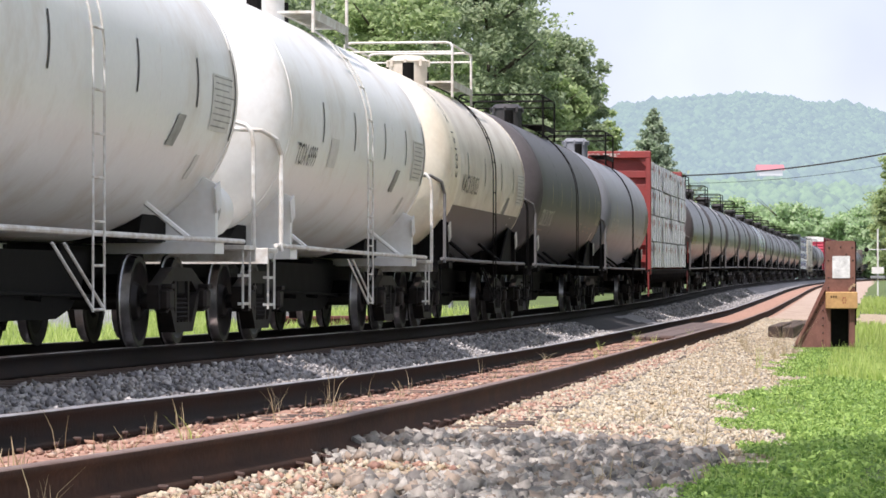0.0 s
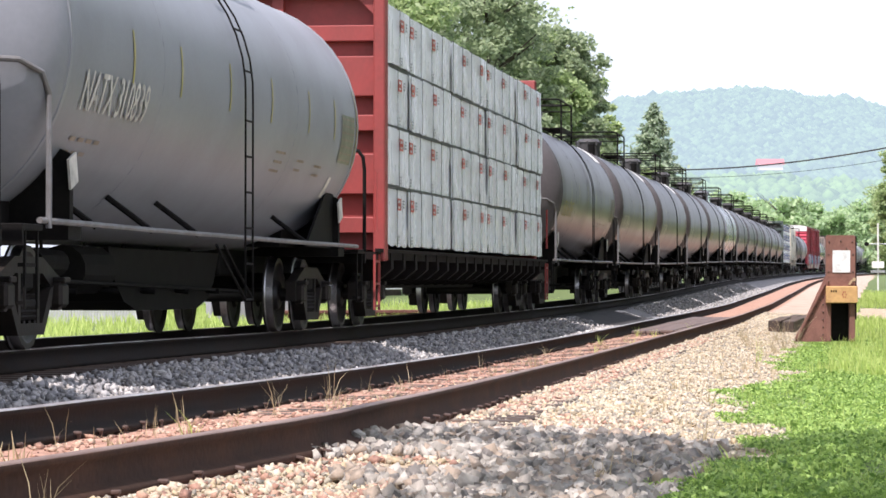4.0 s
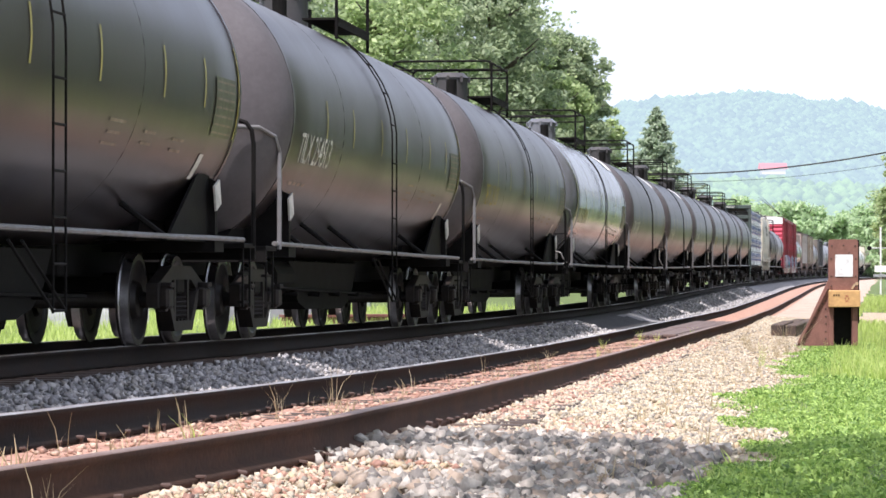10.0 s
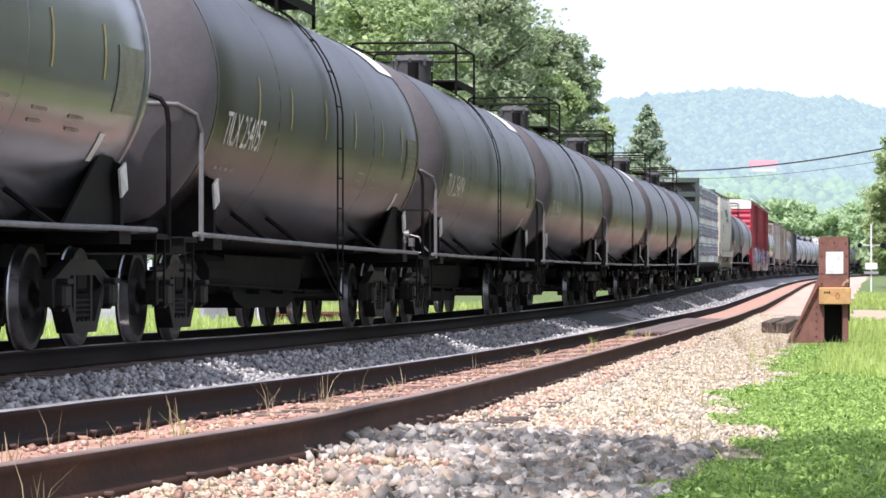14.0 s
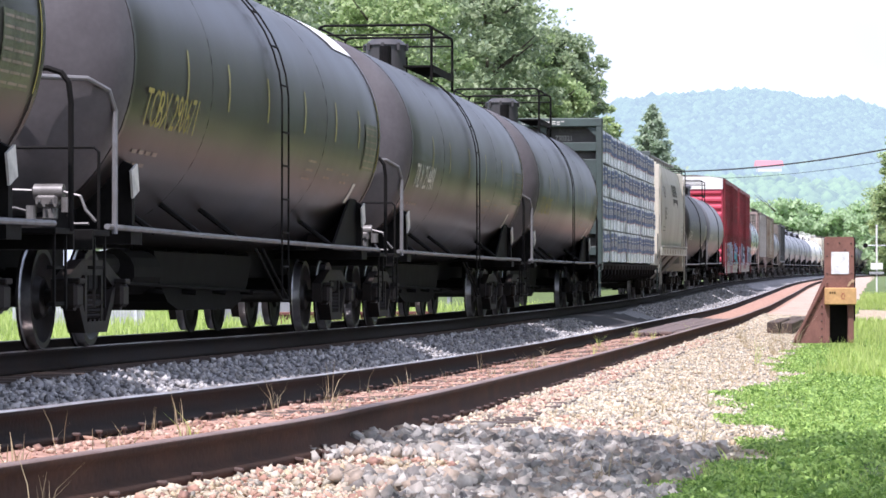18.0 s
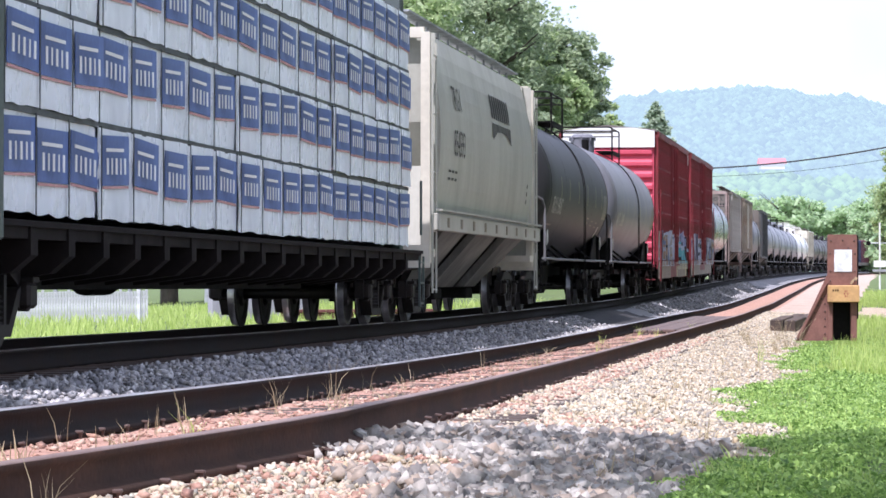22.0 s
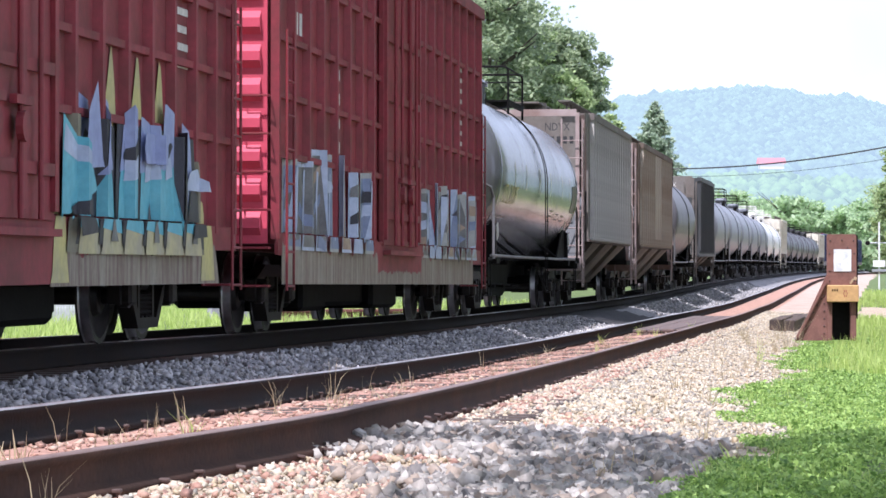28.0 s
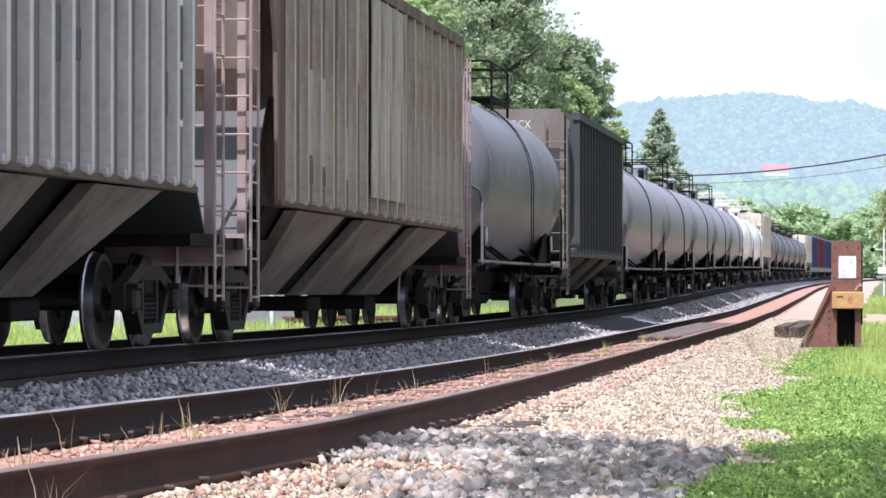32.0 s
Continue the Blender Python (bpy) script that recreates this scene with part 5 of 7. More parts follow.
        part("white_top_patch", shared("white_top_patch:" + key, cover, WHITE, True), car, None, "white painted patch on the tank top")

    # markings
    if strips:
        short = [(y, zc - 0.24, 0.06, 0.48) for y in ((-nose + 2.3, -nose + 4.3, -1.0, 1.3, end - 3.6, end - 1.8) if L > 16 else (-nose + 2.2, -nose + 4.6, 1.4, end - 2.0))]
        for y0, w0, su, sw in short + [(-nose + 0.02, zc - 0.45, 0.07, 0.95), (end - 0.14, zc - 0.5, 0.07, 0.95)]:
            part("reflective_strip", patch_mesh("reflective_strip:%s:%g:%g" % (key, y0, sw), [(y0, w0, su, sw)], strip_paint, on), car, None, "thin vertical reflective strip")
    if mark:
        part("lettering", letters(mark, 0.36 if paint is WHITETANK else 0.42 if belly else 0.50, mark_paint, lambda u, w: on(-nose + (1.5 if belly else 0.60) + u, zc - (0.72 if paint is CHARCOAL else 0.42 if belly else 0.56) + w, 0.022)), car, None, "reporting mark " + mark)
        if mark_paint is BLETTER and not belly:
            part("overpainted_mark", patch_mesh("overpainted_mark:" + key, [(-nose + 2.85, zc - 0.52, 0.55, 0.36)], FADEDPANEL, on), car, None, "grey overpainted square after the mark")
        fine = [(-nose + 0.8 + 0.28 * k, zc - 0.84 - 0.13 * r, 0.19, 0.04) for r in range(2) for k in range(4 - r)]
        if mark_paint is not BLETTER:
            part("fine_print", patch_mesh("fine_print:" + key, fine, PRINT, on), car, None, "two rows of illegible print")
    if data_panel:
        part("data_panel", patch_mesh("data_panel:" + key, [(end - 1.25, zc - 0.43, 0.95, 0.57) if mark_paint is BLETTER else (end - 1.25, zc - 0.50, 0.95, 0.60)], FADEDPANEL if mark_paint is BLETTER else PALEPANEL if paint in (SILVER, GREYTANK, PALETANK) else PANEL, on), car, None, "greenish data panel" if mark_paint is not BLETTER else "pale data panel")
        if mark_paint is not BLETTER:
            rows = [(end - 1.22 + 0.305 * (k % 3), zc - 0.47 + 0.085 * (k // 3), 0.27, 0.022) for k in range(21)]
            part("panel_print", patch_mesh("panel_print:" + key, rows, DARKMARK if mark_paint is BLETTER else PRINT, lambda u, w: on(u, w, 0.010)), car, None, "illegible print on the data panel")
            small = [(u, zc - w, su, 0.03) for u, w, su in ((2.0, 0.55, 0.6), (2.05, 0.66, 0.5), (2.0, 0.77, 0.55), (3.4, 0.6, 0.45), (3.4, 0.71, 0.4), (4.6, 0.62, 0.5), (4.65, 0.73, 0.45))]
            for k, row in enumerate(small):
                part("stencil", patch_mesh("stencil_line:%d:%s" % (k, key), [row], PRINT, on), car, None, "illegible stencilled print")
        else:
            rows = [(end - 1.2 + 0.07 * (k % 2), zc - 0.39 + 0.062 * k, 0.72 + 0.10 * (k % 3), 0.014) for k in range(9)]
            part("panel_print", patch_mesh("panel_print:" + key, rows, FAINTPRINT, lambda u, w: on(u, w, 0.010)), car, None, "faint illegible print on the data panel")
            part("routing_card", patch_mesh("routing_card:" + key, [(end - 2.5, zc - 0.66, 0.34, 0.32)], FAINTPRINT, lambda u, w: on(u + 0.6 * (w - zc), w, 0.012)), car, None, "slanting grey routing card")
        part("white_card", patch_mesh("white_card:" + key, [(end - 1.35, zc - 0.98, 0.18, 0.28)], LETTER if mark_paint is not BLETTER else FADEDPANEL, on), car)

    # underframe
    def stub(bm):
        box(bm, 0, 0, 0.86, 0.56, 3.6, 0.34, 0.02)
        prism(bm, [(-1.5, 1.05), (1.2, 1.05), (0.9, zc - R * 0.75), (0.0, zc - R * 0.62)], "x", -0.9, 0.9)
    for s in (-1, 1):
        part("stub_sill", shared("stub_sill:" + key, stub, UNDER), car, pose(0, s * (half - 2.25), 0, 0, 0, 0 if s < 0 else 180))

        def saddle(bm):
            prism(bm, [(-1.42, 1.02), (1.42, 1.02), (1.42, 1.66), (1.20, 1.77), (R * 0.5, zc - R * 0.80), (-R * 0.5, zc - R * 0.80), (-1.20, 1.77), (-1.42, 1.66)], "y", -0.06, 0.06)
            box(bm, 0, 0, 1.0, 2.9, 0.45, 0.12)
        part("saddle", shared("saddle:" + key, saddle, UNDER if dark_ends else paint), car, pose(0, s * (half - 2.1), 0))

        part("placard_holder", shared("placard_holder", lambda bm: box(bm, 0, 0, 0, 0.02, 0.26, 0.26), LETTER if dark_ends else WHITE), car, pose(1.435, s * (half - 2.1) - 0.02, 1.52, 0, 0, 0) @ Matrix.Rotation(0.3, 4, "X"), "pale placard on the bolster plate")
        # near-black triangle added for the bolster's shade and reflection on the tank
        if s > 0 and dark_ends:
            for q in (-1, 1):
                part("end_gusset", shared("end_gusset:%d:%s" % (q, key), lambda bm: prism(bm, [(-2.0, 1.04), (-0.02, 1.04), (-0.02, 1.72), (-0.55, 1.74)], "x", q * 1.335 - 0.015, q * 1.335 + 0.015), UNDER if dark_ends else paint), car, pose(0, half - 2.1, 0))

        def platform(bm):
            box(bm, 0, 0, 1.02, 2.96, 0.62, 0.05, 0.005)
            box(bm, 0, -0.30, 0.95, 2.96, 0.05, 0.16)
            for q in (-1, 1):
                box(bm, q * 1.42, 0.05, 0.72, 0.05, 0.40, 0.03)
                box(bm, q * 1.42, 0.05, 0.42, 0.05, 0.40, 0.03)
                for e in (-0.14, 0.24):
                    box(bm, q * 1.45, e, 0.68, 0.02, 0.03, 0.62)
        part("end_platform", shared("end_platform:" + key, platform, UNDER if rail_paint is not WHITEPIPE else rail_paint), car, pose(0, s * (half - 0.62), 0, 0, 0, 0 if s < 0 else 180))

        def grab(bm):
            if s < 0:
                pipe(bm, [(-1.48, 0, 1.02), (-1.48, 0, 2.1), (-1.44, -0.08, 2.28), (-1.30, -0.28, 2.37), (-0.8, -0.62, 2.38), (0.8, -0.62, 2.38), (1.30, -0.28, 2.37), (1.44, -0.08, 2.28), (1.48, 0, 2.1), (1.48, 0, 1.02)], 0.026, 8)
                return
            pipe(bm, [(0.95, 0, 1.9), (0.95, 0, 2.38), (1.28, 0, 2.38), (1.40, 0, 2.34), (1.46, 0, 2.26), (1.48, 0, 2.1), (1.48, 0, 1.02)], 0.025, 8)
        off = 1.12 if s < 0 else 0.42
        # rear rails take near-black paint for the shade at that end
        for r in (0, 180) if s > 0 else (0,):
            part("grab_rail", shared("grab_rail:%d" % s, grab, rail_paint if s < 0 else (UNDER if rail_paint is GREYPIPE else rail_paint)), car, pose(0, s * (half - off), 0, 0, 0, r))
        truck(car, s * (half - 2.09))

    def side_rail(bm):
        pipe(bm, [(1.46, -half + 0.9, 1.08), (1.46, -half + 2.6, 1.08), (1.50, -half + 4.5, 1.07), (1.50, half - 4.5, 1.07), (1.46, half - 2.6, 1.08), (1.46, half - 0.9, 1.08)], 0.026, 8)
    for r in (0, 180):
        part("side_rail", shared("side_rail:" + key, side_rail, rail_paint), car, pose(0, 0, 0, 0, 0, r))

    def strut(bm):
        rod(bm, (R * math.cos(-0.85), -0.06, zc + R * math.sin(-0.85)), (1.47, 0.06, 1.06), 0.028, 6)
    for y in (-end + 1.0, -end + 3.2, -2.0, end - 3.0) if dark_ends else (-end + 1.2, end - 1.9):
        part("tank_strut", shared("tank_strut:" + key, strut, UNDER if rail_paint is not WHITEPIPE else paint), car, pose(0, y, 0))

    def cylinder(bm):
        rod(bm, (0.25, -2.6, 0.72), (0.25, -1.3, 0.72), 0.24, 14)
        rod(bm, (-0.3, -0.9, 0.7), (-0.3, 0.2, 0.7), 0.16, 12)
        rod(bm, (0.0, -5.5, 0.66), (0.0, 5.5, 0.66), 0.035, 6)
        # low near-black mass added to fill the dark space beneath the tank
        prism(bm, [(-1.3, 0.95), (-1.0, 0.60), (-0.6, 0.40), (0.0, 0.30), (3.0, 0.30), (3.6, 0.40), (4.0, 0.60), (4.3, 0.95)], "x", -0.40, 0.40)
        rod(bm, (-0.1, 1.9, 0.62), (-0.1, 3.1, 0.62), 0.21, 14)
        rod(bm, (0.3, -4.0, 0.78), (0.3, -3.0, 0.78), 0.13, 12)
        for k in range(5):
            rod(bm, (-0.55, -3.4 + 1.7 * k, 0.58 + 0.05 * (k % 2)), (0.55, -3.2 + 1.7 * k, 0.50), 0.03, 6)
            rod(bm, (0.2, -3.2 + 1.7 * k, 0.52), (0.2, -3.2 + 1.7 * k, 1.0), 0.018, 6)
        rod(bm, (0.5, -5.2, 0.62), (0.5, 5.2, 0.50), 0.02, 6)
        rod(bm, (-0.5, -5.2, 0.50), (-0.5, 5.2, 0.44), 0.02, 6)
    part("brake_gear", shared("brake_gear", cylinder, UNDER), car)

    # ladder, platform and dome
    lad = UNDER if rail_paint is not WHITEPIPE else rail_paint

    def stringer(bm):
        pts = [(R + 0.07, 0, 0.40), (R + 0.07, 0, zc - 0.1)]
        for i in range(9):
            a = 0.06 + 1.15 * i / 8
            pts.append(((R + 0.07) * math.cos(a), 0, zc + (R + 0.07) * math.sin(a)))
        pipe(bm, pts, 0.011, 6)
    for e in (-0.2, 0.2):
        part("ladder_stringer", shared("ladder_stringer:" + key, stringer, lad), car, pose(0, -0.35 + e, 0))
        part("ladder_brace", shared("ladder_brace:" + key, lambda bm: rod(bm, (R + 0.07, 0, 0.42), (R - 0.05, -0.9, 0.97), 0.014, 6), lad), car, pose(0, -0.35 + e, 0))
    rung = shared("rung", lambda bm: rod(bm, (0, -0.21, 0), (0, 0.21, 0), 0.012, 6), lad)
    for k in range(6):
        part("rung", rung, car, pose(R + 0.07, -0.35, 0.42 + k * 0.37))
    for k in range(4):
        a = 0.12 + k * 0.27
        part("rung", rung, car, pose((R + 0.07) * math.cos(a), -0.35, zc + (R + 0.07) * math.sin(a)))

    top = zc + R
    rail_mat = big_rail or UNDER
    c0, c1 = -0.75, 1.95
    part("top_platform", shared("top_platform:" + key, lambda bm: (box(bm, 0.72, (c0 + c1) / 2, top + 0.02, 0.5, c1 - c0, 0.03), box(bm, -0.72, (c0 + c1) / 2, top + 0.02, 0.5, c1 - c0, 0.03),
                                                                   box(bm, 0.95, (c0 + c1) / 2, top - 0.02, 0.03, c1 - c0, 0.12)), rail_mat), car)

    def loop_x(bm):
        pipe(bm, [(-0.94, 0, top - 0.25), (-0.94, 0, top + 0.62), (-0.91, 0, top + 0.68), (-0.84, 0, top + 0.70), (0.84, 0, top + 0.70), (0.91, 0, top + 0.68), (0.94, 0, top + 0.62), (0.94, 0, top - 0.25)], 0.024, 6)

    def bar_x(bm):
        pipe(bm, [(-0.94, 0, top + 0.54), (0.94, 0, top + 0.54)], 0.018, 6)
    for y in (c0, c1):
        part("handrail", shared("handrail:" + key, loop_x, rail_mat), car, pose(0, y, 0))
        part("handrail_bar", shared("handrail_bar:" + key, bar_x, rail_mat), car, pose(0, y, 0))
    for x in (-0.94, 0.94):
        part("handrail_side", shared("handrail_side:" + key, lambda bm: pipe(bm, [(0, c0, top + 0.66), (0, c1, top + 0.66)], 0.020, 6), rail_mat), car, pose(x, 0, 0))

    def dome(bm):
        bmesh.ops.create_cone(bm, cap_ends=True, segments=24, radius1=dome_r, radius2=dome_r, depth=0.50, matrix=Matrix.Translation((0, 0.45, top + 0.22)))
        bmesh.ops.create_cone(bm, cap_ends=True, segments=24, radius1=dome_r + 0.03, radius2=dome_r * 0.75, depth=0.10, matrix=Matrix.Translation((0, 0.45, top + 0.50)))
        for k in range(8):
            a = k * 0.785
            box(bm, (dome_r + 0.02) * math.cos(a), 0.45 + (dome_r + 0.02) * math.sin(a), top + 0.42, 0.05, 0.05, 0.12)
    part("dome", shared("dome:%s:%g" % (key, dome_r), dome, WHITE if paint is WHITETANK else CHARCOAL if paint in (BLACK, MATTBLACK) else paint, True), car)

    for vx, vy, vr, vh in ((0.2, -0.95, 0.10, 0.34), (-0.3, -0.75, 0.14, 0.26), (0.2, 1.05, 0.09, 0.30)):
        part("valve", shared("valve:%g" % vr, lambda bm: rod(bm, (0, 0, -0.04), (0, 0, vh), vr, 12), UNDER), car, pose(vx, vy, top))
    couplers(car, half)
    return car


def brake_valves(car, y):
    """Brake valve on the end platform, with its reservoirs, pipes and bracket."""
    def body(bm):
        box(bm, 0.98, 0.02, 1.30, 0.20, 0.16, 0.12, 0.03)
        box(bm, 1.00, 0.02, 1.19, 0.12, 0.12, 0.12, 0.02)
        rod(bm, (0.86, 0.02, 1.38), (1.12, 0.02, 1.38), 0.07, 12)
        rod(bm, (1.16, -0.02, 1.20), (1.16, -0.02, 1.33), 0.05, 10)
        rod(bm, (0.84, -0.02, 1.14), (0.84, -0.02, 1.26), 0.045, 10)
        for k in range(4):
            box(bm, 0.92 + 0.05 * k, -0.075, 1.30 - 0.04 * (k % 2), 0.025, 0.03, 0.025)
    part("brake_valve", shared("brake_valve", body, VALVE, True), car, pose(0, y, 0), "grey brake valve")
    for k, pts in enumerate(([(0.40, 0.0, 1.34), (0.60, 0.0, 1.40), (0.84, 0.0, 1.39)], [(0.42, 0.1, 1.10), (0.58, -0.02, 1.22), (0.70, -0.05, 1.24), (0.84, 0.0, 1.20)],
                             [(1.12, 0, 1.38), (1.28, -0.02, 1.34), (1.33, -0.04, 1.22), (1.42, -0.04, 1.12)], [(1.16, 0, 1.18), (1.22, -0.03, 1.10), (1.36, -0.05, 1.10)])):
        part("brake_pipe", shared("brake_pipe:%d" % k, lambda bm: pipe(bm, pts, 0.014, 6), VALVE), car, pose(0, y, 0))
    part("grab_iron", shared("grab_iron", lambda bm: pipe(bm, [(1.46, -0.1, 1.05), (1.46, -0.1, 1.72), (1.42, -0.1, 1.76), (0.72, -0.1, 1.76)], 0.014, 6), UNDER), car, pose(0, y, 0))


# ---------------------------------------------------------------- lumber cars


def lumber_car(label, L, load0, load1, frame_paint, tiers, blue):
    """A centre-beam flat car loaded with wrapped lumber on both sides."""
    car = tagged(new("lumber_flat_car"), label, "flat car", "cars of the freight train")
    half = L / 2
    floor = 1.06
    top = 4.62

    def sill(bm):
        box(bm, 0, 0, 0.98, 2.9, L - 1.4, 0.10)
        for q in (-1, 1):
            box(bm, q * 1.46, 0, 1.05, 0.05, L - 1.5, 0.05)
        n = int((L - 3) / 1.22)
        for k in range(n):
            y = -(n - 1) * 0.61 + k * 1.22
            for q in (-1, 1):
                prism(bm, [(q * 1.47, 1.05), (q * 1.47, 0.80), (q * 1.30, 0.66), (q * 0.6, 0.56), (q * 0.6, 1.05)][::q], "y", y - 0.11, y + 0.11)
    part("deck", shared("deck:%g" % L, sill, DECKBROWN), car, None, "brown steel deck with rows of stake pockets")

    def spine(bm):
        box(bm, 0, 0, 0.80, 0.7, L - 1.6, 0.34)
        prism(bm, [(4.3 - half, 0.92), (5.6 - half, 0.52), (half - 5.6, 0.52), (half - 4.3, 0.92)], "x", -0.45, 0.50)
    part("centre_sill", shared("centre_sill:%g" % L, spine, UNDER), car)
    part("brake_cylinder", shared("brake_cylinder", lambda bm: rod(bm, (-0.3, -1.6, 0.62), (-0.3, -0.6, 0.62), 0.17, 14), UNDER, True), car)
    for x, y, z in ((0.62, 0, 0.66), (-0.62, 0.4, 0.60)):
        part("brake_rod", shared("brake_rod:%g" % L, lambda bm: rod(bm, (0, 5.2 - half, 0), (0, half - 5.2, 0.06), 0.02, 6), UNDER), car, pose(x, y, z))
    part("centre_beam", shared("centre_beam:%g:%g" % (load0, load1), lambda bm: box(bm, 0, (load0 + load1) / 2, (floor + top) / 2, 0.10, load1 - load0, top - floor - 0.1), frame_paint), car)

    for y, r in ((load0 - 0.24, 0), (load1 + 0.24, 180)):
        wall = part("bulkhead", shared("bulkhead", lambda bm: box(bm, 0, 0.12, (floor + top) / 2, 2.8, 0.03, top - floor), BULKSHEET if blue else frame_paint), car, pose(0, y, 0, 0, 0, r) @ Matrix.Diagonal((1.0 if r == 0 else 0.86, 1, 1, 1)))
        part("top_beam", shared("top_beam", lambda bm: box(bm, 0, 0, top + 0.02, 3.0, 0.34, 0.22, 0.02), frame_paint), wall)
        for q in (-1, 1):
            part("corner_post", shared("corner_post", lambda bm: box(bm, 0, 0, (0.9 + top) / 2 + 0.06, 0.16, 0.32, top - 0.8, 0.02), frame_paint), wall, pose(q * 1.42, 0, 0))
            part("corner_gusset", shared("corner_gusset:%d" % q, lambda bm: prism(bm, [(q * 1.36, top - 0.08), (q * 1.08, top - 0.08), (q * 1.36, top - 0.36)][::q], "y", -0.10, -0.06), frame_paint), wall)
        part("middle_post", shared("middle_post", lambda bm: box(bm, 0, 0.02, (floor + top) / 2, 0.15, 0.19, top - floor - 0.02), frame_paint), wall)
        for z, tall in ((4.03, 0.22), (3.44, 0.55), (2.80, 0.22), (2.10, 0.55), (1.40, 0.22)):
            part("crossbar", shared("crossbar:%g" % tall, lambda bm: box(bm, 0, 0.024, 0, 2.8, 0.15, tall, 0.012), frame_paint), wall, pose(0, 0, z))

    h = (top - 0.12 - floor - 0.06) / tiers
    edges = [load0, -8.1, -1.95, 4.1, load1] if blue else [load0, -8.5, -3.64, 1.24, 6.12, load1]
    pitch = 1.22

    def navy(bm):
        box(bm, 0.702, 0, h * 0.12, 0.006, 1.0, h * 0.52)

    def bars(bm):
        for j in range(5):
            box(bm, 0.707, -0.33 + 0.165 * j, h * 0.06, 0.006, 0.04 if j % 2 else 0.065, h * 0.17)
        box(bm, 0.707, -0.05, h * 0.23, 0.006, 0.66, 0.03)

    def line(bm):
        box(bm, 0.702, 0, h * -0.16, 0.006, 0.96, 0.022)

    def red_square(bm):
        for z, sz in ((h * 0.30, 0.025), (h * 0.21, 0.045), (h * 0.13, 0.025)):
            box(bm, 0.702, 0.17, z, 0.006, 0.32, sz)
        for e in (0.03, 0.31):
            box(bm, 0.702, e, h * 0.215, 0.006, 0.04, 0.13)

    def grey_mark(bm):
        for j in range(3):
            box(bm, 0.702, 0, -0.045 * j, 0.006, 0.12, 0.022)
    for q in (-1, 1):
        for r in range(tiers):
            for k, (y0, y1) in enumerate(zip(edges, edges[1:])):
                bl = y1 - y0
                y = (y0 + y1) / 2
                z = floor + 0.06 + h * (r + 0.5)
                jit = ((k * 7 + r * 13) % 5 - 2) * 0.010

                def pack(bm):
                    bmesh.ops.create_grid(bm, x_segments=70, y_segments=12, size=0.5)
                    for v in bm.verts:
                        a, b = v.co.x * bl, v.co.y
                        fold = noise.noise(Vector((a * 0.9 + 3 * r + b, b * 1.8 + a * 0.5, k * 3.7))) * 0.016 + abs(noise.noise(Vector((a * 2.2 - b * 3.0, b * 1.5, r + k)))) * 0.016 + abs(noise.noise(Vector((a * 1.5 + b * 4.0, b * 2.0, r - k)))) * 0.010
                        sag = (0.5 - b) * 0.05 * abs(noise.noise(Vector((a * 1.6, r * 2.0, k * 1.3)))) + 0.012 * noise.noise(Vector((a * 0.8, r, k)))
                        v.co = Vector((0.682 + fold * 0.9, a * (1 - 0.02 / bl), b * (h - 0.05) - sag))
                    box(bm, -0.005, 0, 0, 1.33, bl - 0.03, h - 0.06, 0.02)
                b = part("lumber_pack", shared("lumber_pack:%g:%g:%d" % (h, bl, (r * 5 + k) % 4), pack, WRAP, True), car, pose(q * (0.74 + jit), y, z, 0, 0, 0 if q > 0 else 180),
                         "white plastic-wrapped pack of lumber" if not blue else "white pack of lumber printed with navy blocks")
                if q < 0:
                    continue
                pitch = bl / round(bl / 1.22)
                u = y0 + 0.06
                odd = k
                while u < y1 - 0.03:
                    part("strap", shared("strap:%g" % h, lambda bm: prism(bm, [(-0.70, h / 2 - 0.036), (-0.70, h / 2 - 0.024), (0.715, h / 2 - 0.024), (0.715, -h / 2), (0.708, -h / 2), (0.708, h / 2 - 0.036)], "y", -0.011, 0.011), STRAP), b, pose(0, u - y, 0))
                    if blue:
                        at = pose(0, u + 0.59 + random.uniform(-0.05, 0.05) - y, random.uniform(-0.03, 0.03), random.uniform(-2.0, 2.0))
                        part("navy_print", shared("navy_print:%g" % h, navy, WRAPBLUE), b, at, "navy printed block")
                        part("white_print", shared("white_print:%g" % h, bars, WHITE), b, at, "plain pale bars on the navy block")
                        part("red_line", shared("red_line:%g" % h, line, WRAPPINK), b, at)
                    if not blue and odd % 2 and u + 0.9 < y1:
                        part("red_print", shared("red_print:%g" % h, red_square, WRAPRED), b, pose(0, u + 0.12 - y, 0), "red printed square with pale centre")
                        part("grey_print", shared("grey_print", grey_mark, WRAPGREY), b, pose(0, u + 0.72 - y, h * 0.28), "small grey illegible print")
                        part("grey_print", shared("grey_print", grey_mark, WRAPGREY), b, pose(0, u + 0.25 - y, -h * 0.33))
                    u += pitch
                    odd += 1
            if q > 0 and r:
                def batten(bm):
                    box(bm, 1.40, (load0 + load1) / 2, floor + 0.05 + h * r, 0.05, load1 - load0, 0.05)
                part("batten", shared("batten:%g:%d" % (load0, r), batten, STRAP), car, None, "dark batten between tiers")
    for s in (-1, 1):
        truck(car, s * (half - 2.65))

        def step(bm):
            for e in (-0.2, 0.2):
                box(bm, 1.46, e, 0.62, 0.03, 0.04, 0.75)
            for z in (0.3, 0.6, 0.9):
                box(bm, 1.46, 0, z, 0.03, 0.4, 0.03)
            pipe(bm, [(1.5, -0.35, 2.1), (1.5, -0.35, 1.3)], 0.02)
        part("step", shared("step", step, frame_paint), car, pose(0, s * (half - 0.75), 0))
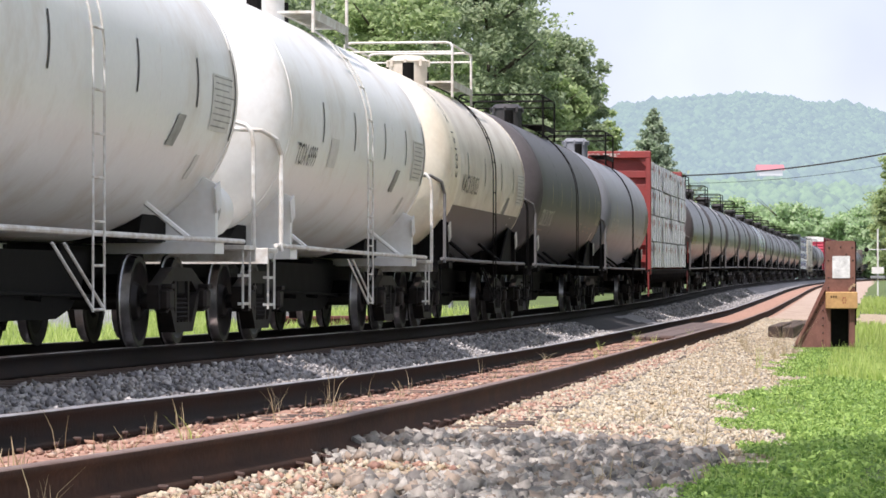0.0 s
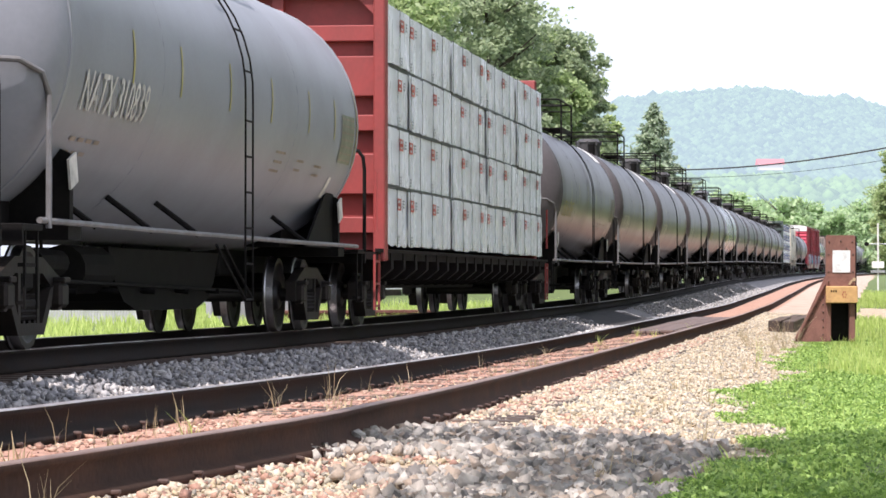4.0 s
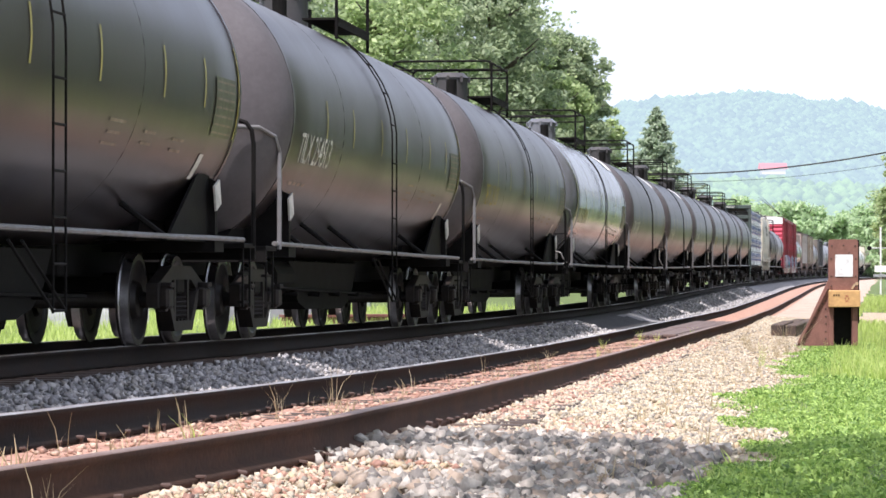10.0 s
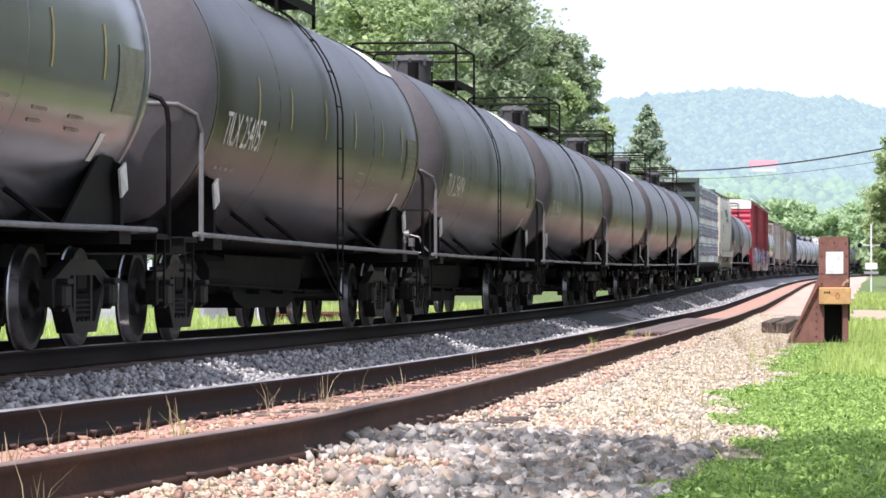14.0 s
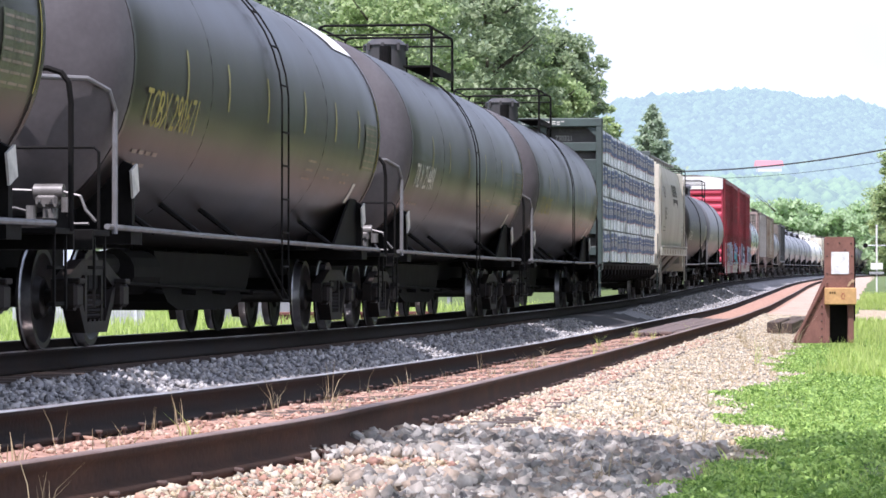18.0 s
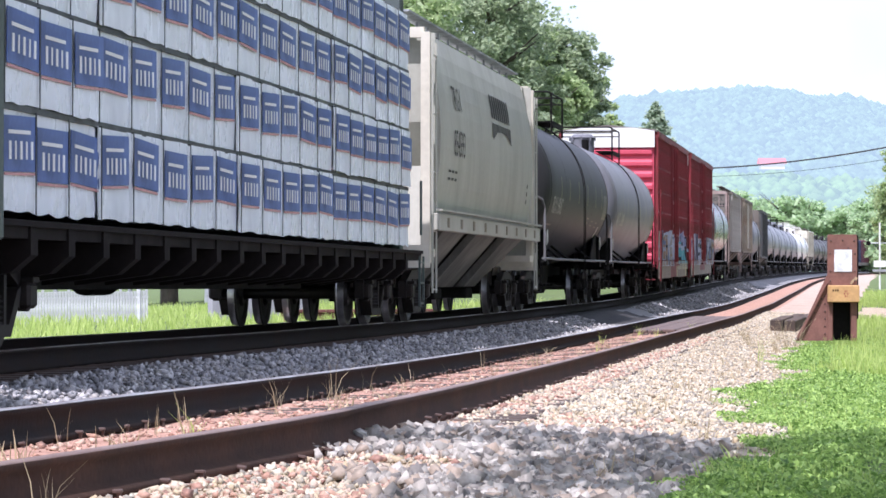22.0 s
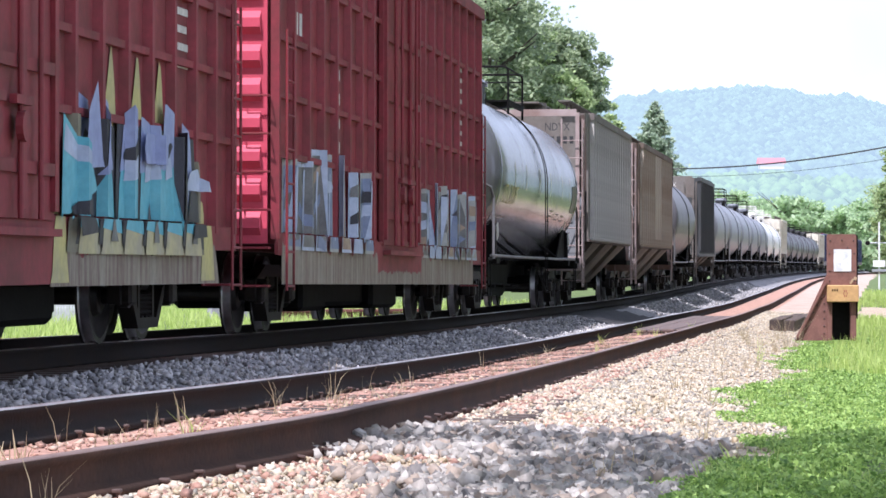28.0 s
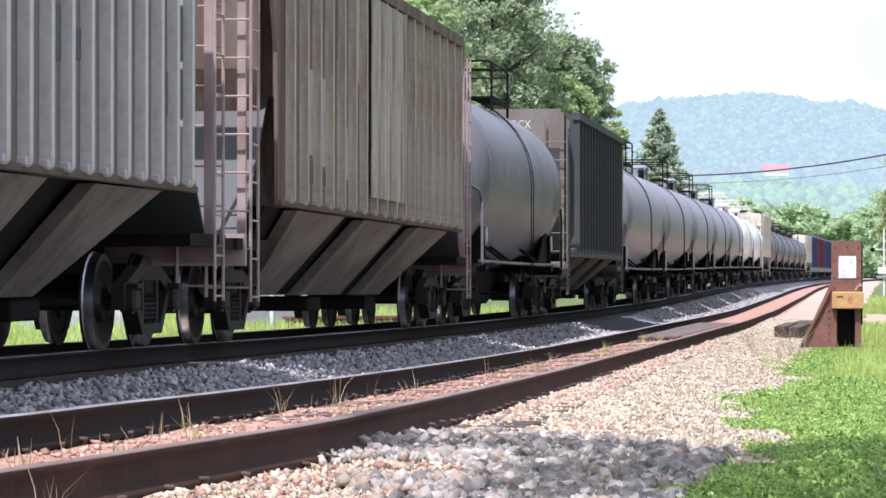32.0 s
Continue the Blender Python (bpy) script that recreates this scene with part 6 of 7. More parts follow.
    couplers(car, half)
    return car


# ---------------------------------------------------------------- box cars


def box_car(label, L, door_y, marks, seed):
    car = tagged(new("box_car"), label, "box car", "cars of the freight train")
    half = L / 2
    b0, b1 = -half + 0.95, half - 1.42
    z0, z1 = 1.02, 5.22

    def body(bm):
        box(bm, 0, 0, (z0 + z1) / 2, 2.98, b1 - b0, z1 - z0)
    part("body", shared("body:%g" % L, body, RED), car)

    def roof(bm):
        prism(bm, [(-1.52, z1), (1.52, z1), (1.52, z1 + 0.06), (0, z1 + 0.22), (-1.52, z1 + 0.06)], "y", b0, b1)
    part("roof", shared("roof:%g" % L, roof, GREYHOP), car)

    def skirt(bm):
        for q in (-1, 1):
            prism(bm, [(b0, z0 + 0.12), (b0, z0 - 0.12), (b0 + 3.1, z0 - 0.22), (b0 + 3.2, z0 - 0.45), (b1 - 4.3, z0 - 0.42), (b1 - 4.2, z0 - 0.12), (b1, z0 - 0.12), (b1, z0 + 0.12)][::q], "x", q * 1.545 - 0.02, q * 1.545 + 0.02)
    part("side_sill", shared("side_sill:%g" % L, skirt, RED), car)

    def post(bm):
        prism(bm, [(-1.49, -0.085), (-1.575, -0.05), (-1.575, 0.05), (-1.49, 0.085)], "x", 0, 1)
    def rib(bm):
        a = [(1.485, -0.085), (1.575, -0.05), (1.575, 0.05), (1.485, 0.085)]
        lo = [bm.verts.new((x, y, z0 + 0.05)) for x, y in a]
        hi = [bm.verts.new((x, y, z1 - 0.1)) for x, y in a]
        for i in range(3):
            bm.faces.new((lo[i], lo[i + 1], hi[i + 1], hi[i]))
        bm.faces.new(lo[::-1])
        bm.faces.new(hi)
    n = int((b1 - b0) / 0.95)
    for k in range(n + 1):
        y = b0 + 0.06 + (b1 - b0 - 0.12) * k / n
        if abs(y - door_y) < 1.72:
            continue
        part("side_post", shared("side_post", rib, RED), car, pose(0, y, 0))
        part("side_post", shared("side_post", rib, RED), car, pose(0, y, 0, 0, 0, 180))

    for q in (-1, 1):
        part("top_chord", shared("top_chord:%g" % L, lambda bm: box(bm, 1.54, 0, z1 - 0.09, 0.10, b1 - b0, 0.18), RED), car, pose(0, 0, 0, 0, 0, 90 - 90 * q))
        for z in (2.02, 2.69, 3.33, 4.1):
            part("belt_rail", shared("belt_rail:%g" % L, lambda bm: box(bm, 1.52, 0, 0, 0.06, b1 - b0, 0.07), RED), car, pose(0, 0, z, 0, 0, 90 - 90 * q))

    def door(bm):
        box(bm, 1.545, 0, (z0 + z1) / 2 - 0.05, 0.08, 3.34, z1 - z0 - 0.25, 0.01)
    d = part("door", shared("door", door, RED), car, pose(0, door_y, 0), "plug door in the same faded red")
    for z in (1.5, 2.3, 3.1, 3.9):
        part("door_rail", shared("door_rail", lambda bm: box(bm, 1.60, 0, 0, 0.05, 3.2, 0.10), RED), d, pose(0, 0, z))
    for e in (-1.6, -0.62, 0.62, 1.6):
        part("door_stile", shared("door_stile", lambda bm: box(bm, 1.602, 0, (z0 + z1) / 2, 0.05, 0.12, z1 - z0 - 0.3), RED), d, pose(0, e, 0))

    def rods(bm):
        for e in (-0.4, 0.4):
            box(bm, 1.66, e, 2.0, 0.06, 0.5, 0.07)
            rod(bm, (1.64, e, 1.8), (1.70, e, 1.8), 0.12, 12)
        box(bm, 1.62, 0, 1.0, 0.1, 3.2, 0.06)
    part("lock_gear", shared("lock_gear", rods, RED), d)
    for e in (-1.0, -0.4, 0.4, 1.0):
        part("lock_rod", shared("lock_rod", lambda bm: rod(bm, (1.65, 0, 1.1), (1.65, 0, 4.95), 0.022, 8), RED), d, pose(0, e, 0))

    def end_sheet(bm):
        box(bm, 0, 0, (z0 + z1) / 2, 2.9, 0.04, z1 - z0)
    for y, r in ((b0 - 0.03, 0), (b1 + 0.03, 180)):
        e = part("end_wall", shared("end_wall", end_sheet, SUNLITRED), car, pose(0, y, 0, 0, 0, r), "corrugated bright red end")
        for k in range(10):
            part("corrugation", shared("corrugation", lambda bm: prism(bm, [(-0.02, -0.13), (-0.10, -0.05), (-0.10, 0.05), (-0.02, 0.13)], "x", -1.38, 1.38), SUNLITRED), e, pose(0, 0, z0 + 0.22 + k * 0.37))
        part("white_top_panel", shared("white_top_panel", lambda bm: prism(bm, [(-1.47, 4.72), (1.47, 4.72), (1.47, 5.24), (0.8, 5.34), (-0.8, 5.34), (-1.47, 5.24)], "y", -0.13, -0.10), WHITE), e)

        def steps(bm):
            for q in (-1, 1):
                for kx in range(6):
                    z = 0.55 + kx * 0.42
                    pipe(bm, [(q * 1.2, -0.02, z), (q * 1.2, -0.14, z), (q * 1.48, -0.14, z), (q * 1.48, -0.02, z)], 0.014, 5)
        part("end_ladder", shared("end_ladder", steps, RED), e)

    def side_ladder(bm):
        for e in (-0.22, 0.22):
            rod(bm, (1.64, e, 0.5), (1.64, e, 3.4), 0.016, 6)
        for k in range(8):
            rod(bm, (1.64, -0.22, 0.55 + k * 0.38), (1.64, 0.22, 0.55 + k * 0.38), 0.014, 6)
    for s in (b0 + 0.35, b1 - 0.35):
        part("side_ladder", shared("side_ladder", side_ladder, RED), car, pose(0, s, 0))
    part("undercarriage", shared("undercarriage:%g" % L, lambda bm: (box(bm, 0, 0, 0.78, 0.6, L - 1.4, 0.4), box(bm, 0.1, -0.4, 0.52, 1.2, 10.5, 0.50, 0.06), box(bm, 0.4, 3.0, 0.42, 0.9, 2.4, 0.4, 0.06), box(bm, 0.4, -3.2, 0.42, 0.9, 1.8, 0.4, 0.06)), UNDER), car)

    # lettering bars and graffiti, sprayed over the panels between the posts
    def on(u, w):
        return (1.497, u, w)
    spec = [(b0 + 1.2 + 0.26 * k, 3.9, 0.17, 0.26) for k in range(4)] + [(b0 + 1.2 + 0.26 * k, 3.45, 0.17, 0.26) for k in range(5)] \
        + [(b1 - 2.6 + 0.02 * (k % 3), 4.0 - 0.17 * k, 0.5 + 0.15 * (k % 3), 0.07) for k in range(9)] + [(-5.2, 2.2 + 0.3 * k, 0.10, 0.14) for k in range(4)]
    part("lettering_bars", patch_mesh("lettering_bars:%g:%d" % (L, seed), spec, LETTER, on), car, None, "faded white lettering, not readable")
    spacing = (b1 - b0 - 0.12) / n
    for y0, y1, layers in marks:
        for order, (mat, low, high) in enumerate(layers):
            bm = bmesh.new()
            posts = [b0 + 0.06 + j * spacing for j in range(n + 1) if abs(b0 + 0.06 + j * spacing - door_y) >= 1.72]

            def face_at(u):
                off = min(abs(u - p) for p in posts)
                return 1.578 if off <= 0.0525 else 1.49 if off >= 0.0865 else 1.578 - 0.088 * (off - 0.0525) / 0.034
            cuts = [y0 + (y1 - y0) * i / int((y1 - y0) / 0.06) for i in range(int((y1 - y0) / 0.06) + 1)]
            cuts = sorted([u for u in cuts if not any(0.045 < abs(u - p) < 0.094 for p in posts)] + [p + e for p in posts for e in (-0.087, -0.052, 0.052, 0.087) if y0 < p + e < y1])
            m = len(cuts) - 1
            lift = 0.004 + 0.0025 * order
            for i in range(m):
                u0, u1 = cuts[i], cuts[i + 1]
                lo0, lo1, hi0, hi1 = low(u0), low(u1), high(u0), high(u1)
                if (lo0 + lo1) / 2 >= (hi0 + hi1) / 2 - 0.02:
                    continue
                for z_a0, z_a1, z_b0, z_b1, x0, x1 in ((max(lo0, 1.16), max(lo1, 1.16), hi0, hi1, face_at(u0), face_at(u1)), (lo0, lo1, min(hi0, 1.14), min(hi1, 1.14), 1.565, 1.565)):
                    if (z_b0 + z_b1) / 2 - (z_a0 + z_a1) / 2 > 0.02:
                        bm.faces.new([bm.verts.new((x + lift, u, z)) for x, u, z in ((x0, u0, z_a0), (x1, u1, z_a1), (x1, u1, z_b1), (x0, u0, z_b0))])
            me = bpy.data.meshes.new("graffiti")
            bm.to_mesh(me)
            bm.free()
            me.materials.append(mat)
            part("graffiti", me, car, None, mat.name.replace("_", " ") + " spray paint")
    for s in (-1, 1):
        truck(car, s * (half - 3.35))
    couplers(car, half)
    return car


# ---------------------------------------------------------------- hopper cars


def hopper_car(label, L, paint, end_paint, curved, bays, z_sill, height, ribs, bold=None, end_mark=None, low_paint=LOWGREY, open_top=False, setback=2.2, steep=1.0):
    car = tagged(new("hopper_car"), label, "hopper car", "cars of the freight train")
    half = L / 2
    b0, b1 = -half + setback, half - setback
    w = 1.52

    def shell(bm):
        n = 10
        prof = []
        for i in range(n + 1):
            t = i / n
            x = w - (0.16 * (2 * t - 1) ** 2 + 0.10 * t ** 3 if curved else 0.0)
            prof.append((x, z_sill + (height - z_sill) * t))
        if curved:
            prof.append((0.9, height + 0.14))
        else:
            prof.append((0.6, height + (0.0 if open_top else 0.12)))
        ring = prof + [(-x, z) for x, z in prof[::-1]]
        prism(bm, ring, "y", b0 + 0.55, b1 - 0.55)
        # ends that slope in under the roof
        for s in (-1, 1):
            ye, yi = (b0, b0 + 0.56) if s < 0 else (b1, b1 - 0.56)
            prism(bm, [(yi, height - 0.02), (ye, height - 0.02), (ye, z_sill + 1.5), (yi, z_sill)][::-s], "x", -w + 0.22, w - 0.22)
    part("body", shared("hopper_shell:%s" % label, shell, paint), car)
    if not open_top:
        def walk_way(bm):
            box(bm, 0, 0, height + 0.26, 0.7, b1 - b0, 0.04)
            for q in (-1, 1):
                box(bm, q * 0.98, 0, height + 0.28, 0.30, b1 - b0 + 0.5, 0.03)
                for k in range(12):
                    box(bm, q * 0.98, b0 + 0.4 + k * (b1 - b0 - 0.8) / 11, height + 0.18, 0.04, 0.04, 0.2)
            for k in range(4):
                rod(bm, (0, b0 + 1.5 + k * (b1 - b0 - 3) / 3, height + 0.1), (0, b0 + 1.5 + k * (b1 - b0 - 3) / 3, height + 0.32), 0.4, 14)
        part("roof_walk", shared("roof_walk:%g" % L, walk_way, GALV if curved else GREYHOP), car)

    def sill(bm):
        for q in (-1, 1):
            box(bm, q * (w + 0.015), 0, z_sill + (0.02 if not curved else -0.02), 0.10 if curved or open_top else 0.05, b1 - b0 + (0.3 if curved or open_top else -0.2), 0.26 if curved else 0.20 if open_top else 0.07, 0.012)
            if curved:
                box(bm, q * (w + 0.06), 0, z_sill + 0.16, 0.10, b1 - b0 + 0.3, 0.03)
    part("side_sill", shared("hopper_sill:%s" % label, sill, paint if curved else RUSTEND if not open_top else COALBLACK), car)
    if curved:
        for k in range(9):
            part("sill_plate", shared("sill_plate", lambda bm: box(bm, w + 0.068, 0, z_sill - 0.02, 0.012, 0.24, 0.15), BROWNPLATE), car, pose(0, b0 + 0.9 + k * (b1 - b0 - 1.8) / 8, 0))
    if ribs:
        def rib(bm):
            prism(bm, [(-0.055, z_sill + 0.06), (0.055, z_sill + 0.06), (0.055, height - 0.06), (-0.055, height - 0.06)], "x", w - 0.01, w + 0.10)
            box(bm, w + 0.03, 0, z_sill + 0.07, 0.12, 0.15, 0.09, 0.02)
        for k in range(ribs + 1):
            y = b0 + 0.60 + (b1 - b0 - 1.2) * k / ribs
            part("side_rib", shared("side_rib:%s" % label, rib, RIBGREY if paint is GREYHOP else RIBRUST if paint is RUSTHOP else paint), car, pose(0, y, 0))
            part("side_rib", shared("side_rib:%s" % label, rib, RIBGREY if paint is GREYHOP else RIBRUST if paint is RUSTHOP else paint), car, pose(0, y, 0, 0, 0, 180))

        def cap(bm):
            for q in (-1, 1):
                box(bm, q * (w + 0.03), 0, height - 0.06, 0.16, b1 - b0 - 1.0, 0.16)
        part("top_chord", shared("hopper_chord:%s" % label, cap, paint), car)

    # discharge bays: a near-black hopper bottom for the shaded gaps, with pale sloping sheets over it
    pitch = (b1 - b0 - 1.3) / bays
    z_low = 0.52

    def core(bm):
        a = [bm.verts.new((x, y, z_sill)) for x, y in ((-1.30, b0 + 0.5), (1.30, b0 + 0.5), (1.30, b1 - 0.5), (-1.30, b1 - 0.5))]
        b = [bm.verts.new((x, y, z_low)) for x, y in ((-0.45, b0 + 2.6), (0.45, b0 + 2.6), (0.45, b1 - 2.4), (-0.45, b1 - 2.4))]
        for i in range(4):
            bm.faces.new((a[i], a[(i + 1) % 4], b[(i + 1) % 4], b[i]))
        bm.faces.new(b[::-1])
        bm.faces.new(a)
    part("hopper_bottom", shared("hopper_bottom:%s" % label, core, UNDER), car, None, "dark hopper bottom")

    def bay(cut0, cut1):
        def build(bm):
            h = pitch / 2 - 0.80
            for q in (-1, 1):
                outer = [(q * (w - 0.02), -h, z_sill - 0.03), (q * (w - 0.02), h, z_sill - 0.03), (q * 0.62, h - cut1, z_low), (q * 0.62, -h + cut0, z_low)]
                inner = [(x - q * 0.16, y, z) for x, y, z in outer]
                a = [bm.verts.new(p) for p in outer]
                b = [bm.verts.new(p) for p in inner]
                bm.faces.new(a)
                bm.faces.new(b[::-1])
                for i in range(4):
                    bm.faces.new((a[i], b[i], b[(i + 1) % 4], a[(i + 1) % 4]))
        return build
    for k in range(bays):
        at_bay = pose(0, b0 + 0.65 + pitch * (k + 0.5), 0)
        cuts = (1.5 if k == 0 else 0.0, 1.3 if k == bays - 1 else 0.0)
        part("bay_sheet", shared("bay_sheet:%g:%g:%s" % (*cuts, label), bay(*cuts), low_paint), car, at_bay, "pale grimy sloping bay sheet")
        part("outlet_gate", shared("outlet_gate", lambda bm: box(bm, 0, 0, 0.40, 1.1, 1.0, 0.20, 0.02), UNDER), car, at_bay)

    # end frames, platforms and ladders
    for s in (-1, 1):
        def end_frame(bm):
            for q in (-1, 1):
                box(bm, q * 1.38, -setback + 0.85, (1.0 + height) / 2, 0.14 if curved else 0.09, 0.14 if curved else 0.07, height - 1.1)
                if curved:
                    box(bm, q * 1.38, -0.05, (1.0 + z_sill + 1.0) / 2, 0.12, 0.12, z_sill + 0.2)
                if curved or open_top:
                    box(bm, q * 0.45, -setback + 1.25, 1.9, 0.10, 0.10, 1.8)
                if curved or open_top:
                    rod(bm, (q * 0.9, -setback + 0.9, 1.1), (q * 0.9, 0.3, z_sill + 1.4), 0.05, 6)
            if curved or open_top:
                box(bm, 0, -setback + 1.2, 1.06, 2.9, setback - 0.4, 0.12)
            box(bm, 0, -setback + 0.60, 1.0, 2.95, 0.08, 0.34)
            box(bm, 0, -setback + 0.9, height - 0.05, 2.7, 0.10, 0.16)
        part("end_frame", shared("end_frame:%s" % label, end_frame, end_paint), car, pose(0, b0 if s < 0 else b1, 0, 0, 0, 0 if s < 0 else 180))
        if not open_top and not curved:
            at_end = pose(0, b0 if s < 0 else b1, 0, 0, 0, 0 if s < 0 else 180)
            part("end_platform", shared("end_platform", lambda bm: box(bm, 0, -setback + 1.2, 1.06, 2.9, setback - 0.4, 0.12), UNDER), car, at_end, "grimy dark end platform")
            for q in (-1, 1):
                part("side_overhang", shared("side_overhang:%s" % label, lambda bm: prism(bm, [(-0.55, height - 0.02), (0.549, height - 0.02), (0.549, z_sill), (0.10, z_sill), (0.02, 3.2)], "x", -0.02, 0.02), paint), car, at_end @ pose(q * 1.50, 0, 0))
        if not open_top:
            at_end = pose(0, b0 if s < 0 else b1, 0, 0, 0, 0 if s < 0 else 180)
            pale = curved or (end_mark == "NDYX" and s < 0)
            # slope and end sheets take darker paints for the shade between cars
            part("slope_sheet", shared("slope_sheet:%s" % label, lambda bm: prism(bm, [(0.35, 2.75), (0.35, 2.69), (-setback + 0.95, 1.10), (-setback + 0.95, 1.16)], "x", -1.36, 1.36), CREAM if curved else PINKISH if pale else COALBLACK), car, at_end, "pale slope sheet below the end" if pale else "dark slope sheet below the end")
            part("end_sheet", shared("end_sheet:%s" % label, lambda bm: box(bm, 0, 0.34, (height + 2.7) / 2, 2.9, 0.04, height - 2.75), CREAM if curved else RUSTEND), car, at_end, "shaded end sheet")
            if pale:
                part("slope_print", patch_mesh("slope_print:%s" % label, [(0.45 + 0.03 * (k % 3) + 0.07 * j, 1.6 + 0.11 * k, 0.035, 0.018) for k in range(8) for j in range(6 - k % 2)], GREYMARK, lambda u, w: (u, 0.35 - (2.75 - w) * (setback - 0.6) / 1.59 - 0.012, w + 0.012)), car, at_end, "rows of illegible stencilled print")
        if end_mark is not None:
            def head(bm):
                box(bm, 0, -setback + 0.86, height - 0.42, 2.66, 0.04, 0.80)
            part("end_panel", shared("end_panel:%s" % label, head, WHITE if end_mark in ("NDYX", "plain") else end_paint), car, pose(0, b0 if s < 0 else b1, 0, 0, 0, 0 if s < 0 else 180), "pale panel across the top of the end")

        at = pose(0, b0 if s < 0 else b1, 0, 0, 0, 0 if s < 0 else 180)

        def ladder(q):
            def build(bm):
                for e in (0.0, 0.42):
                    rod(bm, (q * 1.50, -setback + 0.72 + e, 0.45), (q * 1.50, -setback + 0.72 + e, height - 0.2), 0.018, 6)
            return build
        for q in (-1, 1):
            part("ladder", shared("hopper_ladder:%d:%s" % (q, label), ladder(q), paint if curved else end_paint), car, at)
        if not curved:
            for q in (-1, 1):
                part("end_ladder_stile", shared("end_ladder_stile:%s" % label, lambda bm: rod(bm, (0, 0, 0.5), (0, 0, height - 0.2), 0.022, 6), end_paint), car, at @ pose(q * 1.02, -setback + 0.72, 0))
                for k in range(9):
                    part("rung", shared("end_rung", lambda bm: rod(bm, (-0.24, 0, 0), (0.24, 0, 0), 0.013, 5), end_paint), car, at @ pose(q * 1.26, -setback + 0.72, 0.6 + k * (height - 0.9) / 9))
        step = shared("ladder_rung", lambda bm: rod(bm, (0, -0.21, 0), (0, 0.21, 0), 0.013, 5), paint if curved else end_paint)
        for k in range(5 if curved else 10):
            z = 0.5 + k * (height - 0.9) / (4 if curved else 9)
            for q in (-1, 1):
                part("rung", step, car, at @ pose(q * 1.50, -setback + 0.93, z))
        truck(car, s * (half - 2.09))
    part("centre_sill", shared("centre_sill:%g" % L, lambda bm: box(bm, 0, 0, 0.86, 0.5, L - 1.0, 0.36), UNDER), car)

    def on(u, z):
        t = (z - z_sill) / (height - z_sill)
        x = w - (0.16 * (2 * t - 1) ** 2 + 0.10 * t ** 3 if curved else 0.0)
        return (x + 0.012, u, z)
    if bold:
        for text, size, u, z in bold:
            part("lettering", letters(text, size, GREYMARK, lambda a, b: on(u + a, z + b)), car, None, "faded dark lettering " + text)
        bars = [(0.15 + 0.33 * k, 3.48, 0.22, 0.42) for k in range(9)]
        part("name_bars", patch_mesh("name_bars:%s" % label, bars, GREYMARK, on), car, None, "row of plain dark bars where a name is painted")

        def sweep(bm):
            pts = [on(0.15, 3.40), on(0.15, 3.10), on(0.9, 3.26), on(1.6, 3.28), on(2.3, 3.26), on(3.05, 3.10), on(3.05, 3.40)]
            bm.faces.new([bm.verts.new(p) for p in pts])
        part("painted_swoosh", shared("painted_swoosh:%s" % label, sweep, GREYMARK), car, None, "dark painted swoosh")
        rows = [(b0 + 1.6 + 0.4 * (k % 3), 2.34 - 0.12 * (k // 3), 0.26, 0.04) for k in range(6)] + [(b1 - 1.6, 2.1 + 0.15 * k, 0.16, 0.08) for k in range(3)]
        part("fine_print", patch_mesh("hopper_print:%s" % label, rows, GREYMARK, on), car, None, "rows of illegible print")
    couplers(car, half)
    return car

# ---------------------------------------------------------------- the train, in running order
SPEED = [13.993, 14.641, 14.218, 14.513, 14.777]
GRID = np.linspace(0, 32, 641)
PACE = np.interp(GRID, [0, 8, 16, 24, 32], SPEED)
GONE = np.concatenate([[0], np.cumsum((PACE[1:] + PACE[:-1]) / 2 * 0.05)])
GONE = GONE - np.interp(9.0, GRID, GONE)


def travelled(t):
    """Metres run since nine seconds into the shot."""
    return float(np.interp(t, GRID, GONE))


TRAIN = []


def couple(car, start, length):
    TRAIN.append((car, start + length / 2, length))
    return car


couple(tank_car("dusty white tank car with black strips and ladder", 15.4, 1.56, 2.60, WHITETANK, WHITEPIPE, None, BLETTER, DARKMARK, big_rail=WHITEPIPE, dark_ends=False), -110.0, 15.4)


def drum(bm):
    rod(bm, (0, -0.35, 0), (0, 0.35, 0), 0.30, 20)
    for k in range(12):
        a = k * 0.5236
        box(bm, 0.27 * math.cos(a), -0.36, 0.27 * math.sin(a), 0.04, 0.03, 0.04)


part("air_drum", shared("air_drum", drum, WHITETANK, True), TRAIN[0][0], pose(0.95, 7.0, 1.42), "white bolted air drum")
c = couple(tank_car("dusty white tank car marked TCIX 6999", 14.2, 1.56, 2.60, WHITETANK, WHITEPIPE, "TCIX 6999", BLETTER, DARKMARK, big_rail=WHITEPIPE, dark_ends=False), -94.5, 14.2)
c = couple(tank_car("cream tank car with a grimy dark belly marked WACX 151033", 14.1, 1.56, 2.60, SOOTY, GREYPIPE, "WACX 151033", BLETTER, DARKMARK, big_rail=WHITEPIPE, belly=CHARCOAL), -80.3, 14.1)


def pale_end(bm):
    bulge = [(0.72 * math.sin(a), 1.56 * math.cos(a)) for a in [math.pi / 2 * (1 - i / 9) for i in range(1, 9)]]
    nose = 14.1 / 2 - 1.32
    lathe_y(bm, [(-nose - 0.728, 0.0)] + [(-nose - d - 0.008, r + 0.002) for d, r in bulge] + [(-nose, 1.572), (-nose + 1.15, 1.572), (-nose + 1.15, 1.55)], 64, 2.60)


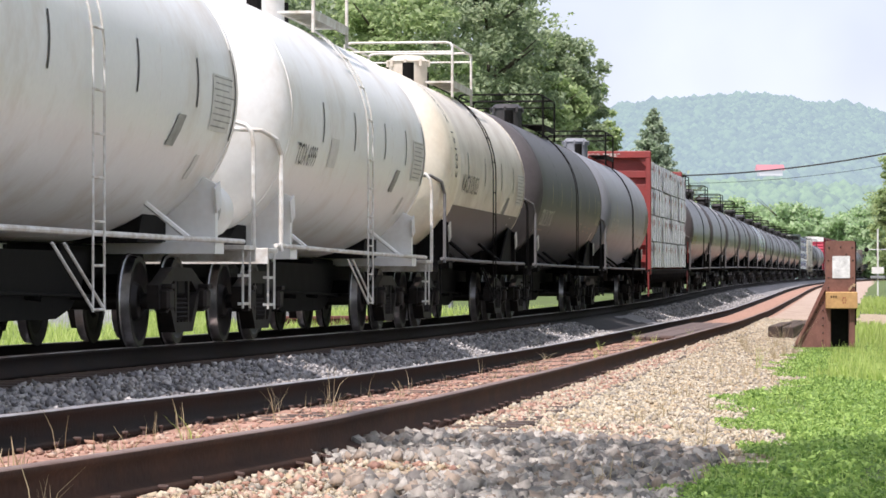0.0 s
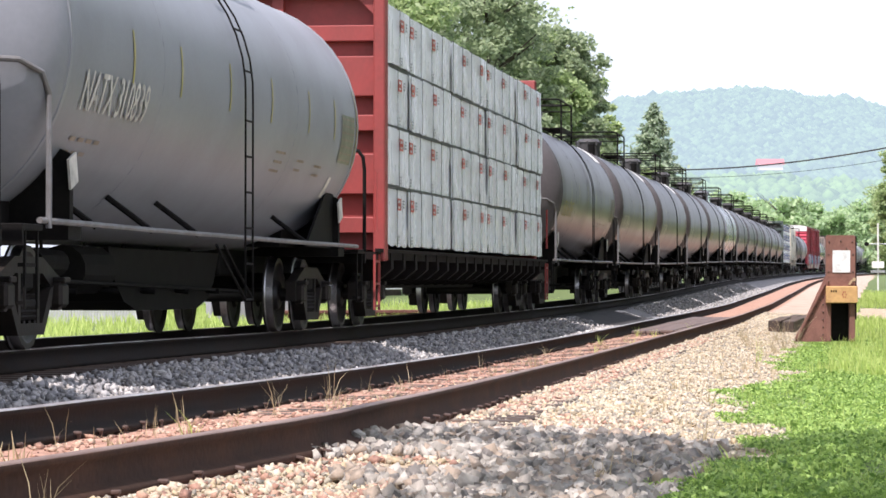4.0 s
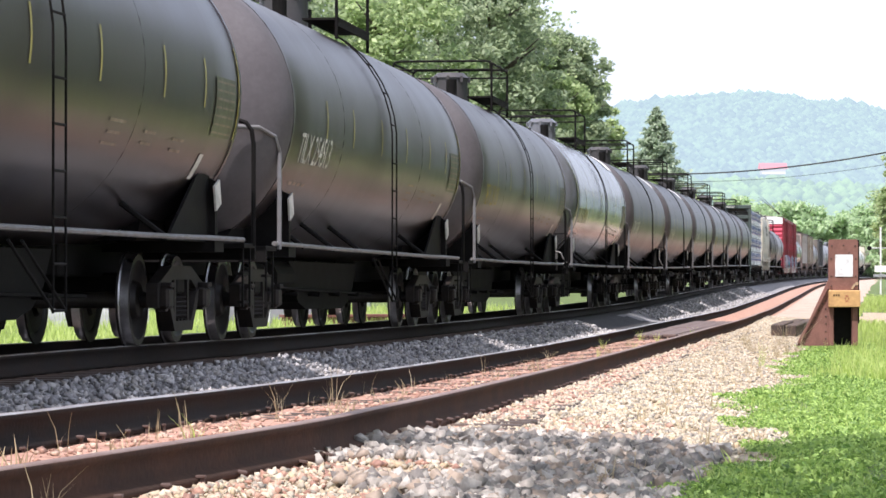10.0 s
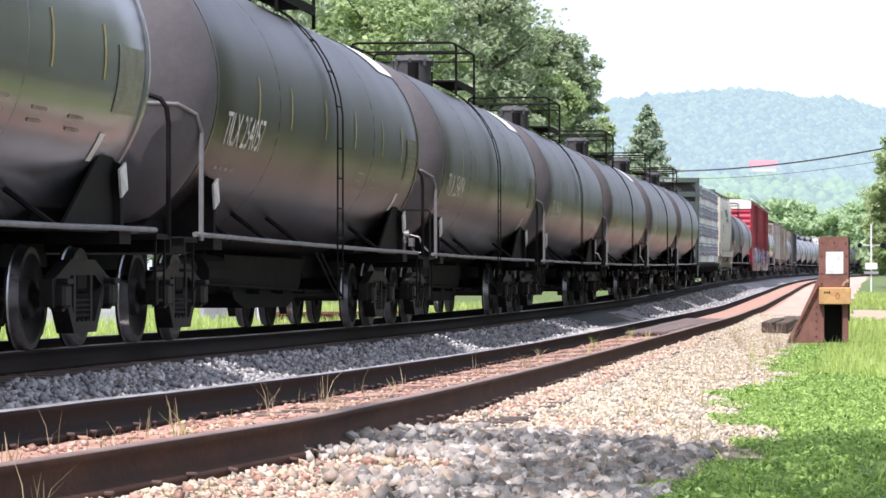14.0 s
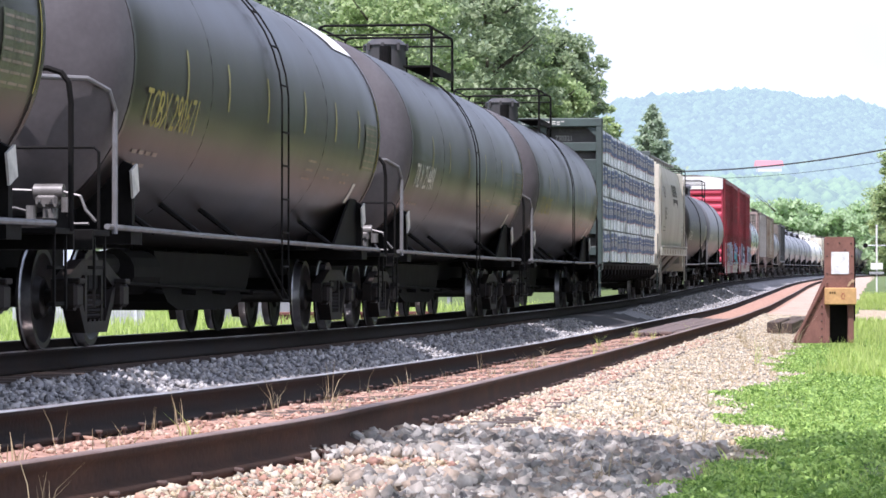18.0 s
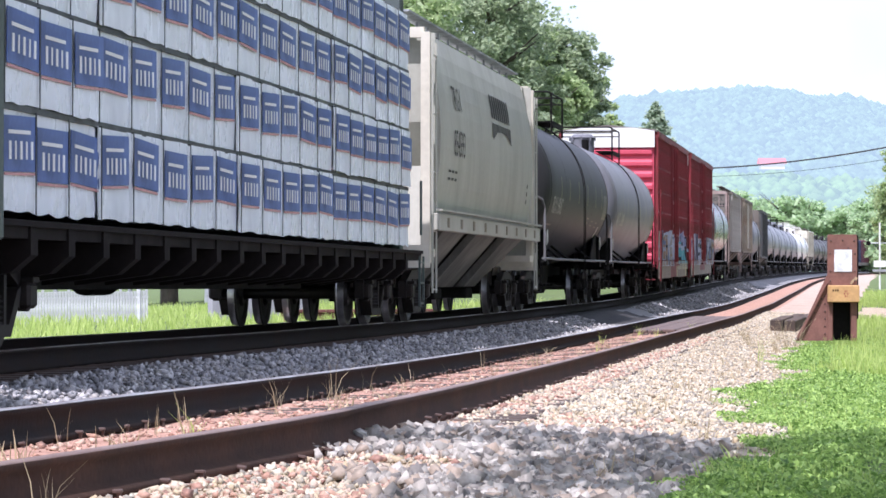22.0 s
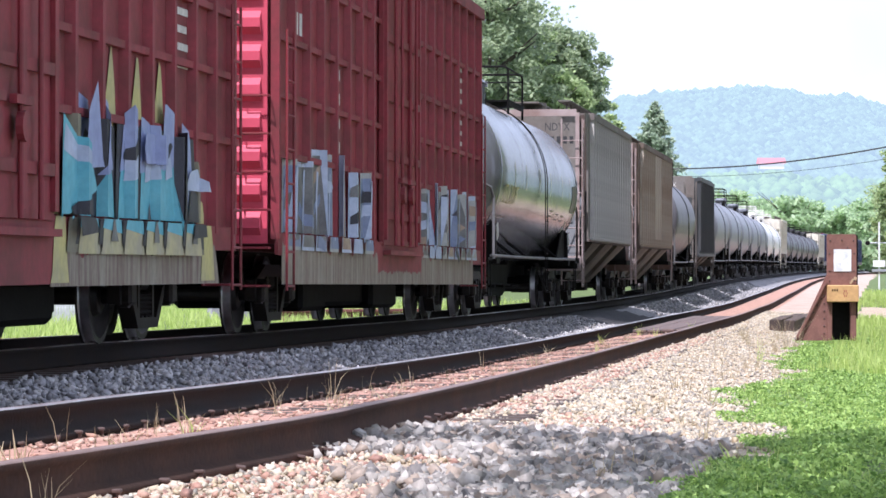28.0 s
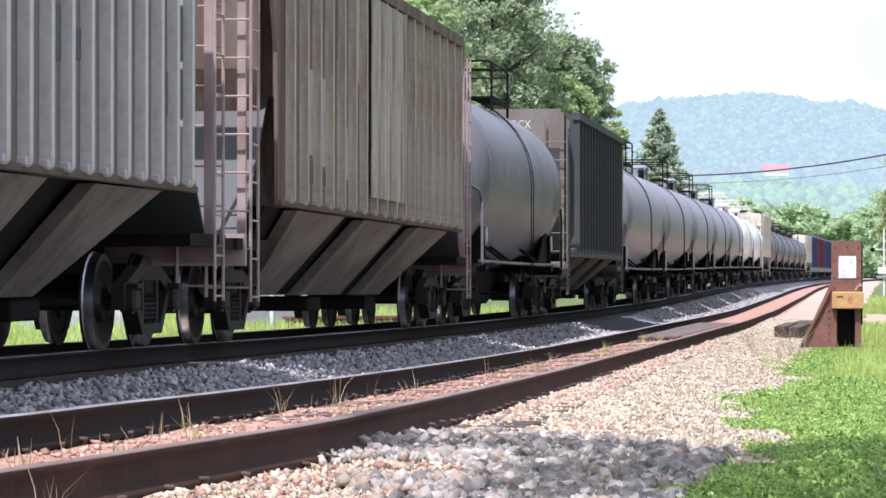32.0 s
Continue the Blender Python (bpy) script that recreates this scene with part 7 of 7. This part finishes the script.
part("end_section", shared("end_section", pale_end, CREAMTANK, True), c, None, "bright cream end section")
part("lettering", letters("WACX 151033", 0.34, BLETTER, lambda a, b: (1.577 * math.cos(0.95 - a / 1.577), -5.73 + 0.45 + b, 2.60 + 1.577 * math.sin(0.95 - a / 1.577))), c, None, "reporting mark running down the end section")
couple(tank_car("charcoal black tank car marked DBUX 301907", 17.95, 1.60, 2.585, CHARCOAL, GREYPIPE, "DBUX 301907", LETTER), -66.2, 17.95)
couple(tank_car("matt grey tank car marked NATX 310839", 17.95, 1.60, 2.585, PALETANK, GREYPIPE, "NATX 310839", LETTER, dome_r=0.34), -48.25, 17.95)
REDCAR = couple(lumber_car("red centre-beam flat car stacked with white-wrapped lumber", 25.0, -10.9, 11.0, REDFRAME, 4, False), -30.25, 25.0)
TANKS = ["UTLX 670187", "TILX 254524", "TILX 254500", "TILX 254513", "TEIX 25100", "UTLX 669998", "TILX 254057", "TILX 254094", "TILX 254348", "TCBX 290671", "TILX 254401", "UTLX 661987"]
starts = [-5.25, 12.74, 30.75, 48.95, 66.9, 84.98, 102.87, 120.85, 138.4, 155.95, 173.55, 191.8, 209.4]
for i, mark in enumerate(TANKS):
    L = starts[i + 1] - starts[i]
    yellow = mark[:4] in ("UTLX", "TEIX", "TCBX")
    c = tank_car(("glossy silver-grey tank car marked " if mark == "UTLX 669998" else "glossy black tank car marked ") + mark, round(L, 1), 1.60, 2.585, SILVER if mark == "UTLX 669998" else BLACK if i < 6 else MATTBLACK, GREYPIPE, mark, YLETTER if yellow else LETTER, apron=i in (0, 1, 2, 5, 6, 7, 9),
                 rings=(-7.1, 0.9, 7.1) if mark == "UTLX 669998" else (), dome_r=0.34)
    couple(c, starts[i], L)
    if mark in ("UTLX 669998", "TILX 254094", "TCBX 290671", "TILX 254401"):
        brake_valves(c, -L / 2 + 0.7)
GREEN = couple(lumber_car("dark green centre-beam flat car stacked with navy-printed lumber packs", 25.4, -11.3, 10.85, GREENFRAME, 4, True), 209.4, 25.4)
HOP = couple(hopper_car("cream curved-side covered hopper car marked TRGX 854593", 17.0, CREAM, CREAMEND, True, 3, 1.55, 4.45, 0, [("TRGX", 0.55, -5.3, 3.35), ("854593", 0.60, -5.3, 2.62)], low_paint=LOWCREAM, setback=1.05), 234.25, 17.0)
couple(tank_car("dull black tank car marked TILX 193162", 17.8, 1.60, 2.585, DULLBLACK, GREYPIPE, "TILX 193162", LETTER), 251.27, 17.8)
couple(tank_car("matt grey tank car marked NATX 304088", 18.5, 1.60, 2.585, GREYTANK, GREYPIPE, "NATX 304088", LETTER, dome_r=0.34), 269.06, 18.5)


def fade(u, y0, y1, soft):
    return min(1.0, max(0.0, min(u - y0, y1 - u) / soft))


def low(z):
    return lambda u: z


def poly(mat, pts):
    """A flat sprayed shape with straight edges, given by its corners along and up."""
    us = [p[0] for p in pts]

    def at(u):
        v = min(max(u, min(us) + 1e-4), max(us) - 1e-4)
        zs = [z0 + (z1 - z0) * (v - u0) / (u1 - u0) for (u0, z0), (u1, z1) in zip(pts, pts[1:] + pts[:1]) if u0 != u1 and min(u0, u1) <= v <= max(u0, u1)]
        lo, hi = (min(zs), max(zs)) if zs else (1.0, 1.0)
        return (lo, hi) if v == u else ((lo + hi) / 2, (lo + hi) / 2)
    return (mat, lambda u: at(u)[0], lambda u: at(u)[1])


def drips(lo, hi, y0, y1, seed):
    """Overspray along the sill that ends in uneven points above."""
    return (G_DRIP, low(lo), lambda u: lo + (hi - lo) * fade(u, y0, y1, 0.15) * (0.72 + 0.28 * noise.noise(Vector((u * 2.3, seed, 0.1))) + 0.38 * abs(noise.noise(Vector((u * 9.0, seed + 3, 0.4))))))


def wedge_letters(y0, n, step, seed):
    """Tall pointed letters: lilac heads, turquoise middles, cream feet, dark gaps."""
    g = random.Random(seed)
    shapes = []
    for k in range(n):
        u = y0 + step * k
        a, b, c = g.uniform(-0.08, 0.08), g.uniform(-0.12, 0.14), g.uniform(0.08, 0.26)
        top = 2.12 + g.uniform(-0.12, 0.16)
        shapes += [poly(G_BLACK, [(u - 0.46, 0.92), (u + 0.46, 0.90), (u + 0.36, 1.95), (u - 0.36, 2.0)]),
                   poly(G_CREAM, [(u - 0.40, 0.84), (u + 0.38, 0.84), (u + 0.26, 1.12), (u - 0.30, 1.16)]),
                   poly(G_CYAN, [(u - 0.34, 1.06), (u + 0.32, 1.02), (u + 0.27, 1.56 + b), (u - 0.28, 1.50 + b)]),
                   poly(G_LILAC, [(u - 0.28, 1.48 + b), (u + 0.27, 1.54 + b), (u + c + a, top), (u - c + a, top + 0.08)]),
                   poly(G_LIGHT, [(u - 0.12, 1.40 + b), (u + 0.14, 1.44 + b), (u + 0.10, 1.70 + b), (u - 0.10, 1.66 + b)])]
        if k % 2:
            shapes.append(poly(G_DARK, [(u - 0.10, 0.95), (u + 0.12, 0.95), (u + 0.03, 1.32)]))
        else:
            shapes.append(poly(G_BLACK, [(u - 0.22, 1.60 + b), (u - 0.04, 1.58 + b), (u + 0.18, 1.86), (u + 0.08, 1.90)]))
    return shapes


def panel_letters(y0, y1, step, seed):
    """Narrow letters, one between each pair of posts, with pale outlines and dark slashes."""
    g = random.Random(seed)
    shapes = []
    u = y0
    k = 0
    while u < y1:
        w = step * g.uniform(0.30, 0.44)
        top = 2.02 + g.uniform(-0.10, 0.12)
        mat = (G_BLUE, G_TAN, G_GREY, G_LIGHT, G_DARK, G_BLUE)[g.randrange(6)]
        shapes += [poly(G_LIGHT if k % 3 else G_GREY, [(u - w - 0.05, 0.96), (u + w + 0.05, 0.96), (u + w + 0.03, top + 0.05), (u - w - 0.03, top + 0.03)]),
                   poly(mat, [(u - w, 1.0), (u + w, 1.0), (u + w - 0.02, top - 0.02), (u - w + 0.03, top - 0.04)])]
        for j in range(3):
            z = 1.05 + 0.30 * j + g.uniform(-0.05, 0.08)
            t = g.uniform(-0.18, 0.22)
            shapes.append(poly((G_DARK, G_BLACK, G_BLUE, G_LIGHT, G_TAN)[g.randrange(5)], [(u - w * 0.9, z), (u + w * 0.8, z + t), (u + w * 0.8, z + t + 0.12), (u - w * 0.7, z + 0.16)]))
        shapes.append(poly(G_LIGHT, [(u - 0.06, 1.1 + 0.2 * (k % 3)), (u + 0.02, 1.1), (u + 0.08, 1.9), (u + 0.0, 1.92)]))
        u += step
        k += 1
    return shapes


FIRST = [(-9.3, -2.2, [drips(0.57, 1.05, -9.4, -2.1, 1), *panel_letters(-8.6, -2.6, 0.74, 3)]),
         (1.3, 8.0, [drips(0.57, 0.95, 1.3, 8.0, 2),
                     poly(G_YELLOW, [(1.35, 0.60), (1.85, 0.60), (1.80, 1.95), (1.55, 1.80), (1.45, 1.20)]), poly(G_YELLOW, [(7.1, 0.60), (7.75, 0.60), (7.55, 1.35), (7.25, 1.45)]),
                     *[poly(G_YELLOW, [(u - 0.26, 1.9), (u + 0.30, 1.85), (u + 0.22, 2.35), (u + 0.10, 2.70), (u - 0.06, 2.30)]) for u in (3.55, 4.55, 5.45)],
                     poly(G_OLIVE, [(1.8, 0.85), (7.2, 0.85), (6.9, 1.75), (2.0, 2.0)]),
                     *wedge_letters(2.55, 6, 0.76, 11),
                     poly(G_CYAN, [(1.55, 1.10), (2.75, 1.38), (2.55, 1.62), (1.60, 1.98)]), poly(G_LIGHT, [(1.60, 1.68), (2.40, 1.54), (2.2, 1.68), (1.62, 1.92)]),
                     poly(G_LILAC, [(2.35, 1.55), (2.95, 1.58), (2.75, 2.30), (2.45, 2.05)]), poly(G_BLACK, [(1.9, 0.98), (2.5, 1.02), (2.2, 1.30), (1.85, 1.22)]),
                     poly(G_LILAC, [(4.55, 1.66), (5.25, 1.66), (5.25, 1.92), (4.55, 1.94)]), poly(G_BLACK, [(6.25, 1.0), (6.85, 1.02), (6.75, 1.42), (6.45, 1.50)]), poly(G_LIGHT, [(6.2, 1.46), (6.95, 1.46), (6.75, 1.68), (6.4, 1.64)])])]
SECOND = [(-9.5, -2.4, [drips(0.57, 1.10, -9.6, -2.3, 41), *panel_letters(-8.7, -2.9, 0.83, 22)]),
          (-2.4, 1.9, [drips(0.57, 0.78, -2.5, 1.9, 42)]),
          (1.8, 8.0, [drips(0.57, 1.10, 1.7, 8.1, 31), *panel_letters(2.25, 7.7, 0.62, 37)])]
couple(box_car("faded red box car with bright graffiti along the sill", 20.6, -0.3, FIRST, 5), 287.55, 20.6)
couple(box_car("faded red box car with pale blue graffiti beside the door", 21.3, -0.3, SECOND, 8), 308.15, 21.3)
couple(tank_car("silver-grey glossy tank car marked UTLX 208197", 18.3, 1.60, 2.585, SILVER, GREYPIPE, "UTLX 208197", YLETTER), 329.45, 18.3)
NDYX = couple(hopper_car("weathered grey ribbed hopper car with a white end marked NDYX", 17.9, GREYHOP, PINKISH, False, 3, 1.52, 4.55, 19, None, None, setback=2.1), 347.8, 17.9)
RUSTY = couple(hopper_car("rust-streaked ribbed hopper car", 20.2, RUSTHOP, PINKISH, False, 3, 1.52, 4.55, 17, None, "plain", setback=2.1), 365.7, 20.2)
pitch = (20.2 - 4.2 - 1.2) / 17
for bay_no, z0, z1, mat, name in ((5, 3.2, 4.42, RUSTPLATE, "rusted_side_sheet"), (11, 2.9, 4.42, RUSTPLATE, "rusted_side_sheet"), (14, 3.4, 4.42, RUSTPLATE, "rusted_side_sheet"),
                                  (1, 2.15, 3.15, PRIMER, "primer_patch"), (2, 2.05, 3.10, PRIMER, "primer_patch"), (4, 1.95, 2.6, PRIMER, "primer_patch"), (1, 1.82, 2.10, DARKPRIMER, "overpaint"), (2, 1.82, 2.0, DARKPRIMER, "overpaint"), (3, 3.4, 4.3, DARKPRIMER, "overpaint"), (13, 1.95, 2.3, PRIMER, "primer_patch")):
    u = -10.1 + 2.1 + 0.6 + pitch * (bay_no + 0.5)
    part(name, shared("%s:%g:%g" % (name, z0, z1), lambda bm: box(bm, 1.527, 0, (z0 + z1) / 2, 0.012, pitch - 0.14, z1 - z0), mat), RUSTY, pose(0, u, 0), mat.name.replace("_", " "))
for u in (-1.3, -0.3, 0.7):
    part("riveted_plate", shared("riveted_plate", lambda bm: box(bm, 1.612, 0, 3.08, 0.012, 0.985, 2.60), RUSTPLATE), RUSTY, pose(0, u, 0), "flat repair plate with peeling pale paint and rust")
for k, (u, z, h) in enumerate(((-6.6, 2.6, 0.9), (-5.74, 2.55, 1.0), (-2.3, 3.9, 0.9), (2.0, 3.7, 1.2), (2.9, 4.0, 0.7), (4.6, 3.8, 1.1), (6.4, 3.9, 0.8))):
    mat = PRIMER if k < 2 else RUSTPLATE
    part("rib_patch", shared("rib_patch:%g" % h, lambda bm: box(bm, 1.608, 0, 0, 0.010, 0.116, h), mat), RUSTY, pose(0, -10.1 + 2.7 + (14.8 / 17) * round((u + 7.4) / (14.8 / 17)), z), mat.name.replace("_", " "))
pitch = (17.9 - 4.2 - 1.2) / 19
for bay_no, z0, z1, mat, name in ((17, 2.2, 2.6, DARKPRIMER, "overpaint"), (12, 2.5, 2.75, DARKPRIMER, "overpaint"), (11, 2.45, 2.9, DARKPRIMER, "overpaint"), (18, 2.75, 3.25, DARKPRIMER, "overpaint"), (18, 2.2, 2.65, DARKPRIMER, "overpaint"), (18, 2.67, 2.73, WHITE, "marking_line"), (18, 3.27, 3.33, WHITE, "marking_line"), (18, 2.12, 2.18, WHITE, "marking_line")):
    u = -8.95 + 2.1 + 0.6 + pitch * (bay_no + 0.5)
    part(name, shared("%s:n%g:%g" % (name, z0, z1), lambda bm: box(bm, 1.527, 0, (z0 + z1) / 2, 0.012, pitch - 0.16, z1 - z0), mat), NDYX, pose(0, u, 0), mat.name.replace("_", " "))
couple(tank_car("short matt grey tank car", 15.7, 1.60, 2.585, GREYTANK, GREYPIPE, None, LETTER, dome_r=0.34), 385.9, 15.7)
SRCX = couple(hopper_car("black ribbed open hopper car with a grey end marked SRCX", 17.6, COALBLACK, GREYHOP, False, 3, 1.35, 4.45, 15, None, "SRCX", open_top=True, setback=1.9), 401.6, 17.6)
end_writing(GREEN, "730321", 0.185, 0.29, -11.442, 4.19, LETTER)
end_writing(GREEN, "BCOL", 0.185, 0.38, -11.442, 4.37, GREYMARK)
end_writing(GREEN, "CAUTION", 0.13, -0.54, -11.716, 4.59, LETTER)
end_writing(REDCAR, "CAUTION", 0.13, -0.54, -11.316, 4.59, LETTER)
for car, y in ((GREEN, -11.713), (REDCAR, -11.313)):
    part("fine_print", shared("bulkhead_print", lambda bm: [box(bm, 0.06 + 0.11 * k, 0, 4.66 - 0.055 * r - 0.01 * (k % 2), 0.085, 0.003, 0.03) for r in range(2) for k in range(5 - r)], LETTER), car, pose(0, y, 0), "two rows of illegible white print")
end_writing(NDYX, "NDYX", 0.26, 0.62, -8.95 + 0.72, 4.08, BLETTER)
for k in range(6):
    part("number_bar", shared("number_bar", lambda bm: box(bm, 0, 0, 0, 0.09, 0.004, 0.17), BLETTER), NDYX, pose(0.50 + 0.15 * k, -8.95 + 0.72, 3.86), "plain dark bar of a painted number")
end_writing(SRCX, "SRCX", 0.26, 0.2, -8.8 + 0.72, 4.05, LETTER)
end_writing(HOP, "TRGX", 0.2, 0.55, -8.5 + 0.82, 3.9, BLETTER)
end_writing(HOP, "854593", 0.2, 0.55, -8.5 + 0.82, 3.6, BLETTER)
pos = 419.2
for i in range(7):
    white = i in (2, 3, 5, 6)
    couple(tank_car("grey tank car in the long string" if not white else "pale tank car with white top rails", 17.9, 1.60, 2.585, PALETANK if not white else WHITETANK if i > 4 else PALETANK, GREYPIPE, None, LETTER, big_rail=WHITEPIPE if i > 3 else None, dome_r=0.34), pos, 17.9)
    pos += 17.9
couple(hopper_car("cream ribbed covered hopper car", 18.0, CREAMEND, CREAMEND, False, 3, 1.75, 4.6, 15, None, "", setback=1.2), pos, 18.0)
pos += 18.0
for i in range(6):
    couple(tank_car("charcoal tank car far down the train", 17.9, 1.60, 2.585, CHARCOAL, GREYPIPE, None, LETTER), pos, 17.9)
    pos += 17.9
couple(hopper_car("white-ended ribbed hopper car far down the train", 18.0, CREAMEND, CREAMEND, False, 3, 1.75, 4.6, 15, None, "", setback=1.2), pos, 18.0)
pos += 18.0


def rack_car(label, paint, low):
    """A tall enclosed car far down the train."""
    car = tagged(new("rack_car"), label, "rack car", "cars of the freight train")
    part("body", shared("rack_body", lambda bm: box(bm, 0, 0, 3.0, 2.95, 21.4, 3.6, 0.06), paint), car)
    part("skirt", shared("rack_skirt", lambda bm: box(bm, 0, 0, 1.05, 2.98, 21.6, 0.5, 0.02), low), car)

    def ribs(bm):
        for k in range(18):
            for q in (-1, 1):
                box(bm, q * 1.49, -10.2 + k * 1.2, 3.0, 0.05, 0.10, 3.4)
    part("side_ribs", shared("rack_ribs", ribs, paint), car)
    part("roof", shared("rack_roof", lambda bm: box(bm, 0, 0, 4.86, 2.6, 21.4, 0.14, 0.03), MAROON), car)
    for s in (-1, 1):
        truck(car, s * 8.3)
    couplers(car, 11.4)
    return car


for i in range(5):
    couple(rack_car("dark rack car with maroon roof far down the train", BLUEPAINT if i % 2 == 0 else MAROON, GREYHOP), pos, 22.8)
    pos += 22.8


def motions():
    """Every car runs along the main line towards and past the camera; the wheels roll."""
    for car, centre, length in TRAIN:
        rows = []
        for k in range(33):
            y = centre - travelled(k)
            a = length / 2 - 2.1
            p0, p1 = Vector((float(main_x(y - a)), y - a, float(main_z(y - a)))), Vector((float(main_x(y + a)), y + a, float(main_z(y + a))))
            d = p1 - p0
            mid = (p0 + p1) / 2
            rows.append((k, pose(mid.x, mid.y, mid.z, math.degrees(math.atan2(d.z, d.y)), 0, -math.degrees(math.atan2(d.x, d.y)))))
        walk(car, rows)
    first = WHEELSETS[0]
    turn = travelled(0)
    walk(first, [(k / 30, pose(0, 0, 0, math.degrees((travelled(k / 30) - turn) / WHEEL_R) % 360)) for k in range(961)])
    keys = first.animation_data
    for w in WHEELSETS[1:]:
        w.rotation_mode = "QUATERNION"
        w.animation_data_create()
        w.animation_data.action = keys.action
        w.animation_data.action_slot = keys.action_slot


motions()
